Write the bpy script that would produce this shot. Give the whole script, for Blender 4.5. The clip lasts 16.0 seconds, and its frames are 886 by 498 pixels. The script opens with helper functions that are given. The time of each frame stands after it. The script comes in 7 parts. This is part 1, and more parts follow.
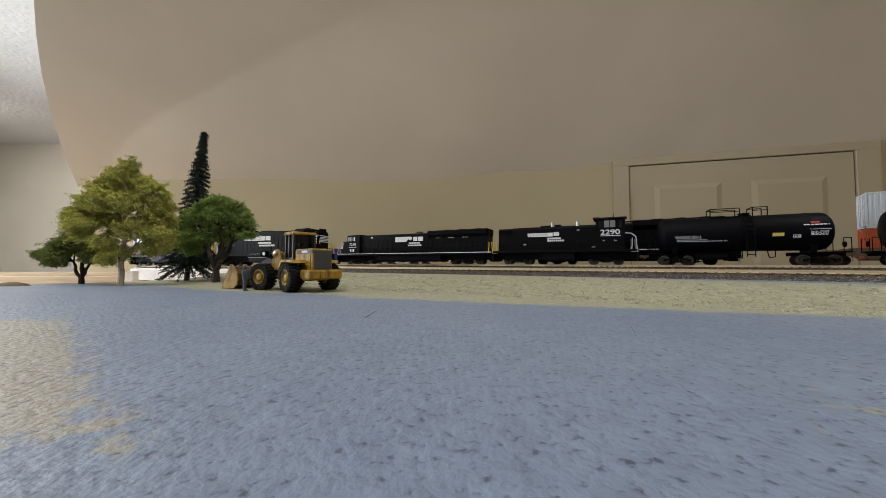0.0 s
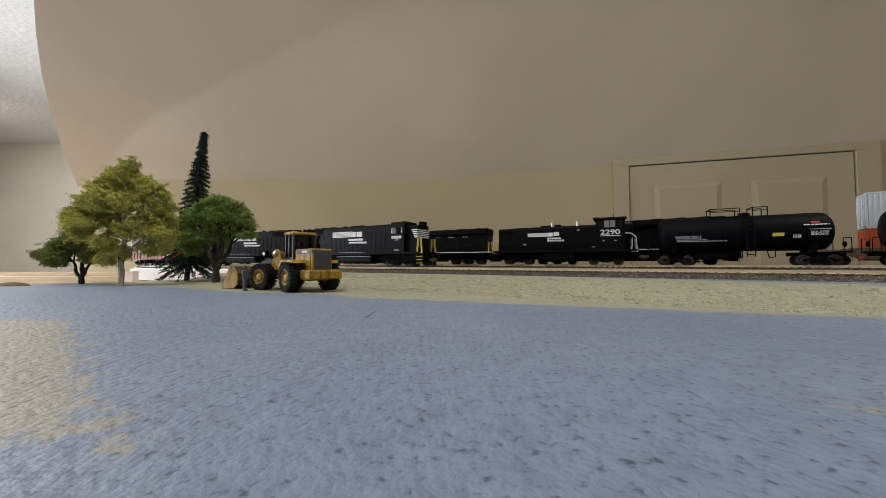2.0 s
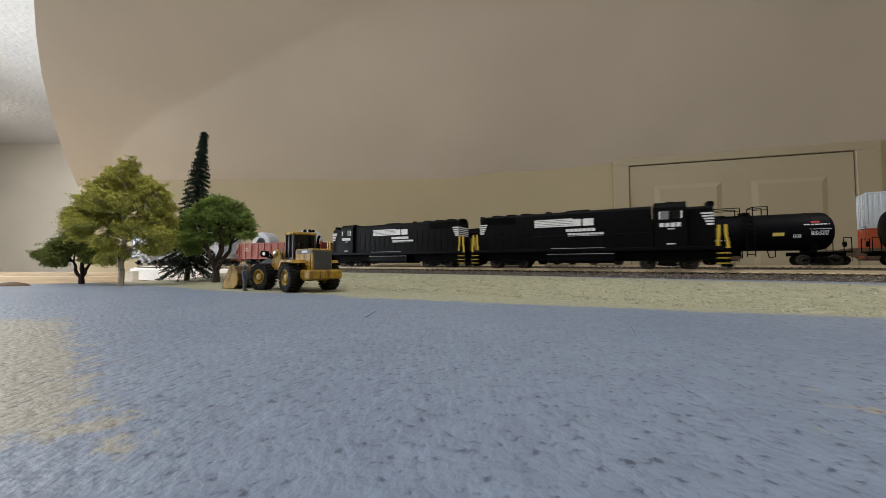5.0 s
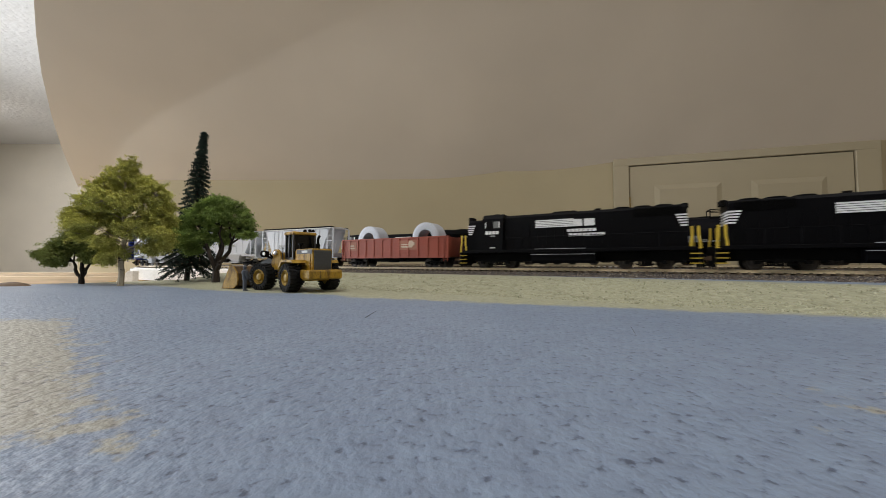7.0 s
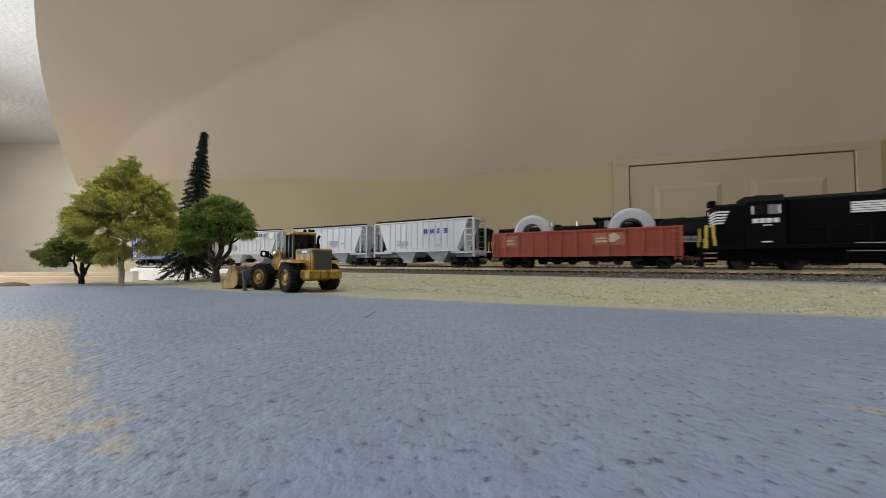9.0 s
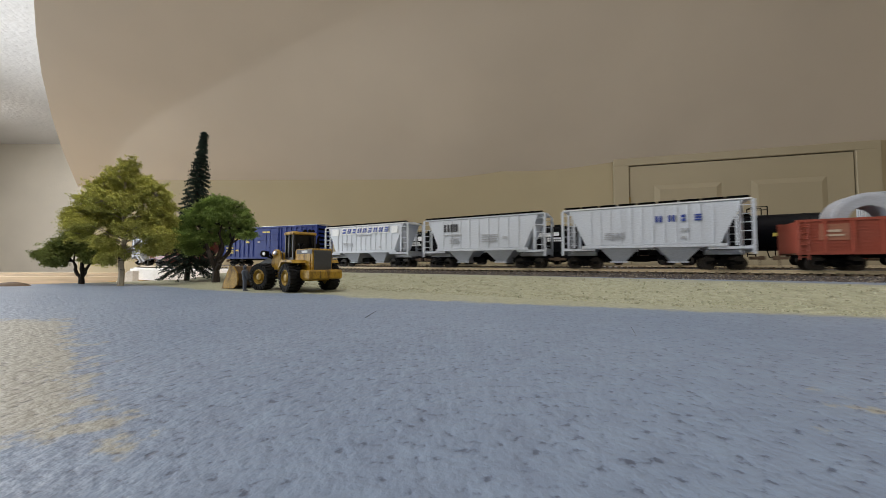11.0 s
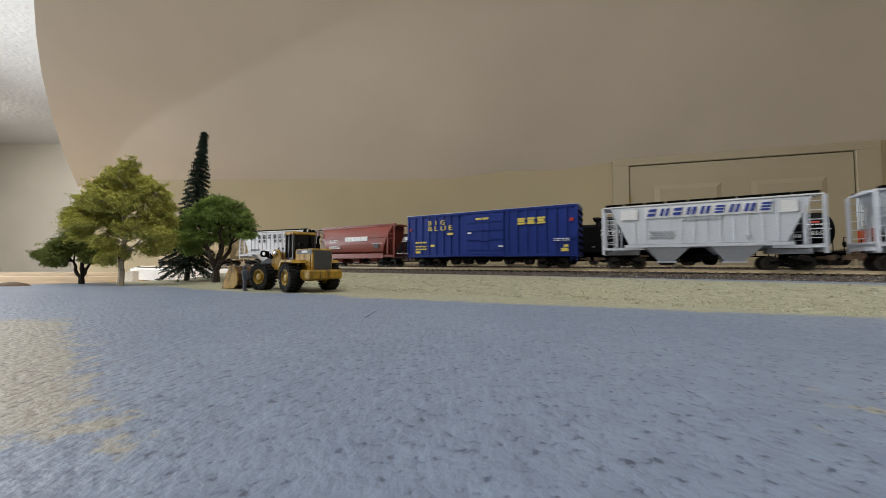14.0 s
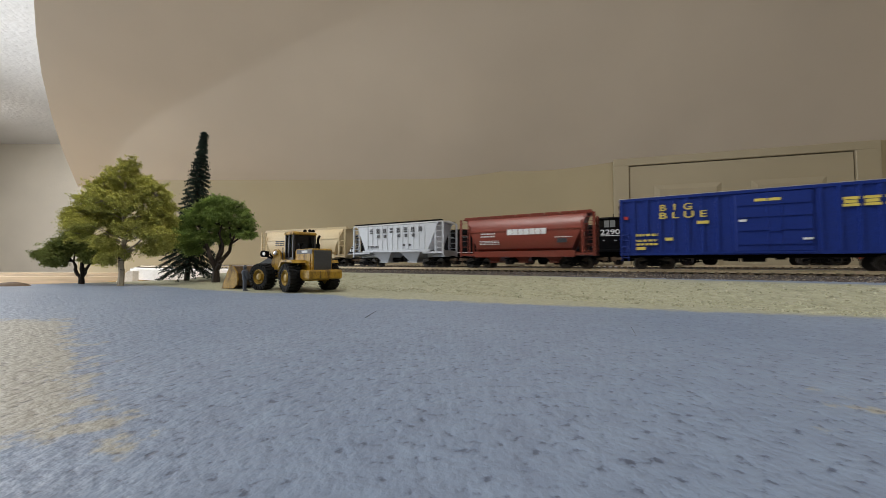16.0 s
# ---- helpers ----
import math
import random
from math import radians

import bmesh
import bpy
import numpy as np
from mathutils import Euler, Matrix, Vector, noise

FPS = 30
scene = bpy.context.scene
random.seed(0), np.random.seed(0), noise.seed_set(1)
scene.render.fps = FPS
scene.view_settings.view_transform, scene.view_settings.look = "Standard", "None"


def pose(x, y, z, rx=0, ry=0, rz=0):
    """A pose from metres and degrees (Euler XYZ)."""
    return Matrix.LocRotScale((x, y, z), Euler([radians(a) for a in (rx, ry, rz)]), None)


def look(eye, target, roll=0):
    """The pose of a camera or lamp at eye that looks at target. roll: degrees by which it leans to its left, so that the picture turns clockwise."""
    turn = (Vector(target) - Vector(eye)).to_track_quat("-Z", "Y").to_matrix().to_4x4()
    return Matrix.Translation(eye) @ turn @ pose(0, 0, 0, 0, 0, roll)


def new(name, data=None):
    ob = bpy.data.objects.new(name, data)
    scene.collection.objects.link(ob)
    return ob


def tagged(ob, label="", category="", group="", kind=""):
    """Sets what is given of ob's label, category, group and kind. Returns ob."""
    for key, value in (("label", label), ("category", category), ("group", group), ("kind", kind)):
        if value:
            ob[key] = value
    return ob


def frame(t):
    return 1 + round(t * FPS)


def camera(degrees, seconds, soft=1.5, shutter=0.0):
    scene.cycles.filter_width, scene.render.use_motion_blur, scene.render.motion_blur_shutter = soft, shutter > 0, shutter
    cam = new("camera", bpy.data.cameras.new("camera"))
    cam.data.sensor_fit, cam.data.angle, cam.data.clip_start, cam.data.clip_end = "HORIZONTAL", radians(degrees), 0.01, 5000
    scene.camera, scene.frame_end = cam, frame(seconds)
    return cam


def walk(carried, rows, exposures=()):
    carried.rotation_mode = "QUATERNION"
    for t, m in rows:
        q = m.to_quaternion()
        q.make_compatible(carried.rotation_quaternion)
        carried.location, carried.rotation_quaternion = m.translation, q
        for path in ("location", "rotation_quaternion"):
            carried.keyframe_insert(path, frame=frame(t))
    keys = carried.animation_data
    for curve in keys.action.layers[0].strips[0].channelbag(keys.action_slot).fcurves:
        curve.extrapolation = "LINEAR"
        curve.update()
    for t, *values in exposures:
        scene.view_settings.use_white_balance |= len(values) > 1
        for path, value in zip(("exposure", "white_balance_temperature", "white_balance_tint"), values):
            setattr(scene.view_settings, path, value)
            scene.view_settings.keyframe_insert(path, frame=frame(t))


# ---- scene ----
cam = camera(105.15, 16.0, soft=0.6, shutter=0.5)
EYE = (0.0, 0.0, 0.0198)
TILT = 2.29
walk(cam, [(0.0, pose(*EYE, 90 + TILT)), (16.0, pose(*EYE, 90 + TILT))])

# ---- plan: directions of the main track ----
DX, DY = 0.873, -0.488          # the way the train runs
NX, NY = 0.488, 0.873           # away from the near side
RUN = -29.2                     # heading of the main track, degrees
RAIL = 0.0139                   # top of the rail on the main track
RAIL2 = 0.0170                  # on the siding behind
# lengths of the main track up the line, and how they bend: straight, an easy bend, the return loop, straight
LINE = ((0.95, 0.0), (0.33, 1 / 1.14), (0.405 * (math.pi + 0.2895), -1 / 0.405), (3.0, 0.0))
SIDE = -26.57                   # heading of the sidings


def main_at(s, off=0.0):
    """Centre line of the main track, s metres up the line; off: to the far side. Returns x, y, heading."""
    x, y, h = 0.709 + 0.0185 * NX, 0.0185 * NY, math.radians(RUN + 180)
    for length, bend in LINE:
        d = min(s, length)
        if bend:
            x += (math.sin(h + bend * d) - math.sin(h)) / bend
            y += (math.cos(h) - math.cos(h + bend * d)) / bend
            h += bend * d
        else:
            x, y = x + d * math.cos(h), y + d * math.sin(h)
        s -= d
        if s <= 0:
            break
    return x + off * math.sin(h), y - off * math.cos(h), math.degrees(h) - 180


def side_at(x, off=0.0):
    """A place on the siding's near edge line, off metres behind it, and the heading; past x = 0.40 the sidings bend to the near side."""
    if x <= 0.40:
        return x + 0.447 * off, 0.5322 - 0.5 * x + 0.894 * off, SIDE
    a = math.radians(SIDE)
    turn = min((x - 0.40) / 0.894 / 0.48, 0.6)
    cx, cy = 0.40 + 0.48 * math.sin(a), 0.3322 - 0.48 * math.cos(a)
    r = 0.48 + off
    return cx - r * math.sin(a - turn), cy + r * math.cos(a - turn), math.degrees(a - turn)


# ---- world and light ----
world = bpy.data.worlds.new("room_dark")
scene.world = world
world.use_nodes = True
world.node_tree.nodes["Background"].inputs[0].default_value = (0.55, 0.6, 0.7, 1)
world.node_tree.nodes["Background"].inputs[1].default_value = 0.02


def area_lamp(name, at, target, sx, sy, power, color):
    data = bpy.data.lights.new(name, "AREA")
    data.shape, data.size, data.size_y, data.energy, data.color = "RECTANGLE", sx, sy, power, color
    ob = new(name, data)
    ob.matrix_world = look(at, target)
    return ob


# side light from the left; the window it stands in is unseen and added
area_lamp("window_light", (-3.28, 0.55, 0.42), (0.0, 0.75, 0.45), 1.3, 0.9, 74, (0.88, 0.94, 1.0))
# unseen overhead lights, added: the first brightens the alcove, the next the space beyond
area_lamp("ceiling_lamp", (-3.75, 2.45, 1.22), (-3.3, 2.9, 0.0), 0.5, 0.5, 15.0, (1.0, 0.96, 0.92))
area_lamp("ceiling_lamp", (-2.35, 1.20, 1.22), (-2.35, 1.25, 0.0), 0.5, 0.5, 22.0, (1.0, 0.96, 0.92))
# unseen overhead lights added as fill from around the camera; no fixtures
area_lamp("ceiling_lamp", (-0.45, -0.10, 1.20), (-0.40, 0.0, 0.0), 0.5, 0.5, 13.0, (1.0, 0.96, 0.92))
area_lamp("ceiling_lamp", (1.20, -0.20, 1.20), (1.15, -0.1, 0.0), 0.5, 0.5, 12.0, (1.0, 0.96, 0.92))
scene.view_settings.exposure = -0.34


# ---- materials ----
def node_mat(name):
    m = bpy.data.materials.new(name)
    m.use_nodes = True
    nt = m.node_tree
    return m, nt, nt.nodes["Principled BSDF"]


def tex(nt, kind, scale, coord, detail=4.0, **inputs):
    n = nt.nodes.new(kind)
    if "Scale" in n.inputs:
        n.inputs["Scale"].default_value = scale
    if "Detail" in n.inputs:
        n.inputs["Detail"].default_value = detail
    for k, v in inputs.items():
        n.inputs[k].default_value = v
    nt.links.new(coord, n.inputs["Vector"])
    return n


def ramp(nt, fac, stops):
    n = nt.nodes.new("ShaderNodeValToRGB")
    el = n.color_ramp.elements
    while len(el) < len(stops):
        el.new(0.5)
    for e, (p, c) in zip(el, stops):
        e.position, e.color = p, (*c, 1) if len(c) == 3 else c
    nt.links.new(fac, n.inputs["Fac"])
    return n


def mix(nt, fac, a, b, blend="MIX"):
    n = nt.nodes.new("ShaderNodeMix")
    n.data_type, n.blend_type = "RGBA", blend
    for sock, val in ((n.inputs["Factor"], fac), (n.inputs["A"], a), (n.inputs["B"], b)):
        if isinstance(val, (int, float)):
            sock.default_value = val
        elif isinstance(val, tuple):
            sock.default_value = (*val, 1)
        else:
            nt.links.new(val, sock)
    return n.outputs["Result"]


def bump(nt, bsdf, height, strength, dist):
    b = nt.nodes.new("ShaderNodeBump")
    b.inputs["Strength"].default_value, b.inputs["Distance"].default_value = strength, dist
    nt.links.new(height, b.inputs["Height"])
    nt.links.new(b.outputs["Normal"], bsdf.inputs["Normal"])
    return b


def painted(name, col, rough=0.5, metal=0.0, wear=0.25, grain=900.0, dirt=(0.12, 0.10, 0.08), relief=0.15, vary=0.0, spec=0.4):
    """Paint or plastic with fine grain, faint dirt at a larger scale and a little relief."""
    m, nt, b = node_mat(name)
    co = nt.nodes.new("ShaderNodeTexCoord").outputs["Object"]
    big = tex(nt, "ShaderNodeTexNoise", 45.0, co, 6.0)
    fine = tex(nt, "ShaderNodeTexNoise", grain, co, 3.0)
    r1 = ramp(nt, big.outputs["Fac"], [(0.45, (0, 0, 0)), (0.75, (1, 1, 1))])
    f = nt.nodes.new("ShaderNodeMath")
    f.operation = "MULTIPLY"
    f.inputs[1].default_value = wear
    nt.links.new(r1.outputs["Color"], f.inputs[0])
    c = mix(nt, f.outputs[0], col, tuple(0.6 * a + 0.4 * d for a, d in zip(col, dirt)))
    g = ramp(nt, fine.outputs["Fac"], [(0.3, (0.86, 0.86, 0.86)), (0.7, (1.08, 1.08, 1.08))])
    c = mix(nt, 1.0, c, g.outputs["Color"], "MULTIPLY")
    if vary:
        oi = nt.nodes.new("ShaderNodeObjectInfo")
        v = ramp(nt, oi.outputs["Random"], [(0.0, (1 - vary,) * 3), (1.0, (1 + vary,) * 3)])
        c = mix(nt, 1.0, c, v.outputs["Color"], "MULTIPLY")
    nt.links.new(c, b.inputs["Base Color"])
    rr = ramp(nt, big.outputs["Fac"], [(0.3, (rough * 0.85,) * 3), (0.8, (min(1, rough * 1.25),) * 3)])
    nt.links.new(rr.outputs["Color"], b.inputs["Roughness"])
    b.inputs["Metallic"].default_value = metal
    b.inputs["Specular IOR Level"].default_value = spec
    if relief:
        bump(nt, b, fine.outputs["Fac"], relief, 0.0003)
    return m


def ground_material():
    """Blue-grey painted plaster with tan worn patches and small pits; tan on the bank and along its foot."""
    m, nt, b = node_mat("painted_ground")
    co = nt.nodes.new("ShaderNodeTexCoord").outputs["Object"]
    at = nt.nodes.new("ShaderNodeAttribute")
    at.attribute_name = "tan"
    pits = tex(nt, "ShaderNodeTexNoise", 680.0, co, 3.0, Roughness=0.5)
    pores = tex(nt, "ShaderNodeTexNoise", 330.0, co, 2.0)
    big = tex(nt, "ShaderNodeTexNoise", 14.0, co, 5.0)
    mid = tex(nt, "ShaderNodeTexNoise", 70.0, co, 6.0, Roughness=0.65)
    mott = tex(nt, "ShaderNodeTexNoise", 190.0, co, 4.0, Roughness=0.6)
    grey = ramp(nt, big.outputs["Fac"], [(0.3, (0.170, 0.219, 0.306)), (0.7, (0.209, 0.259, 0.346))])
    soft = ramp(nt, mott.outputs["Fac"], [(0.3, (0.86, 0.85, 0.86)), (0.7, (1.08, 1.09, 1.08))])
    # hollows of the pit relief are darkened in the colour as well
    dark = ramp(nt, pits.outputs["Fac"], [(0.31, (0.40, 0.39, 0.43)), (0.38, (0.82, 0.82, 0.84)), (0.45, (1, 1, 1))])
    g = mix(nt, 1.0, mix(nt, 1.0, grey.outputs["Color"], soft.outputs["Color"], "MULTIPLY"), dark.outputs["Color"], "MULTIPLY")
    flake = tex(nt, "ShaderNodeTexNoise", 260.0, co, 5.0, Roughness=0.7)
    tan = ramp(nt, flake.outputs["Fac"], [(0.30, (0.21, 0.21, 0.135)), (0.48, (0.335, 0.335, 0.225)), (0.62, (0.40, 0.40, 0.285)), (0.72, (0.56, 0.55, 0.43))])
    tan2 = mix(nt, 0.6, tan.outputs["Color"], mix(nt, 1.0, tan.outputs["Color"], dark.outputs["Color"], "MULTIPLY"))
    # ragged border of the paint
    add = nt.nodes.new("ShaderNodeMath")
    add.operation = "MULTIPLY_ADD"
    add.inputs[1].default_value, add.inputs[2].default_value = 0.55, -0.275
    nt.links.new(mid.outputs["Fac"], add.inputs[0])
    sm = nt.nodes.new("ShaderNodeMath")
    sm.operation = "ADD"
    nt.links.new(at.outputs["Fac"], sm.inputs[0])
    nt.links.new(add.outputs[0], sm.inputs[1])
    edge = ramp(nt, sm.outputs[0], [(0.42, (0, 0, 0)), (0.58, (1, 1, 1))])
    c = mix(nt, edge.outputs["Color"], g, tan2)
    wo = nt.nodes.new("ShaderNodeAttribute")
    wo.attribute_name = "worn"
    wm = nt.nodes.new("ShaderNodeMath")
    wm.operation = "MULTIPLY_ADD"
    wm.inputs[1].default_value = 0.9
    wear_noise = tex(nt, "ShaderNodeTexNoise", 160.0, co, 5.0, Roughness=0.65)
    nt.links.new(wear_noise.outputs["Fac"], wm.inputs[0])
    nt.links.new(wo.outputs["Fac"], wm.inputs[2])
    spots = ramp(nt, wm.outputs[0], [(0.92, (0, 0, 0)), (1.12, (0.72, 0.72, 0.72))])
    c = mix(nt, spots.outputs["Color"], c, mix(nt, 1.0, (0.33, 0.30, 0.215), dark.outputs["Color"], "MULTIPLY"))
    nt.links.new(c, b.inputs["Base Color"])
    b.inputs["Roughness"].default_value = 0.50
    b.inputs["Specular IOR Level"].default_value = 0.65
    h = mix(nt, 0.4, pits.outputs["Fac"], pores.outputs["Fac"])
    h2 = mix(nt, 0.15, h, mid.outputs["Fac"])
    h3 = mix(nt, edge.outputs["Color"], h2, flake.outputs["Fac"])
    bump(nt, b, h3, 1.0, 0.0008)
    return m


def plaster(name, col, scale=60.0, strength=0.35, dist=0.004, rough=0.85):
    """Rolled wall paint over lightly textured plaster board."""
    m, nt, b = node_mat(name)
    co = nt.nodes.new("ShaderNodeTexCoord").outputs["Object"]
    n1 = tex(nt, "ShaderNodeTexNoise", scale, co, 4.0)
    n2 = tex(nt, "ShaderNodeTexNoise", 2.2, co, 3.0)
    v = ramp(nt, n2.outputs["Fac"], [(0.3, tuple(c * 0.94 for c in col)), (0.7, tuple(min(0.9, c * 1.04) for c in col))])
    nt.links.new(v.outputs["Color"], b.inputs["Base Color"])
    b.inputs["Roughness"].default_value = rough
    bump(nt, b, n1.outputs["Fac"], strength, dist)
    return m


def pine_wood(name, col=(0.62, 0.46, 0.28)):
    m, nt, b = node_mat(name)
    co = nt.nodes.new("ShaderNodeTexCoord").outputs["Object"]
    mp = nt.nodes.new("ShaderNodeMapping")
    mp.inputs["Scale"].default_value = (1.0, 9.0, 14.0)
    nt.links.new(co, mp.inputs["Vector"])
    n = tex(nt, "ShaderNodeTexNoise", 6.0, mp.outputs["Vector"], 6.0)
    c = ramp(nt, n.outputs["Fac"], [(0.3, tuple(x * 0.72 for x in col)), (0.55, col), (0.75, tuple(min(0.85, x * 1.1) for x in col))])
    nt.links.new(c.outputs["Color"], b.inputs["Base Color"])
    b.inputs["Roughness"].default_value = 0.6
    bump(nt, b, n.outputs["Fac"], 0.2, 0.001)
    return m


def speckled(name, cols, scale, rough=0.95):
    """Loose stones: each island takes its own tone."""
    m, nt, b = node_mat(name)
    ge = nt.nodes.new("ShaderNodeNewGeometry")
    c = ramp(nt, ge.outputs["Random Per Island"], [(i / (len(cols) - 1), col) for i, col in enumerate(cols)])
    co = nt.nodes.new("ShaderNodeTexCoord").outputs["Object"]
    n = tex(nt, "ShaderNodeTexNoise", scale, co, 3.0)
    g = ramp(nt, n.outputs["Fac"], [(0.3, (0.75,) * 3), (0.7, (1.1,) * 3)])
    nt.links.new(mix(nt, 1.0, c.outputs["Color"], g.outputs["Color"], "MULTIPLY"), b.inputs["Base Color"])
    b.inputs["Roughness"].default_value = rough
    bump(nt, b, n.outputs["Fac"], 0.4, 0.0004)
    return m


def leafy(name, dark, light):
    m, nt, b = node_mat(name)
    ge = nt.nodes.new("ShaderNodeNewGeometry")
    co = nt.nodes.new("ShaderNodeTexCoord").outputs["Object"]
    n = tex(nt, "ShaderNodeTexNoise", 60.0, co, 3.0)
    c1 = ramp(nt, ge.outputs["Random Per Island"], [(0.0, dark), (1.0, light)])
    g = ramp(nt, n.outputs["Fac"], [(0.3, (0.7,) * 3), (0.7, (1.2,) * 3)])
    nt.links.new(mix(nt, 1.0, c1.outputs["Color"], g.outputs["Color"], "MULTIPLY"), b.inputs["Base Color"])
    b.inputs["Roughness"].default_value = 0.85
    b.inputs["Specular IOR Level"].default_value = 0.2
    return m


def glass_mat(name, col=(0.10, 0.11, 0.12)):
    m, nt, b = node_mat(name)
    b.inputs["Base Color"].default_value = (*col, 1)
    b.inputs["Roughness"].default_value = 0.12
    b.inputs["Specular IOR Level"].default_value = 0.35
    return m


def weathered(name, col, grime):
    """Paint with oily streaks that run down and small chips."""
    m, nt, b = node_mat(name)
    co = nt.nodes.new("ShaderNodeTexCoord").outputs["Object"]
    mp = nt.nodes.new("ShaderNodeMapping")
    mp.inputs["Scale"].default_value = (1.0, 1.0, 0.35)
    nt.links.new(co, mp.inputs["Vector"])
    streak = tex(nt, "ShaderNodeTexNoise", 260.0, mp.outputs["Vector"], 7.0, Roughness=0.65)
    chip = tex(nt, "ShaderNodeTexNoise", 1100.0, co, 3.0)
    f = ramp(nt, streak.outputs["Fac"], [(0.44, (0, 0, 0)), (0.66, (0.85, 0.85, 0.85))])
    c = mix(nt, f.outputs["Color"], col, grime)
    g = ramp(nt, chip.outputs["Fac"], [(0.30, (0.6, 0.6, 0.6)), (0.45, (1, 1, 1)), (0.75, (1.12, 1.12, 1.12))])
    nt.links.new(mix(nt, 1.0, c, g.outputs["Color"], "MULTIPLY"), b.inputs["Base Color"])
    r = ramp(nt, streak.outputs["Fac"], [(0.3, (0.42,) * 3), (0.7, (0.75,) * 3)])
    nt.links.new(r.outputs["Color"], b.inputs["Roughness"])
    bump(nt, b, chip.outputs["Fac"], 0.2, 0.0003)
    return m


M_GROUND = ground_material()
M_WALL = plaster("beige_wall_paint", (0.385, 0.322, 0.200), 60.0, 0.10)
M_SLOPE = plaster("beige_ceiling_paint", (0.565, 0.492, 0.398), 45.0, 0.12)
M_WHITE = plaster("white_textured_ceiling", (0.82, 0.82, 0.83), 38.0, 0.5, 0.012)
M_FARWALL = plaster("pale_wall_paint", (0.80, 0.76, 0.68))
M_DOOR = plaster("beige_door_paint", (0.372, 0.316, 0.210), 200.0, 0.08, 0.001, 0.55)
M_SEAM = painted("dark_gap", (0.03, 0.026, 0.02), 0.9)
M_BRASS = painted("brass", (0.36, 0.26, 0.10), 0.35, 0.8)
M_FLOOR = plaster("grey_floor", (0.22, 0.2, 0.18), 8.0, 0.2, 0.002)
M_FOAM = painted("white_foam", (0.88, 0.87, 0.85), 0.8, wear=0.04, grain=300)
M_PINE = pine_wood("pale_pine")
M_PINE2 = pine_wood("yellow_pine", (0.58, 0.40, 0.20))
M_CRUMB = speckled("plaster_crumbs", [(0.20, 0.20, 0.13), (0.50, 0.49, 0.37), (0.36, 0.36, 0.245), (0.48, 0.475, 0.36)], 700)
M_GREYLET = painted("faded_grey_lettering", (0.42, 0.43, 0.46), 0.6, wear=0.1, relief=0)
M_BALLAST = speckled("ballast_stones", [(0.025, 0.022, 0.022), (0.11, 0.095, 0.085), (0.055, 0.045, 0.04), (0.34, 0.29, 0.22), (0.035, 0.033, 0.036), (0.17, 0.13, 0.095), (0.06, 0.056, 0.06), (0.24, 0.22, 0.205)], 900)
M_BED = painted("tan_grit", (0.075, 0.064, 0.055), 0.9, wear=0.6, grain=1500, relief=0.5)
M_TIE = painted("brown_sleeper_plastic", (0.125, 0.092, 0.058), 0.8, vary=0.35)
M_RAIL = painted("nickel_rail", (0.66, 0.56, 0.38), 0.4, 0.1, wear=0.3)
M_BLACK = painted("black_engine_paint", (0.0024, 0.0024, 0.0034), 0.55, dirt=(0.004, 0.004, 0.004), wear=0.1, relief=0.05, spec=0.10)
M_FLATBLACK = painted("dull_black_plastic", (0.0024, 0.0023, 0.0023), 0.8, dirt=(0.004, 0.004, 0.004), wear=0.1, spec=0.1)
M_TANK = painted("satin_black_tank", (0.0028, 0.0028, 0.0042), 0.56, dirt=(0.004, 0.004, 0.004), wear=0.15, relief=0.05, spec=0.07)
M_LETTER = painted("white_lettering", (0.78, 0.79, 0.80), 0.6, wear=0.1, relief=0)
M_STEPYEL = painted("yellow_handrail", (0.62, 0.44, 0.05), 0.5)
M_WHEEL = painted("steel_wheel", (0.055, 0.048, 0.042), 0.5, 0.5, wear=0.5)
M_SILVER = painted("silver_stack", (0.62, 0.62, 0.62), 0.35, 0.7)
M_GLASS = glass_mat("dark_cab_glass", (0.008, 0.008, 0.009))
M_PANE = glass_mat("pale_cab_glass", (0.20, 0.21, 0.21))
M_GREYHOP = painted("pale_grey_hopper_paint", (0.60, 0.635, 0.695), 0.5, wear=0.15)
M_WHITEPAINT = painted("white_panel_paint", (0.78, 0.79, 0.80), 0.5)
M_OXIDE = painted("oxide_red_paint", (0.215, 0.043, 0.027), 0.36, wear=0.4, spec=0.5)
M_GONRED = painted("faded_red_gondola_paint", (0.345, 0.078, 0.048), 0.55, wear=0.6)
M_FADED = painted("faded_panel_paint", (0.36, 0.145, 0.090), 0.6, wear=0.6)
M_CREAM = painted("worn_cream_lettering", (0.56, 0.44, 0.33), 0.6, wear=0.8, relief=0)
M_BLUE = painted("royal_blue_paint", (0.012, 0.032, 0.205), 0.5, wear=0.3, dirt=(0.01, 0.02, 0.10), spec=0.25)
M_TANCAR = painted("cream_hopper_paint", (0.62, 0.50, 0.30), 0.5, wear=0.4)
M_YELLOW = painted("yellow_lettering", (0.70, 0.57, 0.13), 0.55, wear=0.1, relief=0)
M_BLUELET = painted("blue_lettering", (0.03, 0.06, 0.30), 0.5, wear=0.1, relief=0)
M_DARKLET = painted("dark_lettering", (0.05, 0.05, 0.06), 0.5, wear=0.1, relief=0)
M_REDLET = painted("red_lettering", (0.45, 0.04, 0.03), 0.5, wear=0.1, relief=0)
M_COIL = painted("grey_steel_coil", (0.46, 0.48, 0.53), 0.45, 0.2, wear=0.3)
M_GREYBOX = painted("pale_grey_container_paint", (0.50, 0.53, 0.56), 0.5)
M_REDBOX = painted("red_orange_container_paint", (0.48, 0.10, 0.04), 0.5)
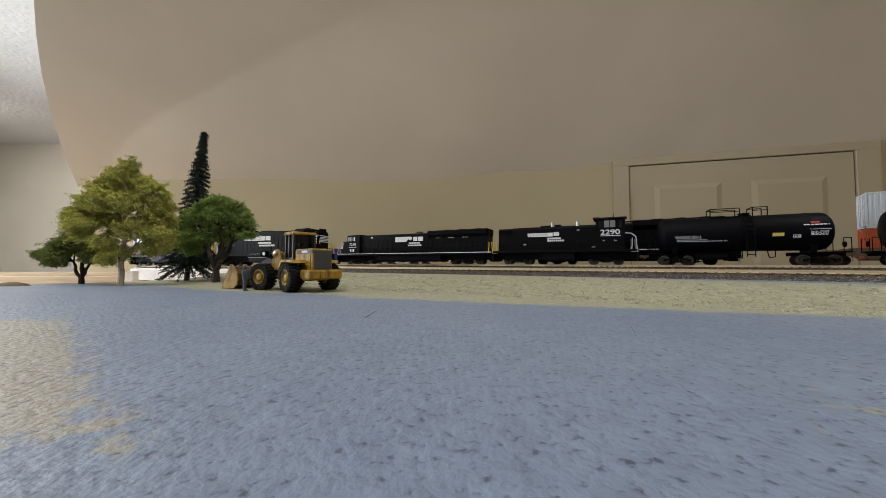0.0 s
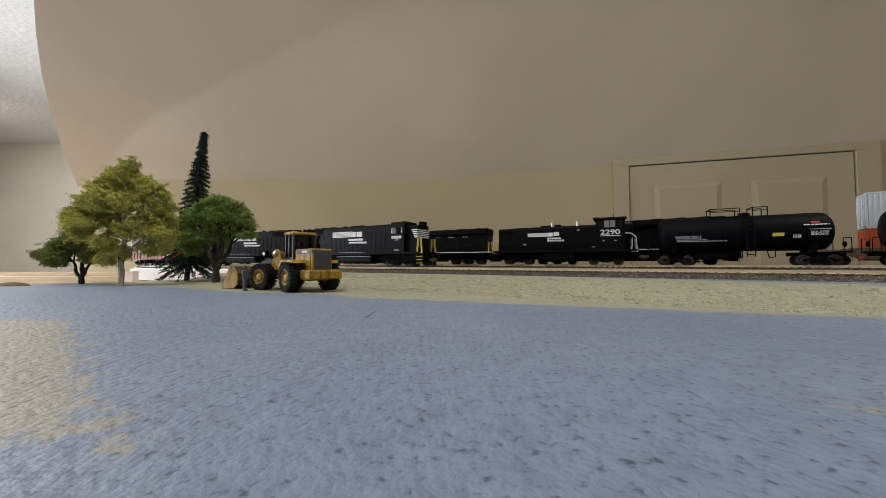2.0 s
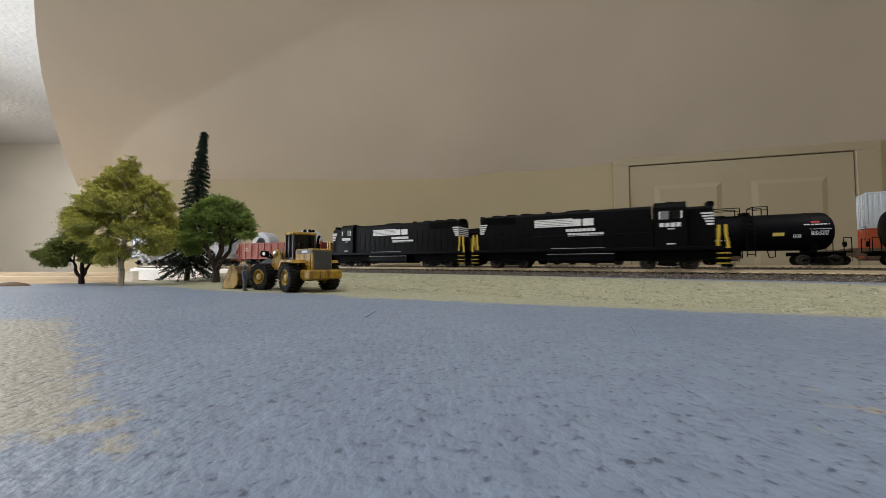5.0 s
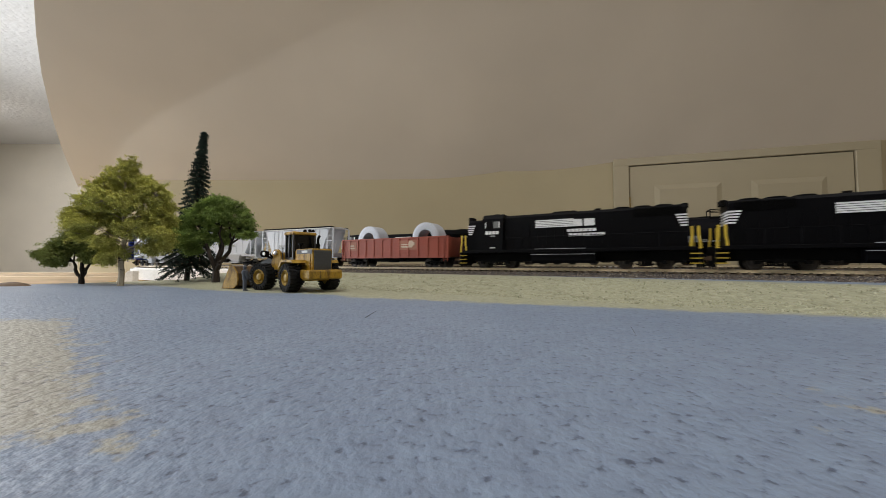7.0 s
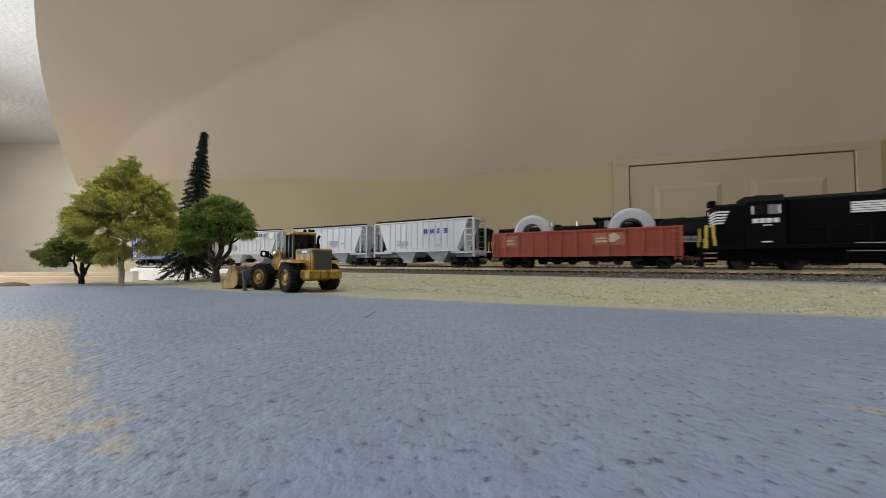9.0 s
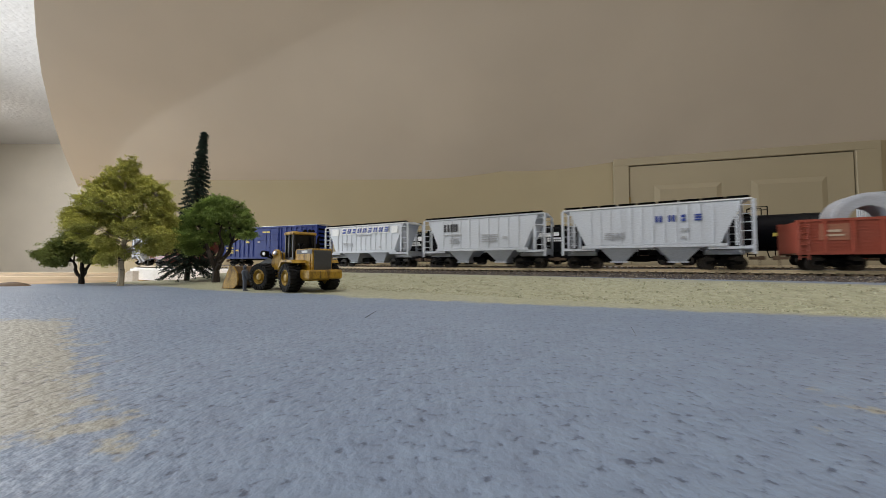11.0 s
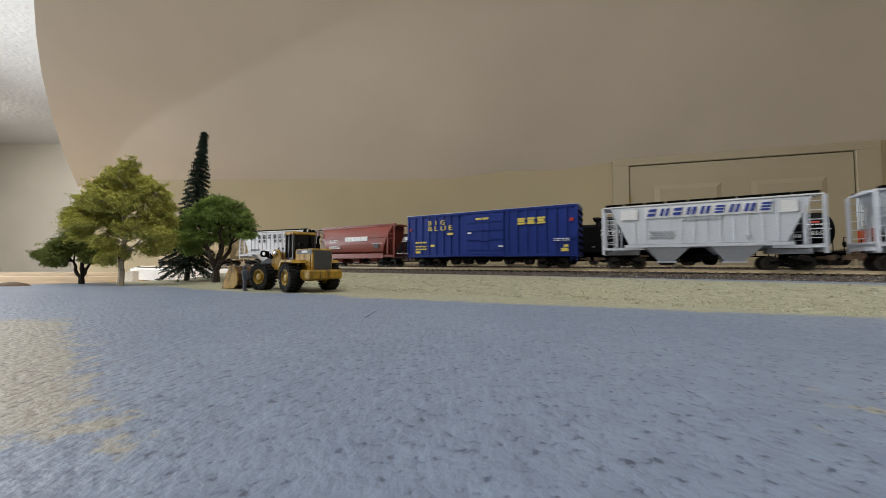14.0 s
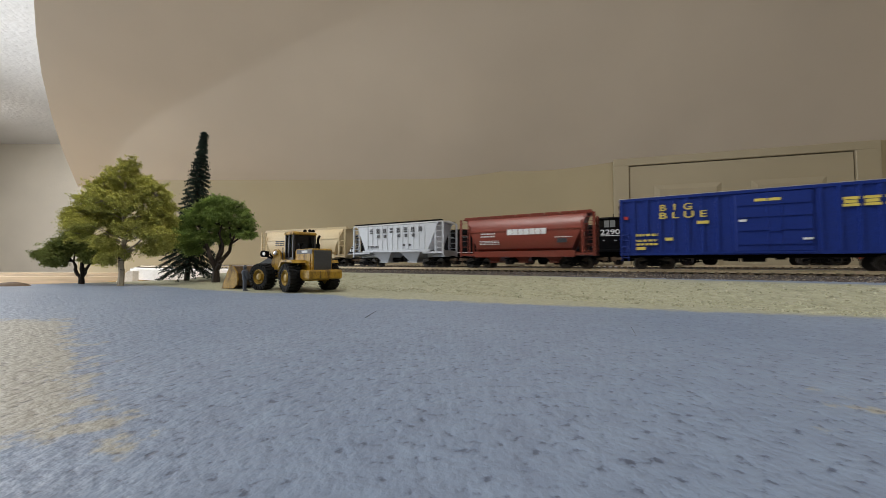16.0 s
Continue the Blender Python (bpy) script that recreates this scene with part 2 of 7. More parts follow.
M_RUST = painted("brown_car_frame", (0.14, 0.09, 0.055), 0.7, wear=0.5)
M_LOADER = weathered("weathered_yellow_paint", (0.41, 0.238, 0.014), (0.060, 0.030, 0.008))
# brown bucket shell, its colour darkened to stand for shade on the back
M_BUCKET = weathered("shade_darkened_bucket_steel", (0.085, 0.048, 0.016), (0.02, 0.012, 0.007))
M_RIM = painted("dirty_yellow_rim_paint", (0.34, 0.215, 0.025), 0.6, wear=1.0, dirt=(0.03, 0.02, 0.01))
M_TYRE = painted("dusty_black_rubber", (0.012, 0.012, 0.012), 0.9, wear=0.4, dirt=(0.10, 0.09, 0.07), spec=0.2)
M_GRILL = painted("grey_grille", (0.09, 0.09, 0.09), 0.6)
M_CABGREY = painted("dark_cab_frame", (0.03, 0.03, 0.033), 0.5)
M_FIGURE = painted("dull_blue_figure_paint", (0.07, 0.08, 0.10), 0.8)
M_BARK = painted("dark_bark", (0.032, 0.023, 0.017), 0.9, wear=0.6, relief=0.6)
M_BIRCH = painted("pale_birch_bark", (0.42, 0.36, 0.26), 0.85, wear=0.7, dirt=(0.03, 0.03, 0.03), relief=0.5)
M_LEAFY = leafy("olive_foliage", (0.30, 0.30, 0.065), (0.78, 0.76, 0.22))
M_LEAFG = leafy("green_foliage", (0.09, 0.145, 0.035), (0.38, 0.50, 0.14))
M_LEAFD = leafy("dark_green_foliage", (0.12, 0.15, 0.038), (0.38, 0.42, 0.12))
M_NEEDLE = leafy("dark_needles", (0.010, 0.022, 0.018), (0.045, 0.075, 0.060))


# ---- mesh helpers ----
def box(bm, x0, x1, y0, y1, z0, z1):
    v = [bm.verts.new((x, y, z)) for z in (z0, z1) for y in (y0, y1) for x in (x0, x1)]
    for f in ((0, 2, 3, 1), (4, 5, 7, 6), (0, 1, 5, 4), (2, 6, 7, 3), (0, 4, 6, 2), (1, 3, 7, 5)):
        bm.faces.new([v[i] for i in f])
    return v


def prism(bm, pts, a0, a1, axis="y"):
    """A closed outline carried from a0 to a1 along an axis. Outline in (x, z) for y, (y, z) for x, (x, y) for z."""
    def at(p, a):
        return {"y": (p[0], a, p[1]), "x": (a, p[0], p[1]), "z": (p[0], p[1], a)}[axis]
    v0 = [bm.verts.new(at(p, a0)) for p in pts]
    v1 = [bm.verts.new(at(p, a1)) for p in pts]
    n = len(pts)
    bm.faces.new(v0[::-1])
    bm.faces.new(v1)
    for i in range(n):
        bm.faces.new((v0[i], v0[(i + 1) % n], v1[(i + 1) % n], v1[i]))


def rod(bm, a, b, r, n=6, r2=None):
    """A tapered round bar from a to b."""
    a, b = Vector(a), Vector(b)
    w = (b - a).normalized()
    u = w.orthogonal().normalized()
    k = w.cross(u)
    r2 = r if r2 is None else r2
    c0 = [bm.verts.new(a + (u * math.cos(t) + k * math.sin(t)) * r) for t in (2 * math.pi * i / n for i in range(n))]
    c1 = [bm.verts.new(b + (u * math.cos(t) + k * math.sin(t)) * r2) for t in (2 * math.pi * i / n for i in range(n))]
    bm.faces.new(c0[::-1])
    bm.faces.new(c1)
    for i in range(n):
        bm.faces.new((c0[i], c0[(i + 1) % n], c1[(i + 1) % n], c1[i]))


def lathe(bm, rows, axis, centre, n=20):
    """A closed turned shape: rows of (place along axis, radius)."""
    cx, cy, cz = centre
    rings = []
    for a, r in rows:
        ring = []
        for i in range(n):
            t = 2 * math.pi * i / n
            c, s = r * math.cos(t), r * math.sin(t)
            ring.append(bm.verts.new({"x": (cx + a, cy + c, cz + s), "y": (cx + c, cy + a, cz + s), "z": (cx + c, cy + s, cz + a)}[axis]))
        rings.append(ring)
    for r0, r1 in zip(rings, rings[1:]):
        for i in range(n):
            bm.faces.new((r0[i], r0[(i + 1) % n], r1[(i + 1) % n], r1[i]))
    bm.faces.new(rings[0][::-1])
    bm.faces.new(rings[-1])


def part(name, bm, material, parent=None, label="", smooth=False, bevel=0.0):
    """Links a bmesh as one mesh object, under a thing or a part if given."""
    if bevel:
        bmesh.ops.bevel(bm, geom=list(bm.edges), offset=bevel, segments=1, affect="EDGES", clamp_overlap=True)
    bmesh.ops.recalc_face_normals(bm, faces=bm.faces)
    if smooth:
        for f in bm.faces:
            f.smooth = True
        for e in bm.edges:
            if len(e.link_faces) == 2 and e.calc_face_angle(0) > 0.7:
                e.smooth = False
    me = bpy.data.meshes.new(name)
    bm.to_mesh(me)
    bm.free()
    me.materials.append(material)
    ob = new(name, me)
    ob.parent = parent
    if label:
        ob["label"] = label
    return ob


def part_box(name, dims, material, parent=None, label="", bevel=0.0):
    bm = bmesh.new()
    box(bm, *dims)
    return part(name, bm, material, parent, label, bevel=bevel)


def thing(name, label, category, group=""):
    return tagged(new(name), label, category, group)


def shared(name, me, parent, at, turn=0.0):
    ob = new(name, me)
    ob.parent = parent
    ob.location = at
    ob.rotation_euler = (0, 0, turn)
    return ob


# ---- large structure ----
def foot(x, y):
    """Distance behind the foot of the bank."""
    return x * NX + y * NY - 0.197


def ground_height(x, y):
    q = foot(x, y)
    rough = noise.noise((x * 55, y * 55, 0.0)) * 0.0012 + noise.noise((x * 150, y * 150, 3.0)) * 0.0012
    if q < 0:
        near = min(1.0, max(0.0, (q + 0.012) / 0.012))
        return 0.0003 * noise.noise((x * 40, y * 40, 0)) + near * rough * 0.3
    t = min(1.0, q / 0.062)
    z = 0.0078 * (t * t * (3 - 2 * t)) ** 0.75
    return z + rough * (1.0 if q < 0.062 else max(0.0, 1 - (q - 0.062) * 60))


def road_line(x):
    """Far border of the blue-grey paint."""
    knots = ((-0.50, 0.36), (-0.30, 0.318), (-0.24, 0.288), (-0.18, 0.250), (-0.13, 0.226), (-0.075, 0.212), (-0.045, 0.192), (0.0745, 0.1500), (0.157, 0.122), (1.2, -0.35))
    for (x0, y0), (x1, y1) in zip(knots, knots[1:]):
        if x <= x1:
            return y0 + (y1 - y0) * (x - x0) / (x1 - x0)
    return knots[-1][1]


def inside(poly, x, y):
    hit = False
    for (x0, y0), (x1, y1) in zip(poly, poly[1:] + poly[:1]):
        if (y0 > y) != (y1 > y) and x < (x1 - x0) * (y - y0) / (y1 - y0) + x0:
            hit = not hit
    return hit


def build_ground():
    """The scenery board: painted road surface, bank and flat top under the tracks."""
    bm = bmesh.new()
    lay = bm.verts.layers.float.new("tan")
    lay2 = bm.verts.layers.float.new("worn")
    border = [(-0.50, -0.30), (-0.50, 0.16), (-0.46, 0.235), (-0.40, 0.29), (-0.345, 0.335), (-0.30, 0.40), (-0.262, 0.455), (-0.19, 0.47),
              (1.15, -0.21), (1.15, -0.30)]
    us = [-0.5 + 0.0066 * i for i in range(251)]
    vs = [-0.3 + 0.011 * i for i in range(29)] + [0.019 + 0.0045 * i for i in range(110)]
    grid = {}
    for i, x in enumerate(us):
        for j, y in enumerate(vs):
            if y > 0.52 - 0.52 * x + 0.06:
                continue
            v = bm.verts.new((x, y, ground_height(x, y)))
            q = foot(x, y)
            d = (y - road_line(x)) * 0.85
            tan = 0.5 + max(-0.5, min(0.5, d * 28))
            if 0.066 < q:
                tan = 0.5 - max(-0.5, min(0.5, (q - 0.074 - 0.034 * max(0.0, min(1.0, (0.26 - x) / 0.2))) * 60))
            patch = min((0.011 - x - 1.15 * y) / 0.030, (0.122 - y) / 0.022, (y - 0.034) / 0.022)
            faint = 1.0 - math.hypot((x - 0.060) / 0.016, (y - 0.046) / 0.012)
            v[lay] = tan
            v[lay2] = max(0.42 + 0.55 * max(-0.9, min(0.7, patch)), 0.34 + 0.25 * max(-1.0, min(0.3, faint)))
            grid[i, j] = v
    for i in range(len(us) - 1):
        for j in range(len(vs) - 1):
            c = [(i, j), (i + 1, j), (i + 1, j + 1), (i, j + 1)]
            if all(k in grid for k in c):
                x, y = us[i] + 0.005, vs[j] + 0.003
                q = foot(x, y)
                if q > 0.30 or (q < 0.10 and not inside(border, x, y)) or (x < -0.24 and q > 0.055 and not inside(border, x, y)):
                    continue
                bm.faces.new([grid[k] for k in c])
    bmesh.ops.delete(bm, geom=[v for v in bm.verts if not v.link_faces], context="VERTS")
    # skirt, so that the board has thickness
    rim = [e for e in bm.edges if len(e.link_faces) == 1]
    made = bmesh.ops.extrude_edge_only(bm, edges=rim)
    for g in made["geom"]:
        if isinstance(g, bmesh.types.BMVert):
            g.co.z = -0.0400
    ob = part("ground", bm, M_GROUND, smooth=True)
    for (x0, y0), (x1, y1), w in (((-0.0278, 0.1225), (-0.0273, 0.1414), 0.00016), ((0.0577, 0.105), (0.0528, 0.0935), 0.00010)):
        cut = bmesh.new()
        rod(cut, (x0, y0, ground_height(x0, y0) + 0.00004), (x1, y1, ground_height(x1, y1) + 0.00004), w, 5, w * 0.3)
        part("scratch", cut, M_SEAM, ob, "thin dark scratch in the paint")
    return tagged(ob, "blue-grey painted plaster scenery board with a tan bank", "ground", kind="structure")


def build_crumbs():
    """Loose plaster crumbs on the face and at the foot of the bank."""
    rng = random.Random(17)
    bm = bmesh.new()
    for _ in range(15000):
        s = rng.uniform(0.1, 1.05)
        q = rng.choice((rng.uniform(0.0, 0.062), rng.uniform(0.0, 0.06), rng.uniform(-0.01, 0.01)))
        x, y = 0.709 - s * DX + (q - 0.149) * NX, -s * DY + (q - 0.149) * NY
        if x < -0.2:
            continue
        r = rng.uniform(0.00018, 0.00055) * (2.0 if rng.random() < 0.02 else 1.0)
        p = Vector((x, y, ground_height(x, y) + r * 0.2))
        u = Vector((rng.uniform(-1, 1), rng.uniform(-1, 1), rng.uniform(-0.4, 0.4))).normalized() * r * 1.5
        w = u.orthogonal().normalized() * r
        t = u.normalized().cross(w) * 0.8
        v = [bm.verts.new(p + k) for k in (u, -u, w + u * 0.3, t, -w - u * 0.2, -t)]
        for f3 in ((0, 2, 3), (0, 3, 4), (0, 4, 5), (0, 5, 2), (1, 3, 2), (1, 4, 3), (1, 5, 4), (1, 2, 5)):
            bm.faces.new([v[n] for n in f3])
    ob = part("plaster_crumbs", bm, M_CRUMB)
    tagged(ob, "loose tan plaster crumbs on the bank", "crumbs", kind="stuff")


def slab(name, outline, z0, z1, material, label, category):
    bm = bmesh.new()
    prism(bm, outline, z0, z1, "z")
    return tagged(part(name, bm, material), label, category, kind="structure")


def build_bench():
    """White foam board under the tracks and the pine framing that carries it."""
    out = [main_at(s, -0.060 if s < 1.1 else -0.026)[:2] for s in np.linspace(0.02, 2.66, 44)]
    out += [main_at(3.45, -0.04)[:2], (1.08, 0.35), (1.0, -0.1)]
    slab("track_board", out, -0.012, 0.0072, M_FOAM, "white foam board carrying the tracks", "foam board")


def wall_between(name, a, b, z0, z1, thick, material, label="painted plaster wall"):
    """An upright wall whose seen face runs from a to b; it is thick on the far side."""
    d = Vector((b[0] - a[0], b[1] - a[1], 0)).normalized()
    n = Vector((-d.y, d.x, 0))
    bm = bmesh.new()
    pts = [a, b, (b[0] + n.x * thick, b[1] + n.y * thick), (a[0] + n.x * thick, a[1] + n.y * thick)]
    prism(bm, pts, z0, z1, "z")
    return tagged(part(name, bm, material), label, "wall", kind="structure")


CORNER = (0.2654, 1.6587)
LEFT_END = (-1.80, 1.672)
FLOOR_Z, TOP_Z = -1.0, 1.27
DOOR_A, DOOR_B = (0.8275, 1.5), (1.575, 1.289)


def build_room():
    slab("floor", [(-3.4, -2.4), (2.6, -2.4), (2.6, 3.7), (-5.3, 3.7), (-5.3, 1.65), (-3.4, 1.65)], FLOOR_Z - 0.05, FLOOR_Z, M_FLOOR, "grey carpeted room floor", "floor")
    e = (2.6, DOOR_B[1] - (2.6 - DOOR_B[0]) * 0.2823)
    # the corner of the two low walls is rounded to soften the step in shading between them
    n0 = Vector((LEFT_END[0] - CORNER[0], LEFT_END[1] - CORNER[1], 0)).normalized()
    n1 = Vector((e[0] - CORNER[0], e[1] - CORNER[1], 0)).normalized()
    mid = Vector((*CORNER, 0))
    a, b = mid + n0 * 0.42, mid + n1 * 0.42
    line = [Vector((*LEFT_END, 0))] + [a * (1 - t) ** 2 + (mid + (mid - (a + b) / 2) * 0.0) * 2 * t * (1 - t) + b * t * t for t in np.linspace(0, 1, 13)]
    bm = bmesh.new()
    prism(bm, [(p.x, p.y) for p in line] + [(p.x + 0.02, p.y + 0.1) for p in reversed(line)], FLOOR_Z, 0.60, "z")
    tagged(part("wall_north", bm, M_WALL, smooth=True), "low beige painted wall under the sloping ceiling", "wall", kind="structure")
    wall_between("wall_northeast", (b.x, b.y), e, FLOOR_Z, 0.60, 0.1, M_WALL, "low beige painted wall with an access door")
    wall_between("wall_return", (-1.80, 3.5), (-1.80, 1.78), FLOOR_Z, TOP_Z, 0.1, M_FARWALL)
    wall_between("wall_alcove_south", (-3.4, 1.75), (-5.2, 1.75), FLOOR_Z, TOP_Z, 0.1, M_FARWALL, "pale painted wall of the alcove")
    wall_between("wall_alcove_west", (-5.2, 1.65), (-5.2, 3.5), FLOOR_Z, TOP_Z, 0.1, M_FARWALL, "pale painted end wall of the alcove")
    wall_between("wall_far", (-5.2, 3.5), (-1.80, 3.62), FLOOR_Z, TOP_Z + 0.1, 0.1, M_FARWALL, "pale painted wall of the space beyond")
    wall_between("wall_south", (2.6, -2.3), (-3.3, -2.3), FLOOR_Z, TOP_Z, 0.1, M_WALL)
    wall_between("wall_east", (2.6, 1.0), (2.6, -2.3), FLOOR_Z, TOP_Z, 0.1, M_WALL)
    # west wall, out of view, with an opening for the added window
    bm = bmesh.new()
    x0, x1 = -3.4, -3.3
    for y0, y1, z0, z1 in ((-2.3, -0.15, FLOOR_Z, TOP_Z), (1.25, 1.75, FLOOR_Z, TOP_Z), (-0.15, 1.25, FLOOR_Z, -0.08), (-0.15, 1.25, 0.92, TOP_Z)):
        box(bm, x0, x1, y0, y1, z0, z1)
    tagged(part("wall_west", bm, M_FARWALL), "pale painted wall with a window opening", "wall", kind="structure")
    # flat textured ceiling
    slab("ceiling", [(-3.4, -2.4), (2.6, -2.4), (2.6, 0.9), (-1.2, 0.9), (-1.7, 3.7), (-5.3, 3.7), (-5.3, 1.65), (-3.4, 1.65)], TOP_Z, TOP_Z + 0.08, M_WHITE,
         "white stippled plaster ceiling", "ceiling")
    # sloping beige ceiling: rises from the low walls towards the room, its open edge bowed to fit the camera's view
    # points fitted to the camera's view: x, z and a pull off the plane that tilts the left part darker
    def on_slope(x, z, pull=0.0):
        return Vector((x, CORNER[1] + 0.43 - z - pull, z))

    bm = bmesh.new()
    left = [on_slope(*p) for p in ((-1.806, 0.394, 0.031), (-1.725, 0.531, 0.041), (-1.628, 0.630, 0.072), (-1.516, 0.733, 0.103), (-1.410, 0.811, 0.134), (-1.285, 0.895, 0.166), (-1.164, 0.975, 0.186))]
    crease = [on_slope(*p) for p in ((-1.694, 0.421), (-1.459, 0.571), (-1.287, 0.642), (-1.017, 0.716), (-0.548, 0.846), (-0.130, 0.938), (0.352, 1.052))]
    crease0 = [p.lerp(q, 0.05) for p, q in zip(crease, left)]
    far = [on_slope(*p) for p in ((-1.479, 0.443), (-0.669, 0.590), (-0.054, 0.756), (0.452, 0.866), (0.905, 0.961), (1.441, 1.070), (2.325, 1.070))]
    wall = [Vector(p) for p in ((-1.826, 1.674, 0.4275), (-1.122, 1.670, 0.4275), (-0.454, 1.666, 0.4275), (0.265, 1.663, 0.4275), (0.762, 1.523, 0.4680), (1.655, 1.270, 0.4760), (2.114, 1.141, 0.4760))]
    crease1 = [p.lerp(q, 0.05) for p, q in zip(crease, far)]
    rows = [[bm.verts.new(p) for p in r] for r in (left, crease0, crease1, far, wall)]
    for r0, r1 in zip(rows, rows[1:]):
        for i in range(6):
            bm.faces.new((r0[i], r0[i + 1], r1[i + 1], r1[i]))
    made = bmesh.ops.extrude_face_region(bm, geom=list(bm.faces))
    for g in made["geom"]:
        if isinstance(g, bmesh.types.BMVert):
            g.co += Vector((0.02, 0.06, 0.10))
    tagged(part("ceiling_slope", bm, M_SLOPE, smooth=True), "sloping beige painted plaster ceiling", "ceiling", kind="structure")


def build_access_door():
    """Small panelled access door in the low wall, with flat trim and a dark gap round it."""
    d = Vector((DOOR_B[0] - DOOR_A[0], DOOR_B[1] - DOOR_A[1], 0))
    w = d.length
    root = tagged(new("door_1"), "beige painted panelled access door in the low wall", "door", kind="structure")
    root.matrix_world = Matrix.Translation((*DOOR_A, 0)) @ pose(0, 0, 0, 0, 0, math.degrees(math.atan2(d.y, d.x)))
    top, bottom = 0.447, -0.62
    bm = bmesh.new()
    box(bm, 0.0022, w - 0.0022, -0.010, 0.0, bottom, top - 0.0024)
    part("leaf", bm, M_DOOR, root, bevel=0.002)
    bm = bmesh.new()
    box(bm, 0, w, -0.004, 0.0015, bottom, top)
    part("gap", bm, M_SEAM, root, "dark gap round the door")
    for x0, x1 in ((0.098, 0.345), (0.447, 0.690)):
        bm = bmesh.new()
        z1 = 0.355
        outer = [(x0, bottom + 0.1), (x1, bottom + 0.1), (x1, z1), (x0, z1)]
        k = 0.020
        inner = [(x0 + k, bottom + 0.1 + k), (x1 - k, bottom + 0.1 + k), (x1 - k, z1 - k), (x0 + k, z1 - k)]
        vo = [bm.verts.new((x, -0.0105, z)) for x, z in outer]
        vi = [bm.verts.new((x, -0.0165, z)) for x, z in inner]
        vb = [bm.verts.new((x, -0.008, z)) for x, z in outer]
        bm.faces.new(vi)
        bm.faces.new(vb[::-1])
        for i in range(4):
            j = (i + 1) % 4
            bm.faces.new((vo[i], vo[j], vi[j], vi[i]))
            bm.faces.new((vb[i], vb[j], vo[j], vo[i]))
        part("raised_panel", bm, M_DOOR, root)
    for dims in ((-0.062, -0.0005, -0.016, 0.0, bottom, top + 0.032), (w + 0.0005, w + 0.075, -0.016, 0.0, bottom, top + 0.032),
                 (-0.062, w + 0.075, -0.017, 0.0, top + 0.0005, top + 0.034)):
        part_box("trim", dims, M_DOOR, root, bevel=0.002)
    bm = bmesh.new()
    for k in range(4):
        lathe(bm, [(0, 0.0026), (0.020, 0.0026)], "z", (0.002, -0.0145, 0.21 + 0.026 * k), 8)
    part("hinge", bm, M_BRASS, root, "brass butt hinge")


# ---- track ----
def sweep(bm, section, places):
    """Carries a section of (across, z) along places of (x, y, heading)."""
    prev = None
    for x, y, h in places:
        a = math.radians(h)
        nx, ny = -math.sin(a), math.cos(a)
        ring = [bm.verts.new((x + o * nx, y + o * ny, z)) for o, z in section]
        if prev:
            for i in range(len(ring)):
                j = (i + 1) % len(ring)
                bm.faces.new((prev[i], prev[j], ring[j], ring[i]))
        else:
            bm.faces.new(ring)
        prev = ring
    bm.faces.new(prev[::-1])


def rail_section(o, top):
    return [(o - 0.0013, top - 0.0025), (o + 0.0013, top - 0.0025), (o + 0.0013, top - 0.0021), (o + 0.0004, top - 0.0018), (o + 0.0004, top - 0.0008),
            (o + 0.0006, top - 0.0006), (o + 0.0006, top), (o - 0.0006, top), (o - 0.0006, top - 0.0006), (o - 0.0004, top - 0.0008),
            (o - 0.0004, top - 0.0018), (o - 0.0013, top - 0.0021)]


def ballast(bm, places, top, low, count, half=0.056):
    """Loose stones on the shoulders and between the sleepers."""
    rng = random.Random(7)
    for _ in range(count):
        k = rng.random() * (len(places) - 1)
        i = int(k)
        (x0, y0, h), (x1, y1, _) = places[i], places[i + 1]
        f = k - i
        a = math.radians(h)
        o = -rng.uniform(0.0155, half * 1.03) if rng.random() < 0.85 else rng.uniform(-0.012, 0.03)
        z = top if abs(o) < 0.019 else low + (top - low) * (half - abs(o)) / (half - 0.019)
        x, y = x0 + (x1 - x0) * f - o * math.sin(a), y0 + (y1 - y0) * f + o * math.cos(a)
        r = rng.uniform(0.0003, 0.0008)
        pts = [Vector((rng.uniform(-1, 1), rng.uniform(-1, 1), rng.uniform(-1, 1))).normalized() * r * rng.uniform(0.8, 1.2) for _ in range(2)]
        p = Vector((x, y, max(low, z) + r * (0.3 if abs(o) > 0.019 else 0.0)))
        u = pts[0]
        w = u.orthogonal().normalized() * r
        t = u.normalized().cross(w)
        v = [bm.verts.new(p + q) for q in (u, -u, w + u * 0.3, t, -w - u * 0.2, -t)]
        for f3 in ((0, 2, 3), (0, 3, 4), (0, 4, 5), (0, 5, 2), (1, 3, 2), (1, 4, 3), (1, 5, 4), (1, 2, 5)):
            bm.faces.new([v[n] for n in f3])


def tie_mesh():
    bm = bmesh.new()
    box(bm, -0.00125, 0.00125, -0.0150, 0.0150, -0.0014, 0.0019)
    for o in (-0.00825, 0.00825):
        for e in (-0.0017, 0.0017):
            box(bm, -0.0009, 0.0009, o + e - 0.0005, o + e + 0.0005, 0.0019, 0.0024)
    bmesh.ops.recalc_face_normals(bm, faces=bm.faces)
    me = bpy.data.meshes.new("sleeper")
    bm.to_mesh(me)
    bm.free()
    me.materials.append(M_TIE)
    return me


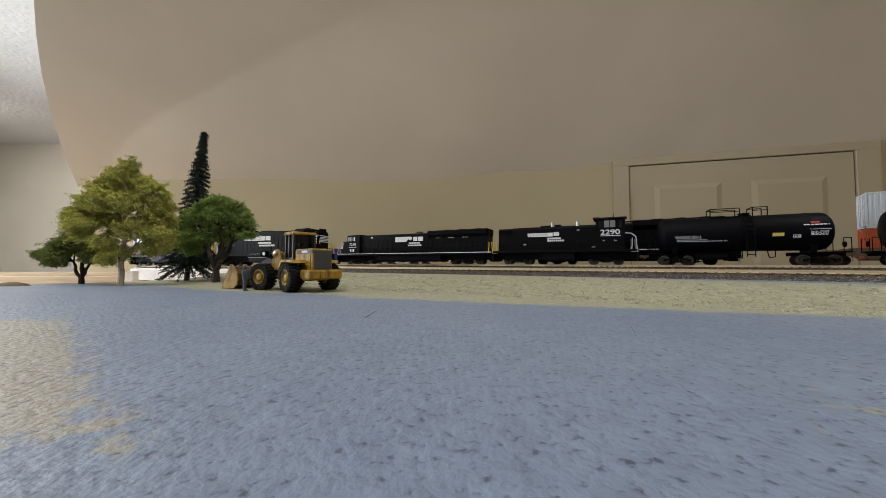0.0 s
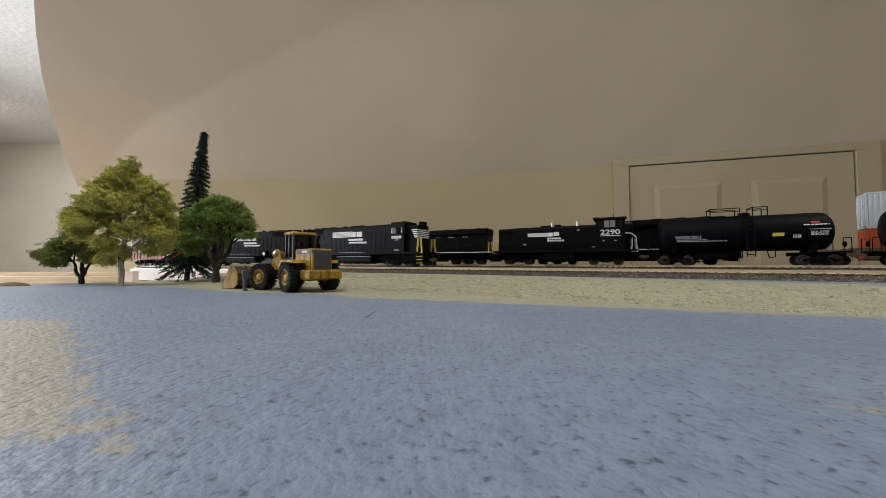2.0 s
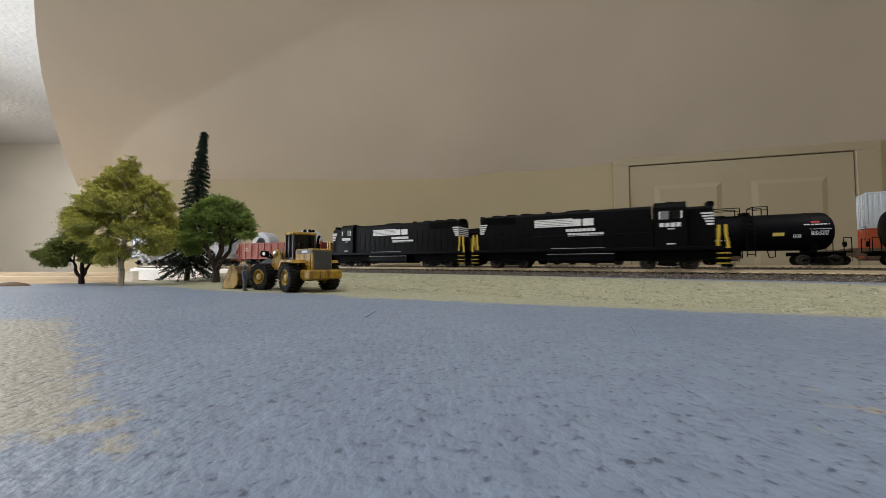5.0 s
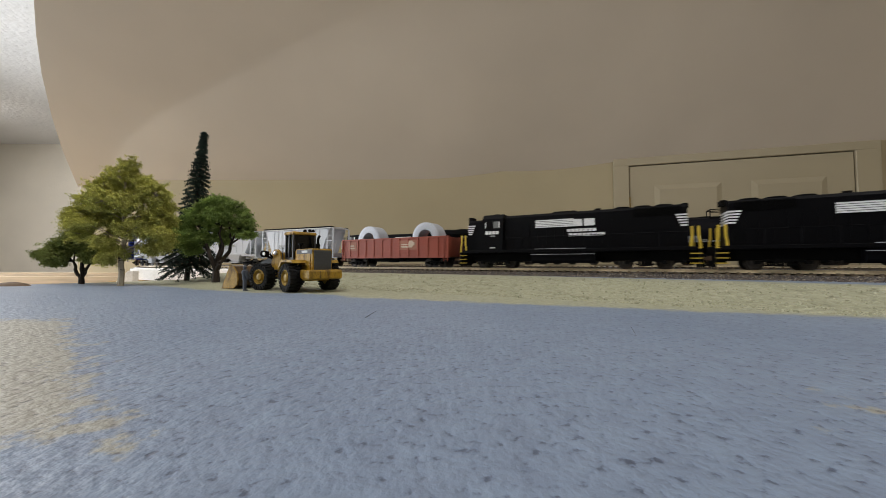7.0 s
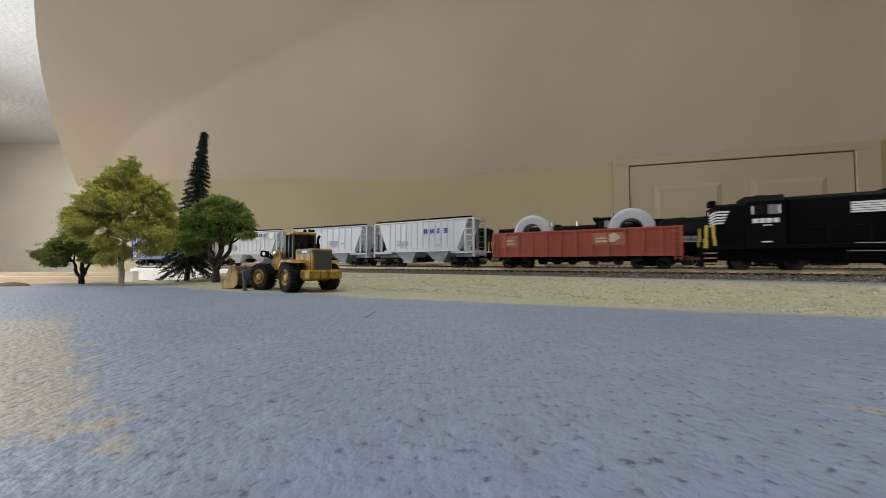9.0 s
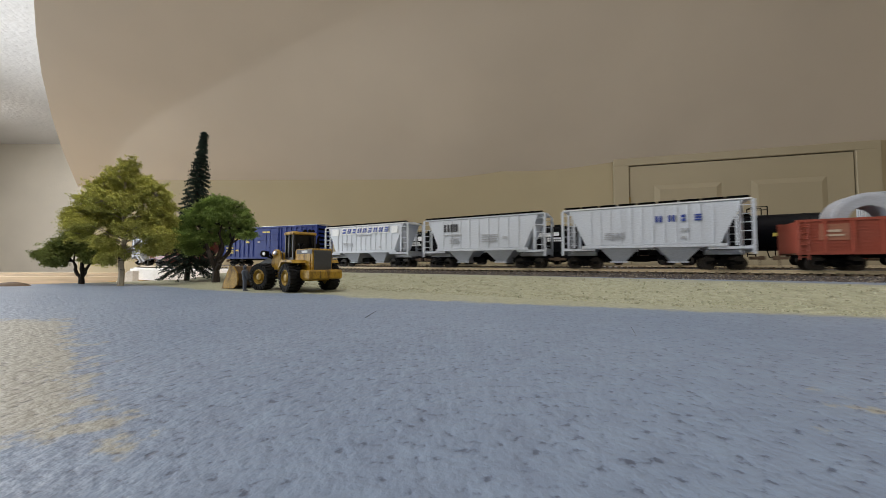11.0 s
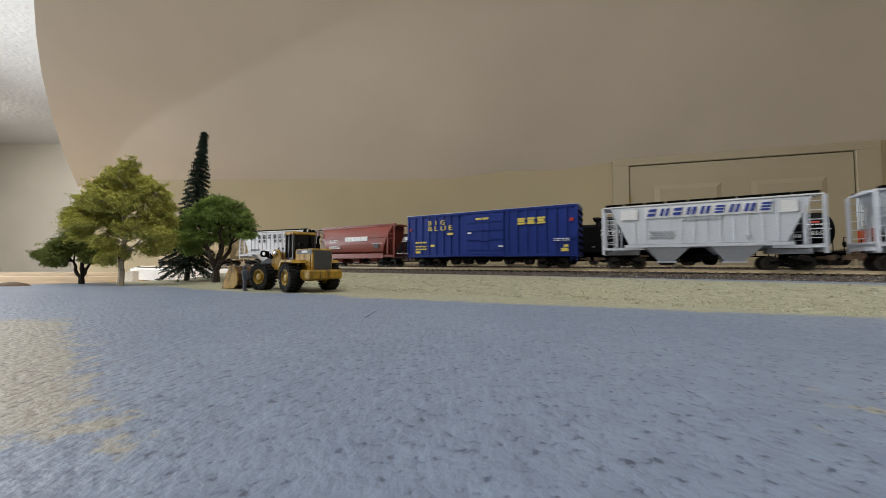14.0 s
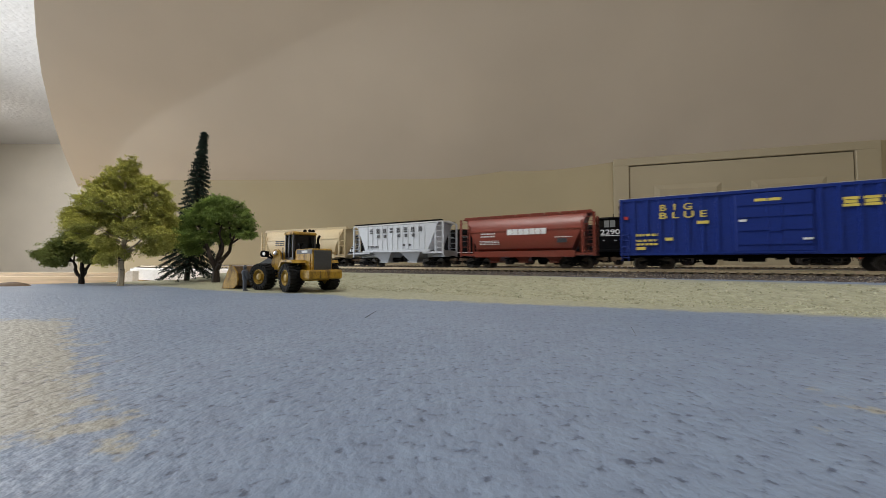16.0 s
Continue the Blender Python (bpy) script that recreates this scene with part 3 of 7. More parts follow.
def build_track(name, places, top, label, tie_range, stones):
    root = tagged(new(name), label, "railway track", kind="structure")
    half = 0.061 if stones > 2000 else 0.036
    ballasted = places
    if stones > 2000:
        # past the trees the track lies bare on a strip of foam
        ballasted, bare = places[:53], places[52:]
        bm = bmesh.new()
        sweep(bm, [(-0.021, 0.0071), (0.021, 0.0071), (0.018, top - 0.0041), (-0.018, top - 0.0041)], bare)
        part("foam_strip", bm, M_FOAM, root, "white foam strip under the bare track")
    bm = bmesh.new()
    sweep(bm, [(-half, 0.0071), (0.036, 0.0071), (0.019, top - 0.0041), (-0.019, top - 0.0041)], ballasted)
    part("roadbed", bm, M_BED, root, "tan gritty roadbed")
    bm = bmesh.new()
    ballast(bm, ballasted, top - 0.0041, 0.0075 if stones > 2000 else 0.0071, stones, half)
    bed = part("ballast", bm, M_BALLAST, root, "brown and grey crushed stone ballast")
    bed["kind"] = "stuff"
    for o in (-0.00825, 0.00825):
        bm = bmesh.new()
        sweep(bm, rail_section(o, top), places)
        part("rail", bm, M_RAIL, root, "tarnished nickel rail")
    # sleepers every 7 mm
    acc, n, joined = 0.0, 0, bmesh.new()
    for (x0, y0, h), (x1, y1, _) in zip(places, places[1:]):
        L = math.hypot(x1 - x0, y1 - y0)
        while acc < L:
            f = acc / L
            x, y = x0 + (x1 - x0) * f, y0 + (y1 - y0) * f
            if tie_range[0] < x < tie_range[1] and n < 300:
                shared("sleeper", TIE, root, (x, y, top - 0.0044), math.radians(h))
                n += 1
            else:
                a = math.radians(h)
                v = box(joined, -0.00125, 0.00125, -0.015, 0.015, 0, 0.0019)
                for k in v:
                    px, py = k.co.x, k.co.y
                    k.co = Vector((x + px * math.cos(a) - py * math.sin(a), y + px * math.sin(a) + py * math.cos(a), k.co.z + top - 0.0044))
            acc += 0.007
        acc -= L
    part("distant_sleepers", joined, M_TIE, root)["kind"] = "stuff"
    return root


# ---- rolling stock: shared pieces ----
def mesh_of(name, bm, material, smooth=False):
    bmesh.ops.recalc_face_normals(bm, faces=bm.faces)
    if smooth:
        for f in bm.faces:
            f.smooth = True
        for e in bm.edges:
            if len(e.link_faces) == 2 and e.calc_face_angle(0) > 0.7:
                e.smooth = False
    me = bpy.data.meshes.new(name)
    bm.to_mesh(me)
    bm.free()
    me.materials.append(material)
    return me


def wheelset_mesh(r):
    bm = bmesh.new()
    rod(bm, (0, -0.0105, 0), (0, 0.0105, 0), 0.0009, 8)
    for s in (-1, 1):
        rows = [(s * 0.0068, r * 0.5), (s * 0.0070, r * 1.12), (s * 0.0076, r * 1.12), (s * 0.0078, r), (s * 0.0096, r * 0.985), (s * 0.0097, r * 0.86),
                (s * 0.0090, r * 0.8), (s * 0.0089, r * 0.42), (s * 0.0099, r * 0.34), (s * 0.0100, r * 0.1)]
        lathe(bm, rows, "y", (0, 0, 0), 18)
    return mesh_of("wheelset", bm, M_WHEEL, True)


def sideframe_mesh(half, h, material):
    """Cast truck side frame: bowed bar with two openings, journal boxes and a spring nest."""
    bm = bmesh.new()
    y0, y1 = -0.0011, 0.0011
    prism(bm, [(-half, h), (-half * 0.55, h * 1.28), (half * 0.55, h * 1.28), (half, h), (half, h * 0.82), (half * 0.5, h * 1.05), (-half * 0.5, h * 1.05), (-half, h * 0.82)], y0, y1)
    prism(bm, [(-half * 0.62, h * 0.72), (-half * 0.28, h * 0.42), (half * 0.28, h * 0.42), (half * 0.62, h * 0.72), (half * 0.45, h * 0.78), (half * 0.2, h * 0.58),
               (-half * 0.2, h * 0.58), (-half * 0.45, h * 0.78)], y0, y1)
    for s in (-1, 1):
        box(bm, s * half - 0.0016, s * half + 0.0016, y0 * 1.6, y1 * 1.6, h * 0.72, h * 1.12)
        box(bm, s * half * 0.32 - 0.0007, s * half * 0.32 + 0.0007, y0, y1, h * 0.5, h * 1.1)
    for k in (-1, 0, 1):
        rod(bm, (k * half * 0.16, -0.0008, h * 0.55), (k * half * 0.16, -0.0008, h * 1.05), half * 0.06, 6)
    return mesh_of("side_frame", bm, material)


WHEEL_S, WHEEL_L = wheelset_mesh(0.0053), wheelset_mesh(0.0058)
FRAME_S, FRAME_B = sideframe_mesh(0.0100, 0.0062, M_FLATBLACK), sideframe_mesh(0.0145, 0.0066, M_FLATBLACK)
FRAME_T = sideframe_mesh(0.0118, 0.0062, M_FLATBLACK)
FRAME_C = sideframe_mesh(0.0215, 0.0066, M_FLATBLACK)


def truck(root, x, axles=(-0.0100, 0.0100), frame_me=None, wheel_me=None, r=0.0053, wide=0.0118):
    bm = bmesh.new()
    box(bm, -0.0022, 0.0022, -wide, wide, 0.0055, 0.0095)
    rod(bm, (0, 0, 0.009), (0, 0, 0.0125), 0.0035, 10)
    t = part("truck", bm, M_FLATBLACK, root)
    t.location = (x, 0, 0)
    for s in (-1, 1):
        shared("side_frame", frame_me or FRAME_S, t, (0, s * wide, 0))
    for a in axles:
        shared("wheelset", wheel_me or WHEEL_S, t, (a, 0, r))
    return t


def coupler(root, x, s, z=0.0095):
    bm = bmesh.new()
    box(bm, min(x, x + s * 0.007), max(x, x + s * 0.007), -0.0012, 0.0012, z - 0.0012, z + 0.0012)
    box(bm, min(x + s * 0.006, x + s * 0.0095), max(x + s * 0.006, x + s * 0.0095), -0.002, 0.0016, z - 0.0018, z + 0.0018)
    rod(bm, (x + s * 0.006, -0.001, z - 0.001), (x + s * 0.006, -0.002, z - 0.006), 0.00035, 5)
    part("coupler", bm, M_RUST, root)


def ladder(root, x0, x1, y, z0, z1, rungs, material, r=0.0003):
    bm = bmesh.new()
    for x in (x0, x1):
        rod(bm, (x, y, z0), (x, y, z1), r * 1.2, 5)
    for i in range(rungs):
        z = z0 + (z1 - z0) * (i + 0.5) / rungs
        rod(bm, (x0, y, z), (x1, y, z), r, 5)
    return part("ladder", bm, material, root)


def mark(root, name, material, rects, y, depth=0.0003, parent=None, label=""):
    """Raised painted bars on a side: rects of (x0, x1, z0, z1)."""
    bm = bmesh.new()
    for x0, x1, z0, z1 in rects:
        box(bm, min(x0, x1), max(x0, x1), y - depth, y + depth, z0, z1)
    ob = part(name, bm, material, root, label)
    if name in ("small_print", "white_print"):
        ob["kind"] = "stuff"
    return ob


def words(root, text, x, z, size, y, material, side=-1, stretch=1.0):
    """Text in the built-in font, standing on the near (-1) or far (1) side."""
    cu = bpy.data.curves.new("lettering", "FONT")
    cu.body, cu.size, cu.extrude, cu.align_x = text, 1.0, 0.02, "CENTER"
    cu.offset = 0.012
    tmp = bpy.data.objects.new("lettering", cu)
    me = bpy.data.meshes.new_from_object(tmp)
    bpy.data.objects.remove(tmp)
    me.materials.clear()
    me.materials.append(material)
    me.transform(Matrix.Diagonal((size * stretch, size, size * 0.4, 1)))
    me.transform(Matrix.Translation((x, y, z)) @ Euler((radians(90), 0, 0 if side < 0 else math.pi)).to_matrix().to_4x4())
    ob = new("lettering", me)
    ob.parent = root
    return ob


def blocks(x, z, w, h, n, gap=0.28):
    """A row of n plain blocks in place of a name."""
    step = w / n
    return [(x + i * step, x + (i + 1 - gap) * step, z, z + h) for i in range(n)]


def open_block(x0, x1, z0, z1, kind):
    """A plain block with a slot cut in it, as two or three bars."""
    w, h = x1 - x0, z1 - z0
    if kind == 0:
        return [(x0, x1, z0, z0 + h * 0.40), (x0, x1, z0 + h * 0.60, z1)]
    if kind == 1:
        return [(x0, x0 + w * 0.38, z0, z1), (x0 + w * 0.62, x1, z0, z1)]
    return [(x0, x1, z0, z0 + h * 0.24), (x0, x1, z0 + h * 0.38, z0 + h * 0.62), (x0, x1, z1 - h * 0.24, z1)]


def slant(ob, z, k):
    """Leans marks to one side above the height z."""
    for v in ob.data.vertices:
        v.co.x += k * (v.co.z - z)
    return ob


def data_lines(rng, x, z, w, rows, lh=0.0008):
    """Small print, as short bars."""
    out = []
    for r in range(rows):
        p = x
        while p < x + w:
            k = rng.uniform(0.0012, 0.0032)
            out.append((p, min(p + k, x + w), z - r * lh * 1.9, z - r * lh * 1.9 + lh))
            p += k + rng.uniform(0.0006, 0.0014)
    return out


def brake_rig(root, L):
    bm = bmesh.new()
    rod(bm, (-0.012, -0.004, 0.0085), (0.002, -0.004, 0.0085), 0.0026, 10)
    rod(bm, (-L / 2 + 0.03, 0.002, 0.0098), (L / 2 - 0.03, 0.002, 0.0098), 0.0005, 5)
    box(bm, 0.008, 0.013, -0.008, -0.003, 0.0075, 0.011)
    part("brake_gear", bm, M_FLATBLACK, root)


# ---- covered hoppers ----
def hopper(label, L, H, material, style="ribbed", letters=None, seed=1, ends=None):
    """Covered hopper: sloped-end body, roof with hatches, open end platforms, ladders, two bays."""
    root = thing("covered_hopper", label, "freight car", "freight cars of the train")
    ends = ends or material
    W = 0.0178
    low, top = (0.0160 if style == "round" else 0.0188), H - 0.003
    if style == "round":
        sec = [(-0.009, low), (-0.0150, low + 0.003), (-W, low + 0.0105), (-W, low + 0.017), (-W + 0.0012, low + 0.0235), (-0.0135, top - 0.001), (-0.010, top + 0.0012)]
    else:
        sec = [(-0.0165, low), (-W, low + 0.001), (-W, top - 0.001), (-0.0165, top), (-0.008, top + 0.0012)]
    sec = sec + [(-y, z) for y, z in reversed(sec)]
    bm = bmesh.new()
    prism(bm, sec, -1.0, 1.0, "x")
    cut0, cut1 = 0.009, 0.0235
    for v in bm.verts:
        f = min(1.0, max(0.0, (top - 0.004 - v.co.z) / (top - 0.004 - low)))
        v.co.x = math.copysign(L / 2 - cut0 - (cut1 - cut0) * f, v.co.x)
    part("body", bm, material, root, smooth=(style == "round"))
    if style != "round":
        # upper side sheets run on to the ends
        n = 12 if style == "ribbed" else 9
        rib = bmesh.new()
        box(rib, -0.0005, 0.0005, -0.0004, 0.0004, 0, 1.0)
        for v in rib.verts:
            v.co.z *= top - low - 0.0015
        me = mesh_of("side_rib", rib, material)
        for s in (-1, 1):
            for i in range(n):
                x = (-0.5 + (i + 0.5) / n) * (L - 2 * cut1)
                shared("side_rib", me, root, (x, s * (W + 0.0001), low + 0.0008))
    bm = bmesh.new()
    for s in (-1, 1):
        box(bm, -L / 2 + cut1 - 0.004, L / 2 - cut1 + 0.004, s * W - 0.0009, s * W + 0.0009, low - (0.0052 if style == "round" else 0.0016), low + 0.0006)
    part("side_sill", bm, material, root)
    if style == "round":
        for s in (-1, 1):
            part_box("side_seam", (-L / 2 + cut1 - 0.010, L / 2 - cut1 + 0.010, s * (W - 0.0004) - 0.0007, s * (W - 0.0004) + 0.0007, low + 0.0200, low + 0.0208), material, root)
    # roof with a running board and round hatches
    bm = bmesh.new()
    rw = 0.0125 if style == "round" else W + 0.0004
    prism(bm, [(-rw, top), (-rw, top + 0.0010), (0, top + 0.0024), (rw, top + 0.0010), (rw, top)], -L / 2 + 0.003, L / 2 - 0.003, "x")
    part("roof", bm, ends if style == "round" else M_WHITEPAINT if style == "ribbed" else material, root)
    for s in (-1, 1):
        y = s * (rw - 0.0022)
        nseg = 9
        step = (L - 0.008) / nseg
        bm = bmesh.new()
        box(bm, -step / 2 + 0.0006, step / 2 - 0.0006, -0.0022, 0.0022, top + 0.0012, top + 0.0028)
        me = mesh_of("running_board", bm, M_FLATBLACK if style != "round" else ends)
        for i in range(nseg):
            shared("running_board", me, root, (-L / 2 + 0.004 + step * (i + 0.5), y, 0))
    bm = bmesh.new()
    for i in range(5):
        lathe(bm, [(0, 0.004), (0.0013, 0.004), (0.002, 0.002)], "z", ((i - 2) * L * 0.17, 0, top + 0.002), 12)
    part("hatches", bm, material, root)
    # end framing: posts, platform and ladders
    for s in (-1, 1):
        xe = s * (L / 2 - 0.0012)
        for y in (-W + 0.0005, W - 0.0005):
            part_box("corner_post", (min(xe, xe - s * 0.0022), max(xe, xe - s * 0.0022), y - 0.0006, y + 0.0006, 0.0115, top), ends, root)
            part_box("brace", (min(xe - s * 0.011, xe - s * 0.0125), max(xe - s * 0.011, xe - s * 0.0125), y - 0.0004, y + 0.0004, low - 0.001, top - 0.006), ends, root)
        bm = bmesh.new()
        box(bm, min(xe, xe - s * 0.030), max(xe, xe - s * 0.030), -W, W, low - 0.0036, low - 0.0016)
        box(bm, min(xe, xe - s * 0.001), max(xe, xe - s * 0.001), -W, W, 0.0128, low - 0.0005)
        part("end_platform", bm, ends, root)
        bm = bmesh.new()
        box(bm, min(xe - s * 0.004, xe - s * 0.03), max(xe - s * 0.004, xe - s * 0.03), -0.005, 0.005, 0.0115, low - 0.004)
        box(bm, min(xe - s * 0.015, xe - s * 0.016), max(xe - s * 0.015, xe - s * 0.016), -0.006, 0.006, low - 0.002, top - 0.012)
        part("end_frame", bm, ends if style == "round" else M_GREYHOP, root)
        ladder(root, xe - s * 0.0020, xe - s * 0.0100, -W - 0.0003, 0.0125, top - 0.001, 6, ends)
        ladder(root, xe - s * 0.0020, xe - s * 0.0100, W + 0.0003, 0.0125, top - 0.001, 6, ends)
        coupler(root, s * (L / 2 - 0.002), s)
        truck(root, s * (L / 2 - 0.0205))
    # outlet bays
    nb = 3 if style == "round" else 2
    for i in range(nb):
        xc = (i - (nb - 1) / 2) * (0.31 if nb == 2 else 0.22) * L
        hw = (0.112 if nb == 2 else 0.085) * L
        bm = bmesh.new()
        v = []
        for z, a, y in ((low - 0.0008, hw, W * 0.93), (0.0068, hw * 0.34, W * 0.55)):
            v.append([bm.verts.new((xc + p * a, q * y, z)) for p, q in ((-1, -1), (1, -1), (1, 1), (-1, 1))])
        bm.faces.new(v[0])
        bm.faces.new(v[1][::-1])
        for k in range(4):
            bm.faces.new((v[0][k], v[0][(k + 1) % 4], v[1][(k + 1) % 4], v[1][k]))
        bay = part("outlet_bay", bm, material, root)
        part_box("gate", (xc - hw * 0.42, xc + hw * 0.42, -0.0115, 0.0115, 0.0052, 0.0066), material, bay)
    brake_rig(root, L)
    rng = random.Random(seed)
    for name, mat, rects in (letters(rng) if letters else []):
        mark(root, name, mat, rects, -W - 0.0007 if style != "round" else -W - 0.0002)
    return root


def letters_dme(rng):
    return [("lettering", M_BLUELET, sum((open_block(0.006 + 0.0092 * i, 0.0108 + 0.0092 * i - (0.0018 if i == 2 else 0), 0.0368, 0.0418, (1, 1, 0, 2)[i]) for i in range(4)), [])),
            ("small_print", M_GREYLET, data_lines(rng, -0.034, 0.029, 0.016, 4) + [(0.024, 0.0275, 0.0232, 0.0252)] + data_lines(rng, 0.024, 0.0305, 0.006, 2))]


def letters_nw(rng):
    x, z, h = -0.0435, 0.0372, 0.0078
    big = [(x + k, x + k + 0.0022, z, z + h) for k in (0.0, 0.0044, 0.0088, 0.0120, 0.0152)]
    return [("lettering", M_DARKLET, big), ("small_print", M_GREYLET, data_lines(rng, -0.043, 0.033, 0.022, 1, 0.0013) + data_lines(rng, -0.036, 0.0295, 0.012, 4)
             + data_lines(rng, 0.004, 0.032, 0.018, 4, 0.0011) + [(0.028, 0.0325, 0.0285, 0.0305)])]


def letters_cal(rng):
    w = [(-0.058, -0.045, 0.0395, 0.0475), (0.048, 0.058, 0.0395, 0.0475)]
    return [*(("white_panel", M_WHITEPAINT, [r]) for r in w + [(-0.0392 + 0.0093 * i, -0.0304 + 0.0093 * i, 0.0400, 0.0484) for i in range(9)]),
            ("small_print", M_GREYLET, data_lines(rng, -0.012, 0.0372, 0.026, 1, 0.0016) + data_lines(rng, -0.036, 0.029, 0.018, 4) + [(0.028, 0.031, 0.0225, 0.0245)])]


def letters_sou(rng):
    return [("lettering", M_DARKLET, sum((open_block(-0.0405 + 0.0110 * i, -0.0360 + 0.0110 * i, 0.0392, 0.0445, (2, 1, 1, 0, 1, 2, 1, 1)[i]) for i in range(8)), [])),
            ("number_lettering", M_DARKLET, [(-0.0285 + 0.0110 * i, -0.0245 + 0.0110 * i, 0.0338, 0.0372) for i in (0, 1, 3, 4, 5)] + [(0.013, 0.016, 0.0238, 0.026), (0.022, 0.025, 0.0238, 0.026)]),
            ("small_print", M_DARKLET, data_lines(rng, -0.044, 0.0238, 0.018, 2))]


def letters_con(rng):
    return [("lettering", M_LETTER, blocks(-0.015, 0.0322, 0.041, 0.0056, 7, 0.10)),
            ("small_print", M_LETTER, data_lines(rng, -0.045, 0.0335, 0.016, 2, 0.0014) + data_lines(rng, -0.046, 0.0265, 0.022, 3) + data_lines(rng, 0.034, 0.0285, 0.016, 1)),
            ("notice_plate", M_DARKLET, [(0.036, 0.045, 0.0238, 0.0275)])]


def letters_tan(rng):
    return [("small_print", M_DARKLET, data_lines(rng, -0.052, 0.034, 0.018, 3, 0.0014))]


# ---- box car ----
def box_car(L, H):
    root = thing("box_car", "royal blue high box car with yellow lettering and a sliding door", "freight car", "freight cars of the train")
    W, low = 0.0172, 0.0112
    top = H - 0.0012
    part_box("body", (-L / 2, L / 2, -W, W, low, top), M_BLUE, root)
    bm = bmesh.new()
    prism(bm, [(-W - 0.0006, top - 0.0006), (-W - 0.0006, top + 0.0006), (0, top + 0.0018), (W + 0.0006, top + 0.0006), (W + 0.0006, top - 0.0006)], -L / 2 - 0.0008, L / 2 + 0.0008, "x")
    part("roof", bm, M_SILVER, root, "dull silver metal roof")
    door = (-0.0185, 0.0255)
    bm = bmesh.new()
    box(bm, -0.0011, 0.0011, -0.0005, 0.0005, low + 0.0012, top - 0.0012)
    rib = mesh_of("side_rib", bm, M_BLUE)
    for s in (-1, 1):
        n = 20
        for i in range(n + 1):
            x = -L / 2 + 0.0012 + (L - 0.0024) * i / n
            if not door[0] - 0.001 < x < door[1] + 0.001:
                shared("side_rib", rib, root, (x, s * (W + 0.0004), 0))
        bm = bmesh.new()
        for z0, z1 in ((low, low + 0.0022), (top - 0.0020, top)):
            box(bm, -L / 2, L / 2, s * W - 0.0010, s * W + 0.0010, z0, z1)
        part("side_sill", bm, M_BLUE, root)
        bm = bmesh.new()
        box(bm, door[0], door[1], s * (W + 0.0005) - 0.0008, s * (W + 0.0005) + 0.0008, low + 0.0022, top - 0.0028)
        d = part("door", bm, M_BLUE, root, bevel=0.0003)
        bm = bmesh.new()
        y = s * (W + 0.0016)
        for z in (0.0185, 0.0285, 0.0380, 0.0465):
            box(bm, door[0] + 0.001, door[1] - 0.001, y - 0.0005, y + 0.0005, z - 0.0005, z + 0.0005)
        part("door_bar", bm, M_BLUE, d)
        bm = bmesh.new()
        for x in (0.0005, 0.0085):
            rod(bm, (x, y - s * 0.0002, low + 0.004), (x, y - s * 0.0002, top - 0.005), 0.0004, 6)
        box(bm, 0.0012, 0.0072, y - 0.0006, y + 0.0006, 0.0268, 0.0300)
        part("lock_rod", bm, M_BLUE, d)
        bm = bmesh.new()
        for z in (low + 0.0008, top - 0.0022):
            box(bm, door[0] - 0.026, door[1] + 0.002, s * (W + 0.0012) - 0.0005, s * (W + 0.0012) + 0.0005, z, z + 0.0012)
        part("door_track", bm, M_BLUE, root)
        for e in (-1, 1):
            ladder(root, e * (L / 2 - 0.0012), e * (L / 2 - 0.0065), s * (W + 0.0012), 0.007, 0.030, 5, M_BLUE, 0.0003)
    for e in (-1, 1):
        bm = bmesh.new()
        for i in range(7):
            z = low + 0.004 + i * 0.0058
            box(bm, e * L / 2 - 0.0008, e * L / 2 + 0.0008, -W + 0.002, W - 0.002, z, z + 0.0025)
        part("end_corrugation", bm, M_FLATBLACK, root, "black ribbed car end")
        coupler(root, e * (L / 2 - 0.001), e)
        truck(root, e * (L / 2 - 0.026))
    part_box("underframe", (-L / 2 + 0.004, L / 2 - 0.004, -0.006, 0.006, 0.0088, low), M_FLATBLACK, root)
    brake_rig(root, L)
    y = -W - 0.0012
    words(root, "B  I  G", -0.0575, 0.0460, 0.0070, y, M_YELLOW, stretch=1.25)
    words(root, "B L U E", -0.0530, 0.0398, 0.0070, y, M_YELLOW, stretch=1.55)
    x, z, h = 0.0405, 0.0415, 0.0062
    sh = []
    for k in range(3):
        a = x + k * 0.0102
        sh += [(a, a + 0.0080, z, z + 0.0017), (a + 0.0006, a + 0.0070, z + 0.0021, z + h - 0.0021), (a, a + 0.0080, z + h - 0.0017, z + h)]
    mark(root, "emblem_blocks", M_YELLOW, sh, y, 0.0003)
    rng = random.Random(4)
    mark(root, "small_print", M_YELLOW, data_lines(rng, -0.087, 0.0265, 0.016, 1, 0.0018) + data_lines(rng, -0.087, 0.0222, 0.016, 2, 0.0016) + [(-0.087, -0.080, 0.0155, 0.0178),
         (-0.0655, -0.060, 0.0225, 0.0248), (-0.0430, -0.0355, 0.0345, 0.0368), (-0.007, 0.009, 0.0485, 0.0505)], y)
    mark(root, "yellow_notice", M_YELLOW, [(0.084, 0.0905, 0.0155, 0.0185), (0.0865, 0.0905, 0.0195, 0.0215)], y)
    mark(root, "white_print", M_LETTER, data_lines(rng, 0.077, 0.0265, 0.015, 2) + [(-0.0165, -0.012, 0.0345, 0.0362), (0.0195, 0.0245, 0.0208, 0.0222)], y - 0.0006)
    for rect in ((0.0920, 0.0955, 0.0425, 0.0452), (-0.096, -0.0930, 0.0405, 0.0430)):
        mark(root, "red_marker", M_REDLET, [rect], y, label="small red marker plate")
    return root


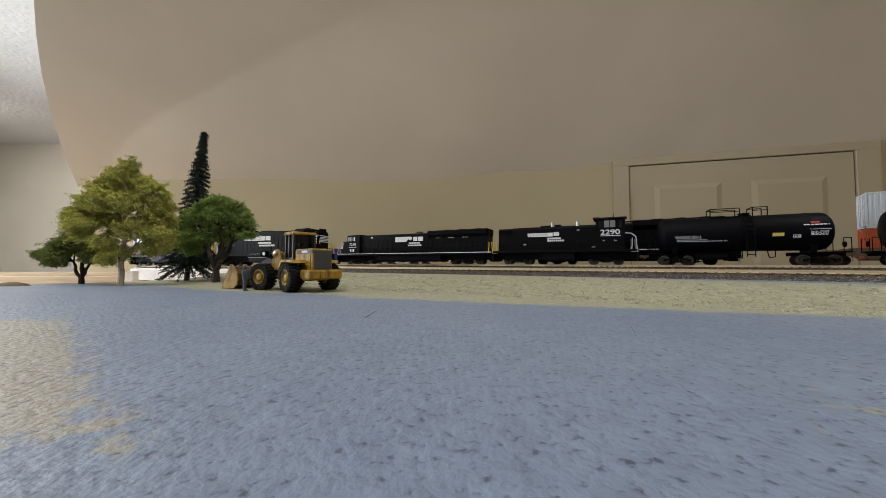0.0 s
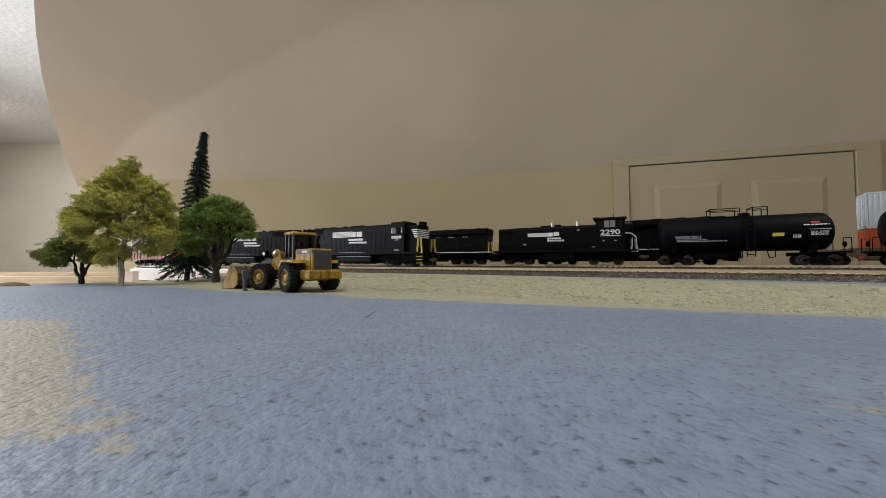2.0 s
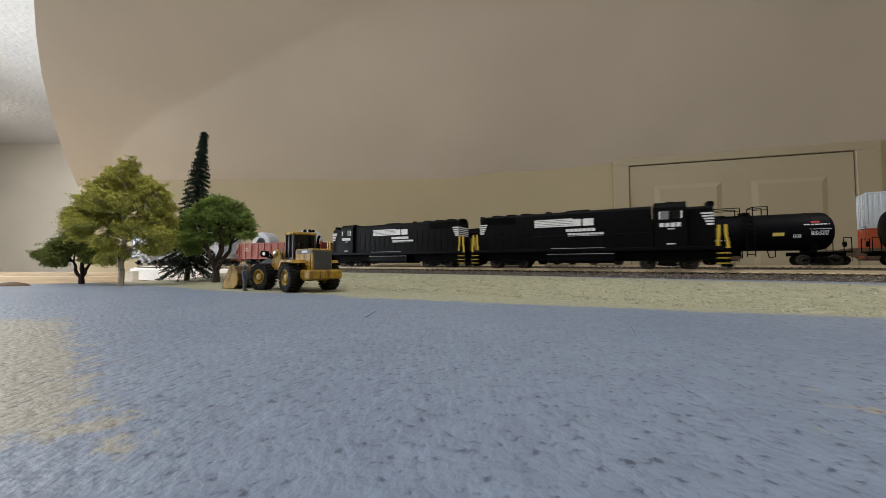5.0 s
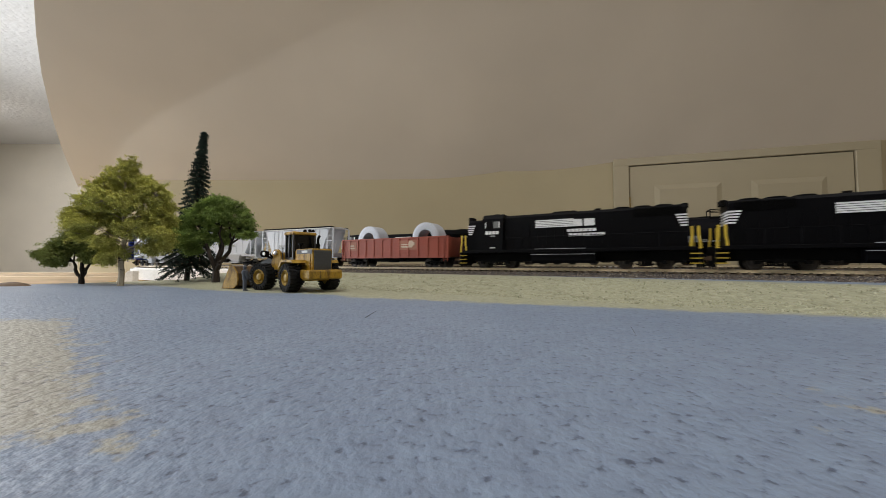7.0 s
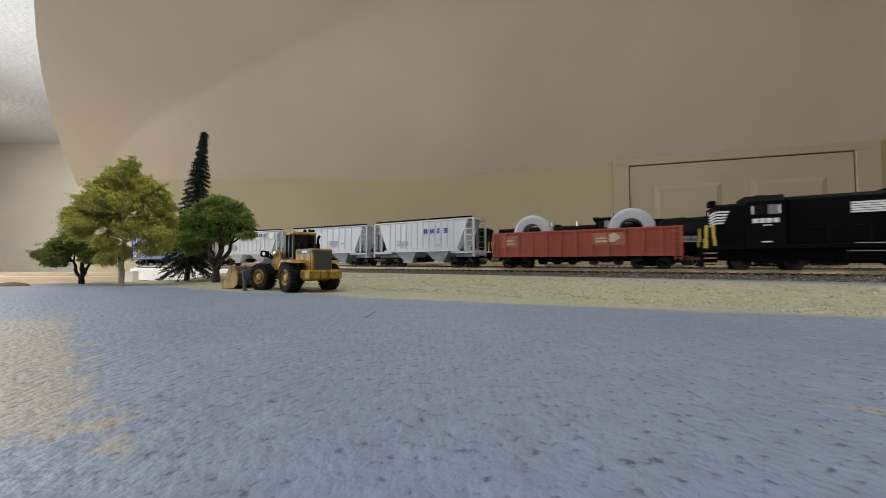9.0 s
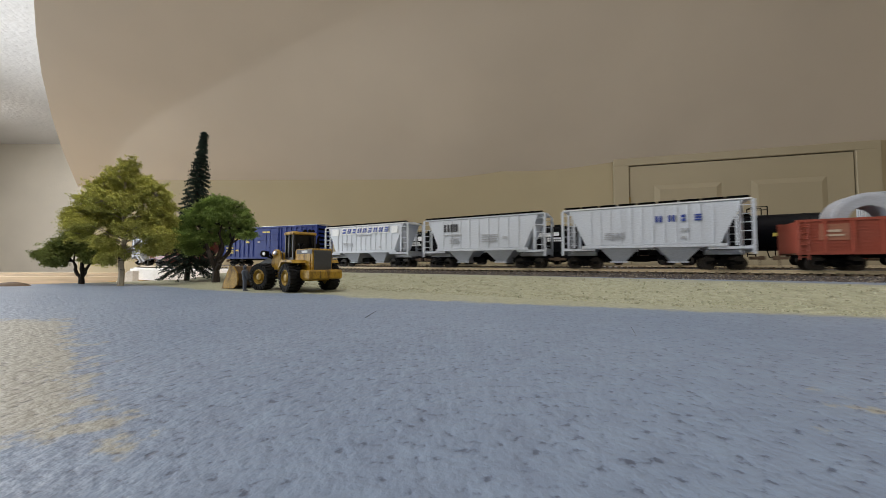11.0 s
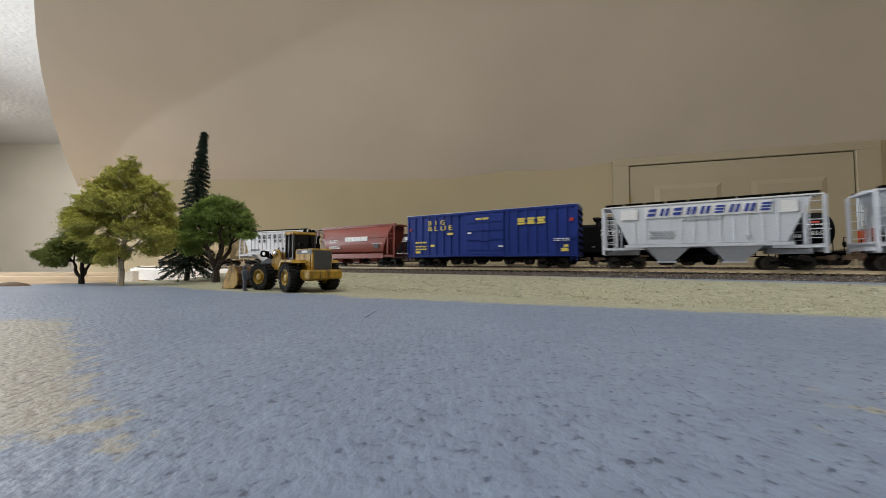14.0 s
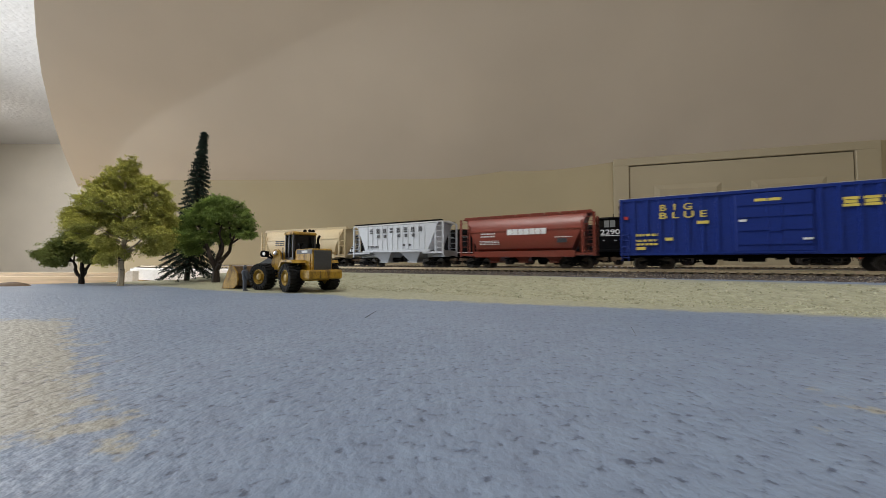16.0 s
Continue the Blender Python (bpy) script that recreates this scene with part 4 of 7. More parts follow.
# ---- gondola with steel coils ----
def gondola(L):
    root = thing("gondola_car", "faded red open gondola car with ribbed sides", "freight car", "freight cars of the train")
    W, low, top = 0.0176, 0.0125, 0.0350
    for s in (-1, 1):
        part_box("side", (-L / 2, L / 2, s * W - 0.0008, s * W + 0.0008, low, top), M_GONRED, root)
        bm = bmesh.new()
        box(bm, -L / 2, L / 2, s * (W + 0.0004) - 0.0014, s * (W + 0.0004) + 0.0014, top - 0.0004, top + 0.0012)
        box(bm, -L / 2, L / 2, s * (W + 0.0004) - 0.0010, s * (W + 0.0004) + 0.0010, low - 0.0012, low + 0.0008)
        part("side_rail", bm, M_GONRED, root)
        n = 12
        for i in range(n + 1):
            x = -L / 2 + 0.001 + (L - 0.002) * i / n
            shared("side_post", GON_POST, root, (x, s * (W + 0.0010), 0))
        bm = bmesh.new()
        for i in range(n):
            x0 = -L / 2 + 0.001 + (L - 0.002) * i / n
            if s < 0 and i in (1, 7, 8):
                rows_here = range(0, 3)
            else:
                rows_here = range(0, 9)
            for k in rows_here:
                z = low + 0.0022 + k * 0.0022
                box(bm, x0 + 0.0014, x0 + (L - 0.002) / n - 0.0014, s * (W + 0.0008) - 0.0004, s * (W + 0.0008) + 0.0004, z, z + 0.0011)
        part("pressed_ribs", bm, M_GONRED, root)
    for e in (-1, 1):
        part_box("end", (min(e * L / 2, e * (L / 2 - 0.0016)), max(e * L / 2, e * (L / 2 - 0.0016)), -W, W, low, top), M_GONRED, root)
        coupler(root, e * (L / 2 - 0.001), e)
        truck(root, e * (L / 2 - 0.023))
        ladder(root, e * (L / 2 - 0.0010), e * (L / 2 - 0.0060), -W - 0.0018, 0.0075, 0.0330, 6, M_GONRED, 0.0003)
    part_box("floor", (-L / 2 + 0.001, L / 2 - 0.001, -W + 0.001, W - 0.001, low - 0.001, low + 0.0006), M_RUST, root)
    part_box("underframe", (-L / 2 + 0.004, L / 2 - 0.004, -0.006, 0.006, 0.009, low - 0.001), M_FLATBLACK, root)
    brake_rig(root, L)
    y = -W - 0.0012
    for rect in ((0.0135, 0.0420, 0.0212, 0.0325), (-0.0725, -0.0575, 0.0212, 0.0325)):
        mark(root, "lettering_panel", M_FADED, [rect], y + 0.0002, 0.0004)
    mark(root, "emblem", M_CREAM, [(0.0175, 0.0285, 0.0238, 0.0256), (0.0175, 0.0285, 0.0268, 0.0282), (0.0285, 0.0335, 0.0238, 0.0310), (0.0335, 0.0375, 0.0265, 0.0300)], y - 0.0004, label="worn cream emblem")
    mark(root, "small_print", M_CREAM, [(-0.069, -0.062, 0.0268, 0.0285), (-0.070, -0.0605, 0.0240, 0.0252)], y - 0.0004)
    bm = bmesh.new()
    rod(bm, (0.0325, y - 0.0008, 0.0282), (0.0325, y, 0.0282), 0.0038, 16)
    part("round_emblem", bm, M_CREAM, root)
    return root


def steel_coil(r, w):
    """Wound coil lying across the car: thick ring with turned layers at its faces."""
    root = thing("steel_coil", "pale grey wound steel coil standing in the gondola", "steel coil", "coils in the gondola")
    bm = bmesh.new()
    n = 36
    prof = [(-w / 2, r * 0.52), (-w / 2 - 0.0003, r * 0.6), (-w / 2 + 0.0002, r * 0.7), (-w / 2 - 0.0002, r * 0.8), (-w / 2 + 0.0001, r * 0.92), (-w / 2 + 0.0006, r),
            (w / 2 - 0.0006, r), (w / 2, r * 0.92), (w / 2 + 0.0002, r * 0.8), (w / 2, r * 0.7), (w / 2, r * 0.52)]
    rings = [[bm.verts.new((q * math.cos(2 * math.pi * i / n), a, q * math.sin(2 * math.pi * i / n) + r)) for i in range(n)] for a, q in prof]
    for r0, r1 in zip(rings, rings[1:] + rings[:1]):
        for i in range(n):
            bm.faces.new((r0[i], r0[(i + 1) % n], r1[(i + 1) % n], r1[i]))
    part("winding", bm, M_COIL, root, smooth=True)
    bm = bmesh.new()
    for y in (-w * 0.2, w * 0.2):
        for k in (-1, 1):
            prism(bm, [(k * 0.001, -0.0040), (k * r * 0.75, -0.0040), (k * r * 0.75, r * 0.30), (k * r * 0.28, r * 0.04), (k * 0.001, 0.0002)], y - 0.0015, y + 0.0015)
    part("cradle", bm, M_PINE2, root, "small wooden cradle blocks")
    return root


# ---- engines ----
def rail_run(bm, pts, r):
    for a, b in zip(pts, pts[1:]):
        rod(bm, a, b, r, 5)


def end_steps(root, x, s, material, wy=0.0165, label="yellow edged steps and grab irons", w=0.0009):
    """Stepwell with coloured stiles and step edges at a corner of an engine."""
    for side in (-1, 1):
        bm = bmesh.new()
        for dx, lean in ((0.0004, -0.0012), (0.0070, 0.0010)):
            pts = [(0.0165, 0.0), (0.0215, 0.2), (0.0250, 0.9), (0.0335, 1.0)]
            for (z0, k0), (z1, k1) in zip(pts, pts[1:]):
                a0, a1 = x - s * dx + s * lean * k0, x - s * dx + s * lean * k1
                v = [bm.verts.new((q, side * wy + d, z)) for d in (-0.0004, 0.0004) for q, z in ((a0 - w, z0), (a0 + w, z0), (a1 + w, z1), (a1 - w, z1))]
                for f in ((0, 1, 2, 3), (7, 6, 5, 4), (0, 4, 5, 1), (1, 5, 6, 2), (2, 6, 7, 3), (3, 7, 4, 0)):
                    bm.faces.new([v[n] for n in f])
        for z in (0.0050, 0.0088, 0.0125, 0.0165) if w > 0.0006 else (0.0165,):
            box(bm, min(x + s * 0.0006, x - s * 0.0078), max(x + s * 0.0006, x - s * 0.0078), side * wy - 0.0009, side * wy + 0.0009, z - 0.4 * w, z + 0.4 * w)
        part("end_steps", bm, material, root, label)
        bm = bmesh.new()
        box(bm, min(x, x - s * 0.0072), max(x, x - s * 0.0072), side * (wy - 0.006) - 0.0004, side * (wy - 0.006) + 0.0004, 0.0045, 0.0165)
        part("step_well", bm, M_FLATBLACK, root)


def end_stripes(root, x, s, y, z, n=5, k=0.0085):
    """White slanted end stripes, longer at the top."""
    rects = []
    for i in range(n):
        a = k * (1 - 0.11 * i)
        rects.append((x, x - s * a, z - i * 0.0021, z - i * 0.0021 + 0.0012))
    mark(root, "end_stripe", M_LETTER, rects, y, 0.0002)


def emblem_side(root, x, z, w, h, y, flip=False):
    """Striped white bar with two blocks, and two bars of small lettering under it."""
    rects = [(x, x + w * 0.66, z + h * (i / 4.4), z + h * (i / 4.4 + 0.17)) for i in range(5)]
    rects += [(x + w * 0.66, x + w * 0.80, z, z + h * 0.95), (x + w * 0.83, x + w, z, z + h * 0.95)]
    mark(root, "emblem", M_LETTER, rects, y)
    mark(root, "lettering", M_LETTER, blocks(x + w * 0.55, z - h * 0.75, w * 0.48, h * 0.40, 7, 0.12) + blocks(x + w * 0.58, z - h * 1.35, w * 0.58, h * 0.40, 8, 0.12), y)


def road_switcher(label, L, s):
    """Four-axle hood engine; s: the end (1 or -1) at which the cab stands."""
    root = thing("diesel_engine", label, "locomotive", "engines of the moving train")
    e = L / 2
    # frame and walkways
    bm = bmesh.new()
    box(bm, -e + 0.002, e - 0.002, -0.0175, 0.0175, 0.0150, 0.0178)
    part("frame", bm, M_BLACK, root, bevel=0.0003)
    for k in (-1, 1):
        bm = bmesh.new()
        box(bm, k * e - 0.001, k * e + 0.001, -0.0165, 0.0165, 0.0040, 0.0178)
        prism(bm, [(k * e, 0.002), (k * (e + 0.0035), 0.0025), (k * e, 0.008)], -0.014, 0.014)
        part("pilot", bm, M_BLACK, root)
        coupler(root, k * e, k)
        end_steps(root, k * e, k, M_STEPYEL)
    # long hood with doors, rounded at the top
    x0, x1 = (-e + 0.0085, e - 0.052) if s > 0 else (-e + 0.052, e - 0.0085)
    sec = [(-0.0132, 0.0178), (-0.0132, 0.0492), (-0.0112, 0.0515), (0.0112, 0.0515), (0.0132, 0.0492), (0.0132, 0.0178)]
    bm = bmesh.new()
    prism(bm, sec, x0, x1, "x")
    part("long_hood", bm, M_BLACK, root)
    bm = bmesh.new()
    box(bm, -0.0036, 0.0036, -0.0002, 0.0002, 0.020, 0.042)
    rod(bm, (0.0024, -0.0003, 0.030), (0.0024, -0.0003, 0.033), 0.0002, 4)
    me = mesh_of("hood_door", bm, M_BLACK)
    n = int((x1 - x0) / 0.0085)
    for i in range(n):
        for side in (-1, 1):
            shared("hood_door", me, root, (x0 + 0.006 + i * (x1 - x0 - 0.008) / n, side * 0.01325, 0), 0 if side < 0 else math.pi)
    # roof detail: fans, blister, exhaust
    for i in range(3):
        bm = bmesh.new()
        xf = (x0 + 0.016 + i * 0.0165) if s > 0 else (x1 - 0.016 - i * 0.0165)
        lathe(bm, [(0, 0.0070), (0.0016, 0.0070), (0.0020, 0.0062), (0.0014, 0.0058), (0.0014, 0.0008)], "z", (xf, 0, 0.0514), 16)
        part("roof_fan", bm, M_FLATBLACK, root)
    bm = bmesh.new()
    xm = (x0 + x1) / 2 + s * 0.02
    prism(bm, [(xm - 0.013, 0.0514), (xm - 0.010, 0.0530), (xm + 0.010, 0.0530), (xm + 0.013, 0.0514)], -0.008, 0.008)
    rod(bm, (xm - s * 0.03, 0, 0.051), (xm - s * 0.03, 0, 0.0540), 0.003, 8)
    part("exhaust_housing", bm, M_FLATBLACK, root)
    bm = bmesh.new()
    for side in (-1, 1):
        xa = x0 + 0.004 if s > 0 else x1 - 0.040
        for i in range(12):
            box(bm, xa, xa + 0.036, side * 0.0133 - 0.0004, side * 0.0133 + 0.0004, 0.0432 + i * 0.0006, 0.0435 + i * 0.0006)
    part("radiator_grille", bm, M_FLATBLACK, root)
    # cab and nose
    c0, c1 = (e - 0.050, e - 0.027) if s > 0 else (-e + 0.027, -e + 0.050)
    bm = bmesh.new()
    prism(bm, [(-0.0165, 0.0178), (-0.0165, 0.0490), (-0.0120, 0.0535), (0.0120, 0.0535), (0.0165, 0.0490), (0.0165, 0.0178)], c0, c1, "x")
    cab = part("cab", bm, M_BLACK, root)
    for side in (-1, 1):
        for k in (-1, 1):
            xc = (c0 + c1) / 2 + k * 0.0042
            part_box("side_window", (xc - 0.0030, xc + 0.0030, side * 0.0166 - 0.0003, side * 0.0166 + 0.0003, 0.0395, 0.0462), M_GLASS if k * s > 0 else M_PANE, cab)
        bm = bmesh.new()
        xc = (c0 + c1) / 2
        for dx in (-0.0078, 0.0078):
            box(bm, xc + dx - 0.0005, xc + dx + 0.0005, side * 0.0167 - 0.0003, side * 0.0167 + 0.0003, 0.0398, 0.0458)
        part("window_frame", bm, M_LETTER, cab)
    n0, n1 = (c1, e - 0.0085) if s > 0 else (-e + 0.0085, c0)
    bm = bmesh.new()
    prism(bm, [(-0.0125, 0.0178), (-0.0125, 0.0470), (-0.0105, 0.0490), (0.0105, 0.0490), (0.0125, 0.0470), (0.0125, 0.0178)], n0, n1, "x")
    part("short_hood", bm, M_BLACK, root)
    for k, hx in ((s, e - 0.0085), (-s, e - 0.0085)):
        end_stripes(root, k * hx, k, -0.0136, 0.0425)
        end_stripes(root, k * hx, k, 0.0136, 0.0425)
        bm = bmesh.new()
        for i in range(5):
            box(bm, k * hx - 0.0003, k * hx + 0.0003, -0.012, 0.012, 0.0425 - i * 0.0021, 0.0437 - i * 0.0021)
        part("end_face_stripes", bm, M_LETTER, root)
        bm = bmesh.new()
        box(bm, k * hx - 0.003, k * hx + 0.0015, -0.006, 0.006, 0.0490, 0.0530)
        lathe(bm, [(0, 0.0016), (0.001, 0.0016)], "x", (k * hx + 0.0012, -0.002, 0.051), 8)
        part("headlight", bm, M_FLATBLACK, root)
    bm = bmesh.new()
    for dy in (-0.001, 0.0, 0.001):
        rod(bm, ((c0 + c1) / 2 + 0.004, dy * 2, 0.0545), ((c0 + c1) / 2 - 0.002, dy * 2, 0.0552), 0.0006, 6, 0.0003)
    rod(bm, ((c0 + c1) / 2, 0, 0.0530), ((c0 + c1) / 2, 0, 0.055), 0.0004, 5)
    part("horn", bm, M_FLATBLACK, cab)
    # handrails along the walkway
    for side in (-1, 1):
        bm = bmesh.new()
        a0, a1 = (-e + 0.009, c0 - 0.002) if s > 0 else (c1 + 0.002, e - 0.009)
        rail_run(bm, [(a0, side * 0.0172, 0.0295), (a1, side * 0.0172, 0.0295)], 0.00028)
        for i in range(9):
            x = a0 + (a1 - a0) * i / 8
            rod(bm, (x, side * 0.0172, 0.0178), (x, side * 0.0172, 0.0295), 0.00028, 5)
        part("handrail", bm, M_BLACK, root)
    # tank, air reservoirs, trucks
    # plain dark box added to close the see-through gap above the trucks
    part_box("underframe", (-e + 0.004, e - 0.004, -0.0105, 0.0105, 0.0070, 0.0152), M_FLATBLACK, root)
    bm = bmesh.new()
    prism(bm, [(-0.0145, 0.0050), (-0.0155, 0.0075), (-0.0155, 0.0140), (0.0155, 0.0140), (0.0155, 0.0075), (0.0145, 0.0050)], -0.030, 0.030, "x")
    part("fuel_tank", bm, M_BLACK, root)
    bm = bmesh.new()
    for side in (-1, 1):
        rod(bm, (-0.028, side * 0.0150, 0.0158), (0.028, side * 0.0150, 0.0158), 0.0018, 10)
    part("air_reservoir", bm, M_BLACK, root)
    mark(root, "sill_stripe", M_GREYLET, [(-0.030, 0.030, 0.0128, 0.0132), (-0.026, 0.022, 0.0179, 0.0183)], -0.0172, 0.0005)
    for k in (-1, 1):
        truck(root, k * (e - 0.040), (-0.0155, 0.0155), FRAME_B, WHEEL_L, 0.0058, 0.0128)
    # lettering
    emblem_side(root, -0.043 if s > 0 else -0.026, 0.0380, 0.056, 0.0066, -0.0138)
    y = -0.0168
    mark(cab, "number_lettering", M_LETTER, blocks((c0 + c1) / 2 - 0.0080, 0.0335, 0.016, 0.0032, 4, 0.2) + [((c0 + c1) / 2 - 0.002, (c0 + c1) / 2 + 0.003, 0.0315, 0.0322)], y)
    mark(root, "small_print", M_LETTER, [((c0 + c1) / 2 - 0.003, (c0 + c1) / 2 + 0.003, 0.0196, 0.0206)], y)
    return root


def wide_cab_engine(label, L, lettered):
    """Six-axle engine with a wide nose at its left end and flared radiators at the other."""
    root = thing("diesel_engine", label, "locomotive", "engines standing on the siding")
    e = L / 2
    part_box("frame", (-e + 0.001, e - 0.001, -0.0175, 0.0175, 0.0150, 0.0182), M_BLACK, root, bevel=0.0003)
    mark(root, "white_sill_stripe", M_LETTER, [(-e + 0.002 + i * (2 * e - 0.004) / 7, -e + 0.0012 + (i + 1) * (2 * e - 0.004) / 7, 0.0178, 0.0188) for i in range(7)], -0.0176, 0.0003)
    for k in (-1, 1):
        bm = bmesh.new()
        box(bm, k * e - 0.001, k * e + 0.001, -0.0165, 0.0165, 0.0040, 0.0178)
        part("pilot", bm, M_BLACK, root)
        coupler(root, k * e, k)
        end_steps(root, k * e, k, M_STEPYEL, w=0.0005)
    # nose and cab
    bm = bmesh.new()
    prism(bm, [(-e + 0.010, 0.0182), (-e + 0.010, 0.0370), (-e + 0.014, 0.0400), (-e + 0.0215, 0.0412), (-e + 0.0240, 0.0520), (-e + 0.052, 0.0530), (-e + 0.052, 0.0182)], -0.0165, 0.0165)
    cab = part("cab", bm, M_BLACK, root)
    for a, b in ((0.0262, 0.0300), (0.0312, 0.0352), (0.0362, 0.0405)):
        part_box("side_window", (-e + a, -e + b, -0.0169, -0.0163, 0.0420, 0.0485), M_PANE, cab)
    bm = bmesh.new()
    for a, b in ((0.0250, 0.0262), (0.0405, 0.0417), (0.0300, 0.0312)):
        box(bm, -e + a, -e + b, -0.0170, -0.0162, 0.0415, 0.0490)
    part("window_frame", bm, M_LETTER, cab)
    end_stripes(root, -e + 0.010, -1, -0.0167, 0.0368, 5, 0.0055)
    # hood
    bm = bmesh.new()
    prism(bm, [(-0.0130, 0.0182), (-0.0130, 0.0490), (-0.0115, 0.0512), (0.0115, 0.0512), (0.0130, 0.0490), (0.0130, 0.0182)], -e + 0.052, e - 0.010, "x")
    part("long_hood", bm, M_BLACK, root)
    bm = bmesh.new()
    prism(bm, [(-0.0130, 0.0425), (-0.0170, 0.0470), (-0.0170, 0.0525), (-0.0150, 0.0540), (0.0150, 0.0540), (0.0170, 0.0525), (0.0170, 0.0470), (0.0130, 0.0425)], e - 0.110, e - 0.010, "x")
    part("radiator_section", bm, M_FLATBLACK, root, "flared black radiator housing")
    bm = bmesh.new()
    box(bm, -0.0042, 0.0042, -0.0002, 0.0002, 0.021, 0.040)
    me = mesh_of("hood_door", bm, M_BLACK)
    for i in range(int((L - 0.07) / 0.0098)):
        shared("hood_door", me, root, (-e + 0.058 + i * 0.0098, -0.0131, 0))
    bm = bmesh.new()
    for i in range(3):
        lathe(bm, [(0, 0.0072), (0.0014, 0.0072), (0.0014, 0.001)], "z", (e - 0.028 - i * 0.026, 0, 0.0540), 16)
    part("roof_fan", bm, M_FLATBLACK, root)
    bm = bmesh.new()
    xh = -e + L * 0.555
    rod(bm, (xh - 0.006, 0, 0.0540), (xh + 0.006, 0, 0.0540), 0.0008, 6)
    for k in (-0.005, -0.002, 0.002, 0.005):
        rod(bm, (xh + k, 0, 0.0505), (xh + k, 0, 0.0550), 0.0005, 5)
    part("horn", bm, M_FLATBLACK, root)
    bm = bmesh.new()
    rail_run(bm, [(-e + 0.054, -0.0172, 0.0330), (-e + 0.075, -0.0172, 0.0330), (-e + 0.085, -0.0172, 0.0290), (e - 0.008, -0.0172, 0.0290)], 0.00028)
    for i in range(11):
        x = -e + 0.056 + (L - 0.066) * i / 10
        rod(bm, (x, -0.0172, 0.0182), (x, -0.0172, 0.0330 if i < 2 else 0.0290), 0.00028, 5)
    part("handrail", bm, M_BLACK, root)
    # dark filler box, added so that no background shows under the body
    part_box("underframe", (-e + 0.004, e - 0.004, -0.0105, 0.0105, 0.0070, 0.0152), M_FLATBLACK, root)
    bm = bmesh.new()
    prism(bm, [(-0.0140, 0.0042), (-0.0155, 0.0070), (-0.0155, 0.0150), (0.0155, 0.0150), (0.0155, 0.0070), (0.0140, 0.0042)], -0.062, 0.064, "x")
    part("fuel_tank", bm, M_BLACK, root)
    for k in (-1, 1):
        truck(root, k * (e - 0.045), (-0.0215, 0.0, 0.0215), FRAME_C, WHEEL_L, 0.0058, 0.0128)
    if lettered:
        x, z, h, w, y = -e + L * 0.423, 0.0375, 0.0085, 0.054, -0.0135
        bm = bmesh.new()
        prism(bm, [(x, z), (x, z + h), (x + w * 0.55, z + h), (x + w * 0.62, z + h * 0.75), (x + w * 0.58, z + h * 0.2), (x + w * 0.48, z + h * 0.55), (x + w * 0.40, z)], y - 0.0003, y + 0.0003)
        part("emblem", bm, M_LETTER, root, "white pennant emblem")
        mark(root, "emblem_blocks", M_LETTER, [(x + w * 0.66, x + w * 0.80, z + 0.001, z + h * 0.92), (x + w * 0.83, x + w, z + 0.001, z + h * 0.92)], y)
        mark(root, "lettering", M_LETTER, blocks(x + w * 0.50, z - h * 0.42, w * 0.4, h * 0.27, 7, 0.2) + blocks(x + w * 0.48, z - h * 0.85, w * 0.48, h * 0.27, 8, 0.2), y)
        words(cab, "7210", -e + 0.0365, 0.0335, 0.0062, -0.0170, M_LETTER, stretch=1.25)
        mark(cab, "small_print", M_LETTER, blocks(-e + 0.028, 0.0300, 0.018, 0.001, 5, 0.2) + [(-e + 0.030 + i * 0.0065, -e + 0.0335 + i * 0.0065, 0.0225, 0.0275) for i in range(2)], -0.0168)
        mark(root, "number_board", M_LETTER, [(-e + 0.075, -e + 0.0795, 0.0455, 0.0480)], -0.0134)
        mark(root, "dash_marks", M_LETTER, [(e - 0.098 + i * 0.024, e - 0.089 + i * 0.024, 0.0418, 0.0423) for i in range(3)], -0.0136)
    return root


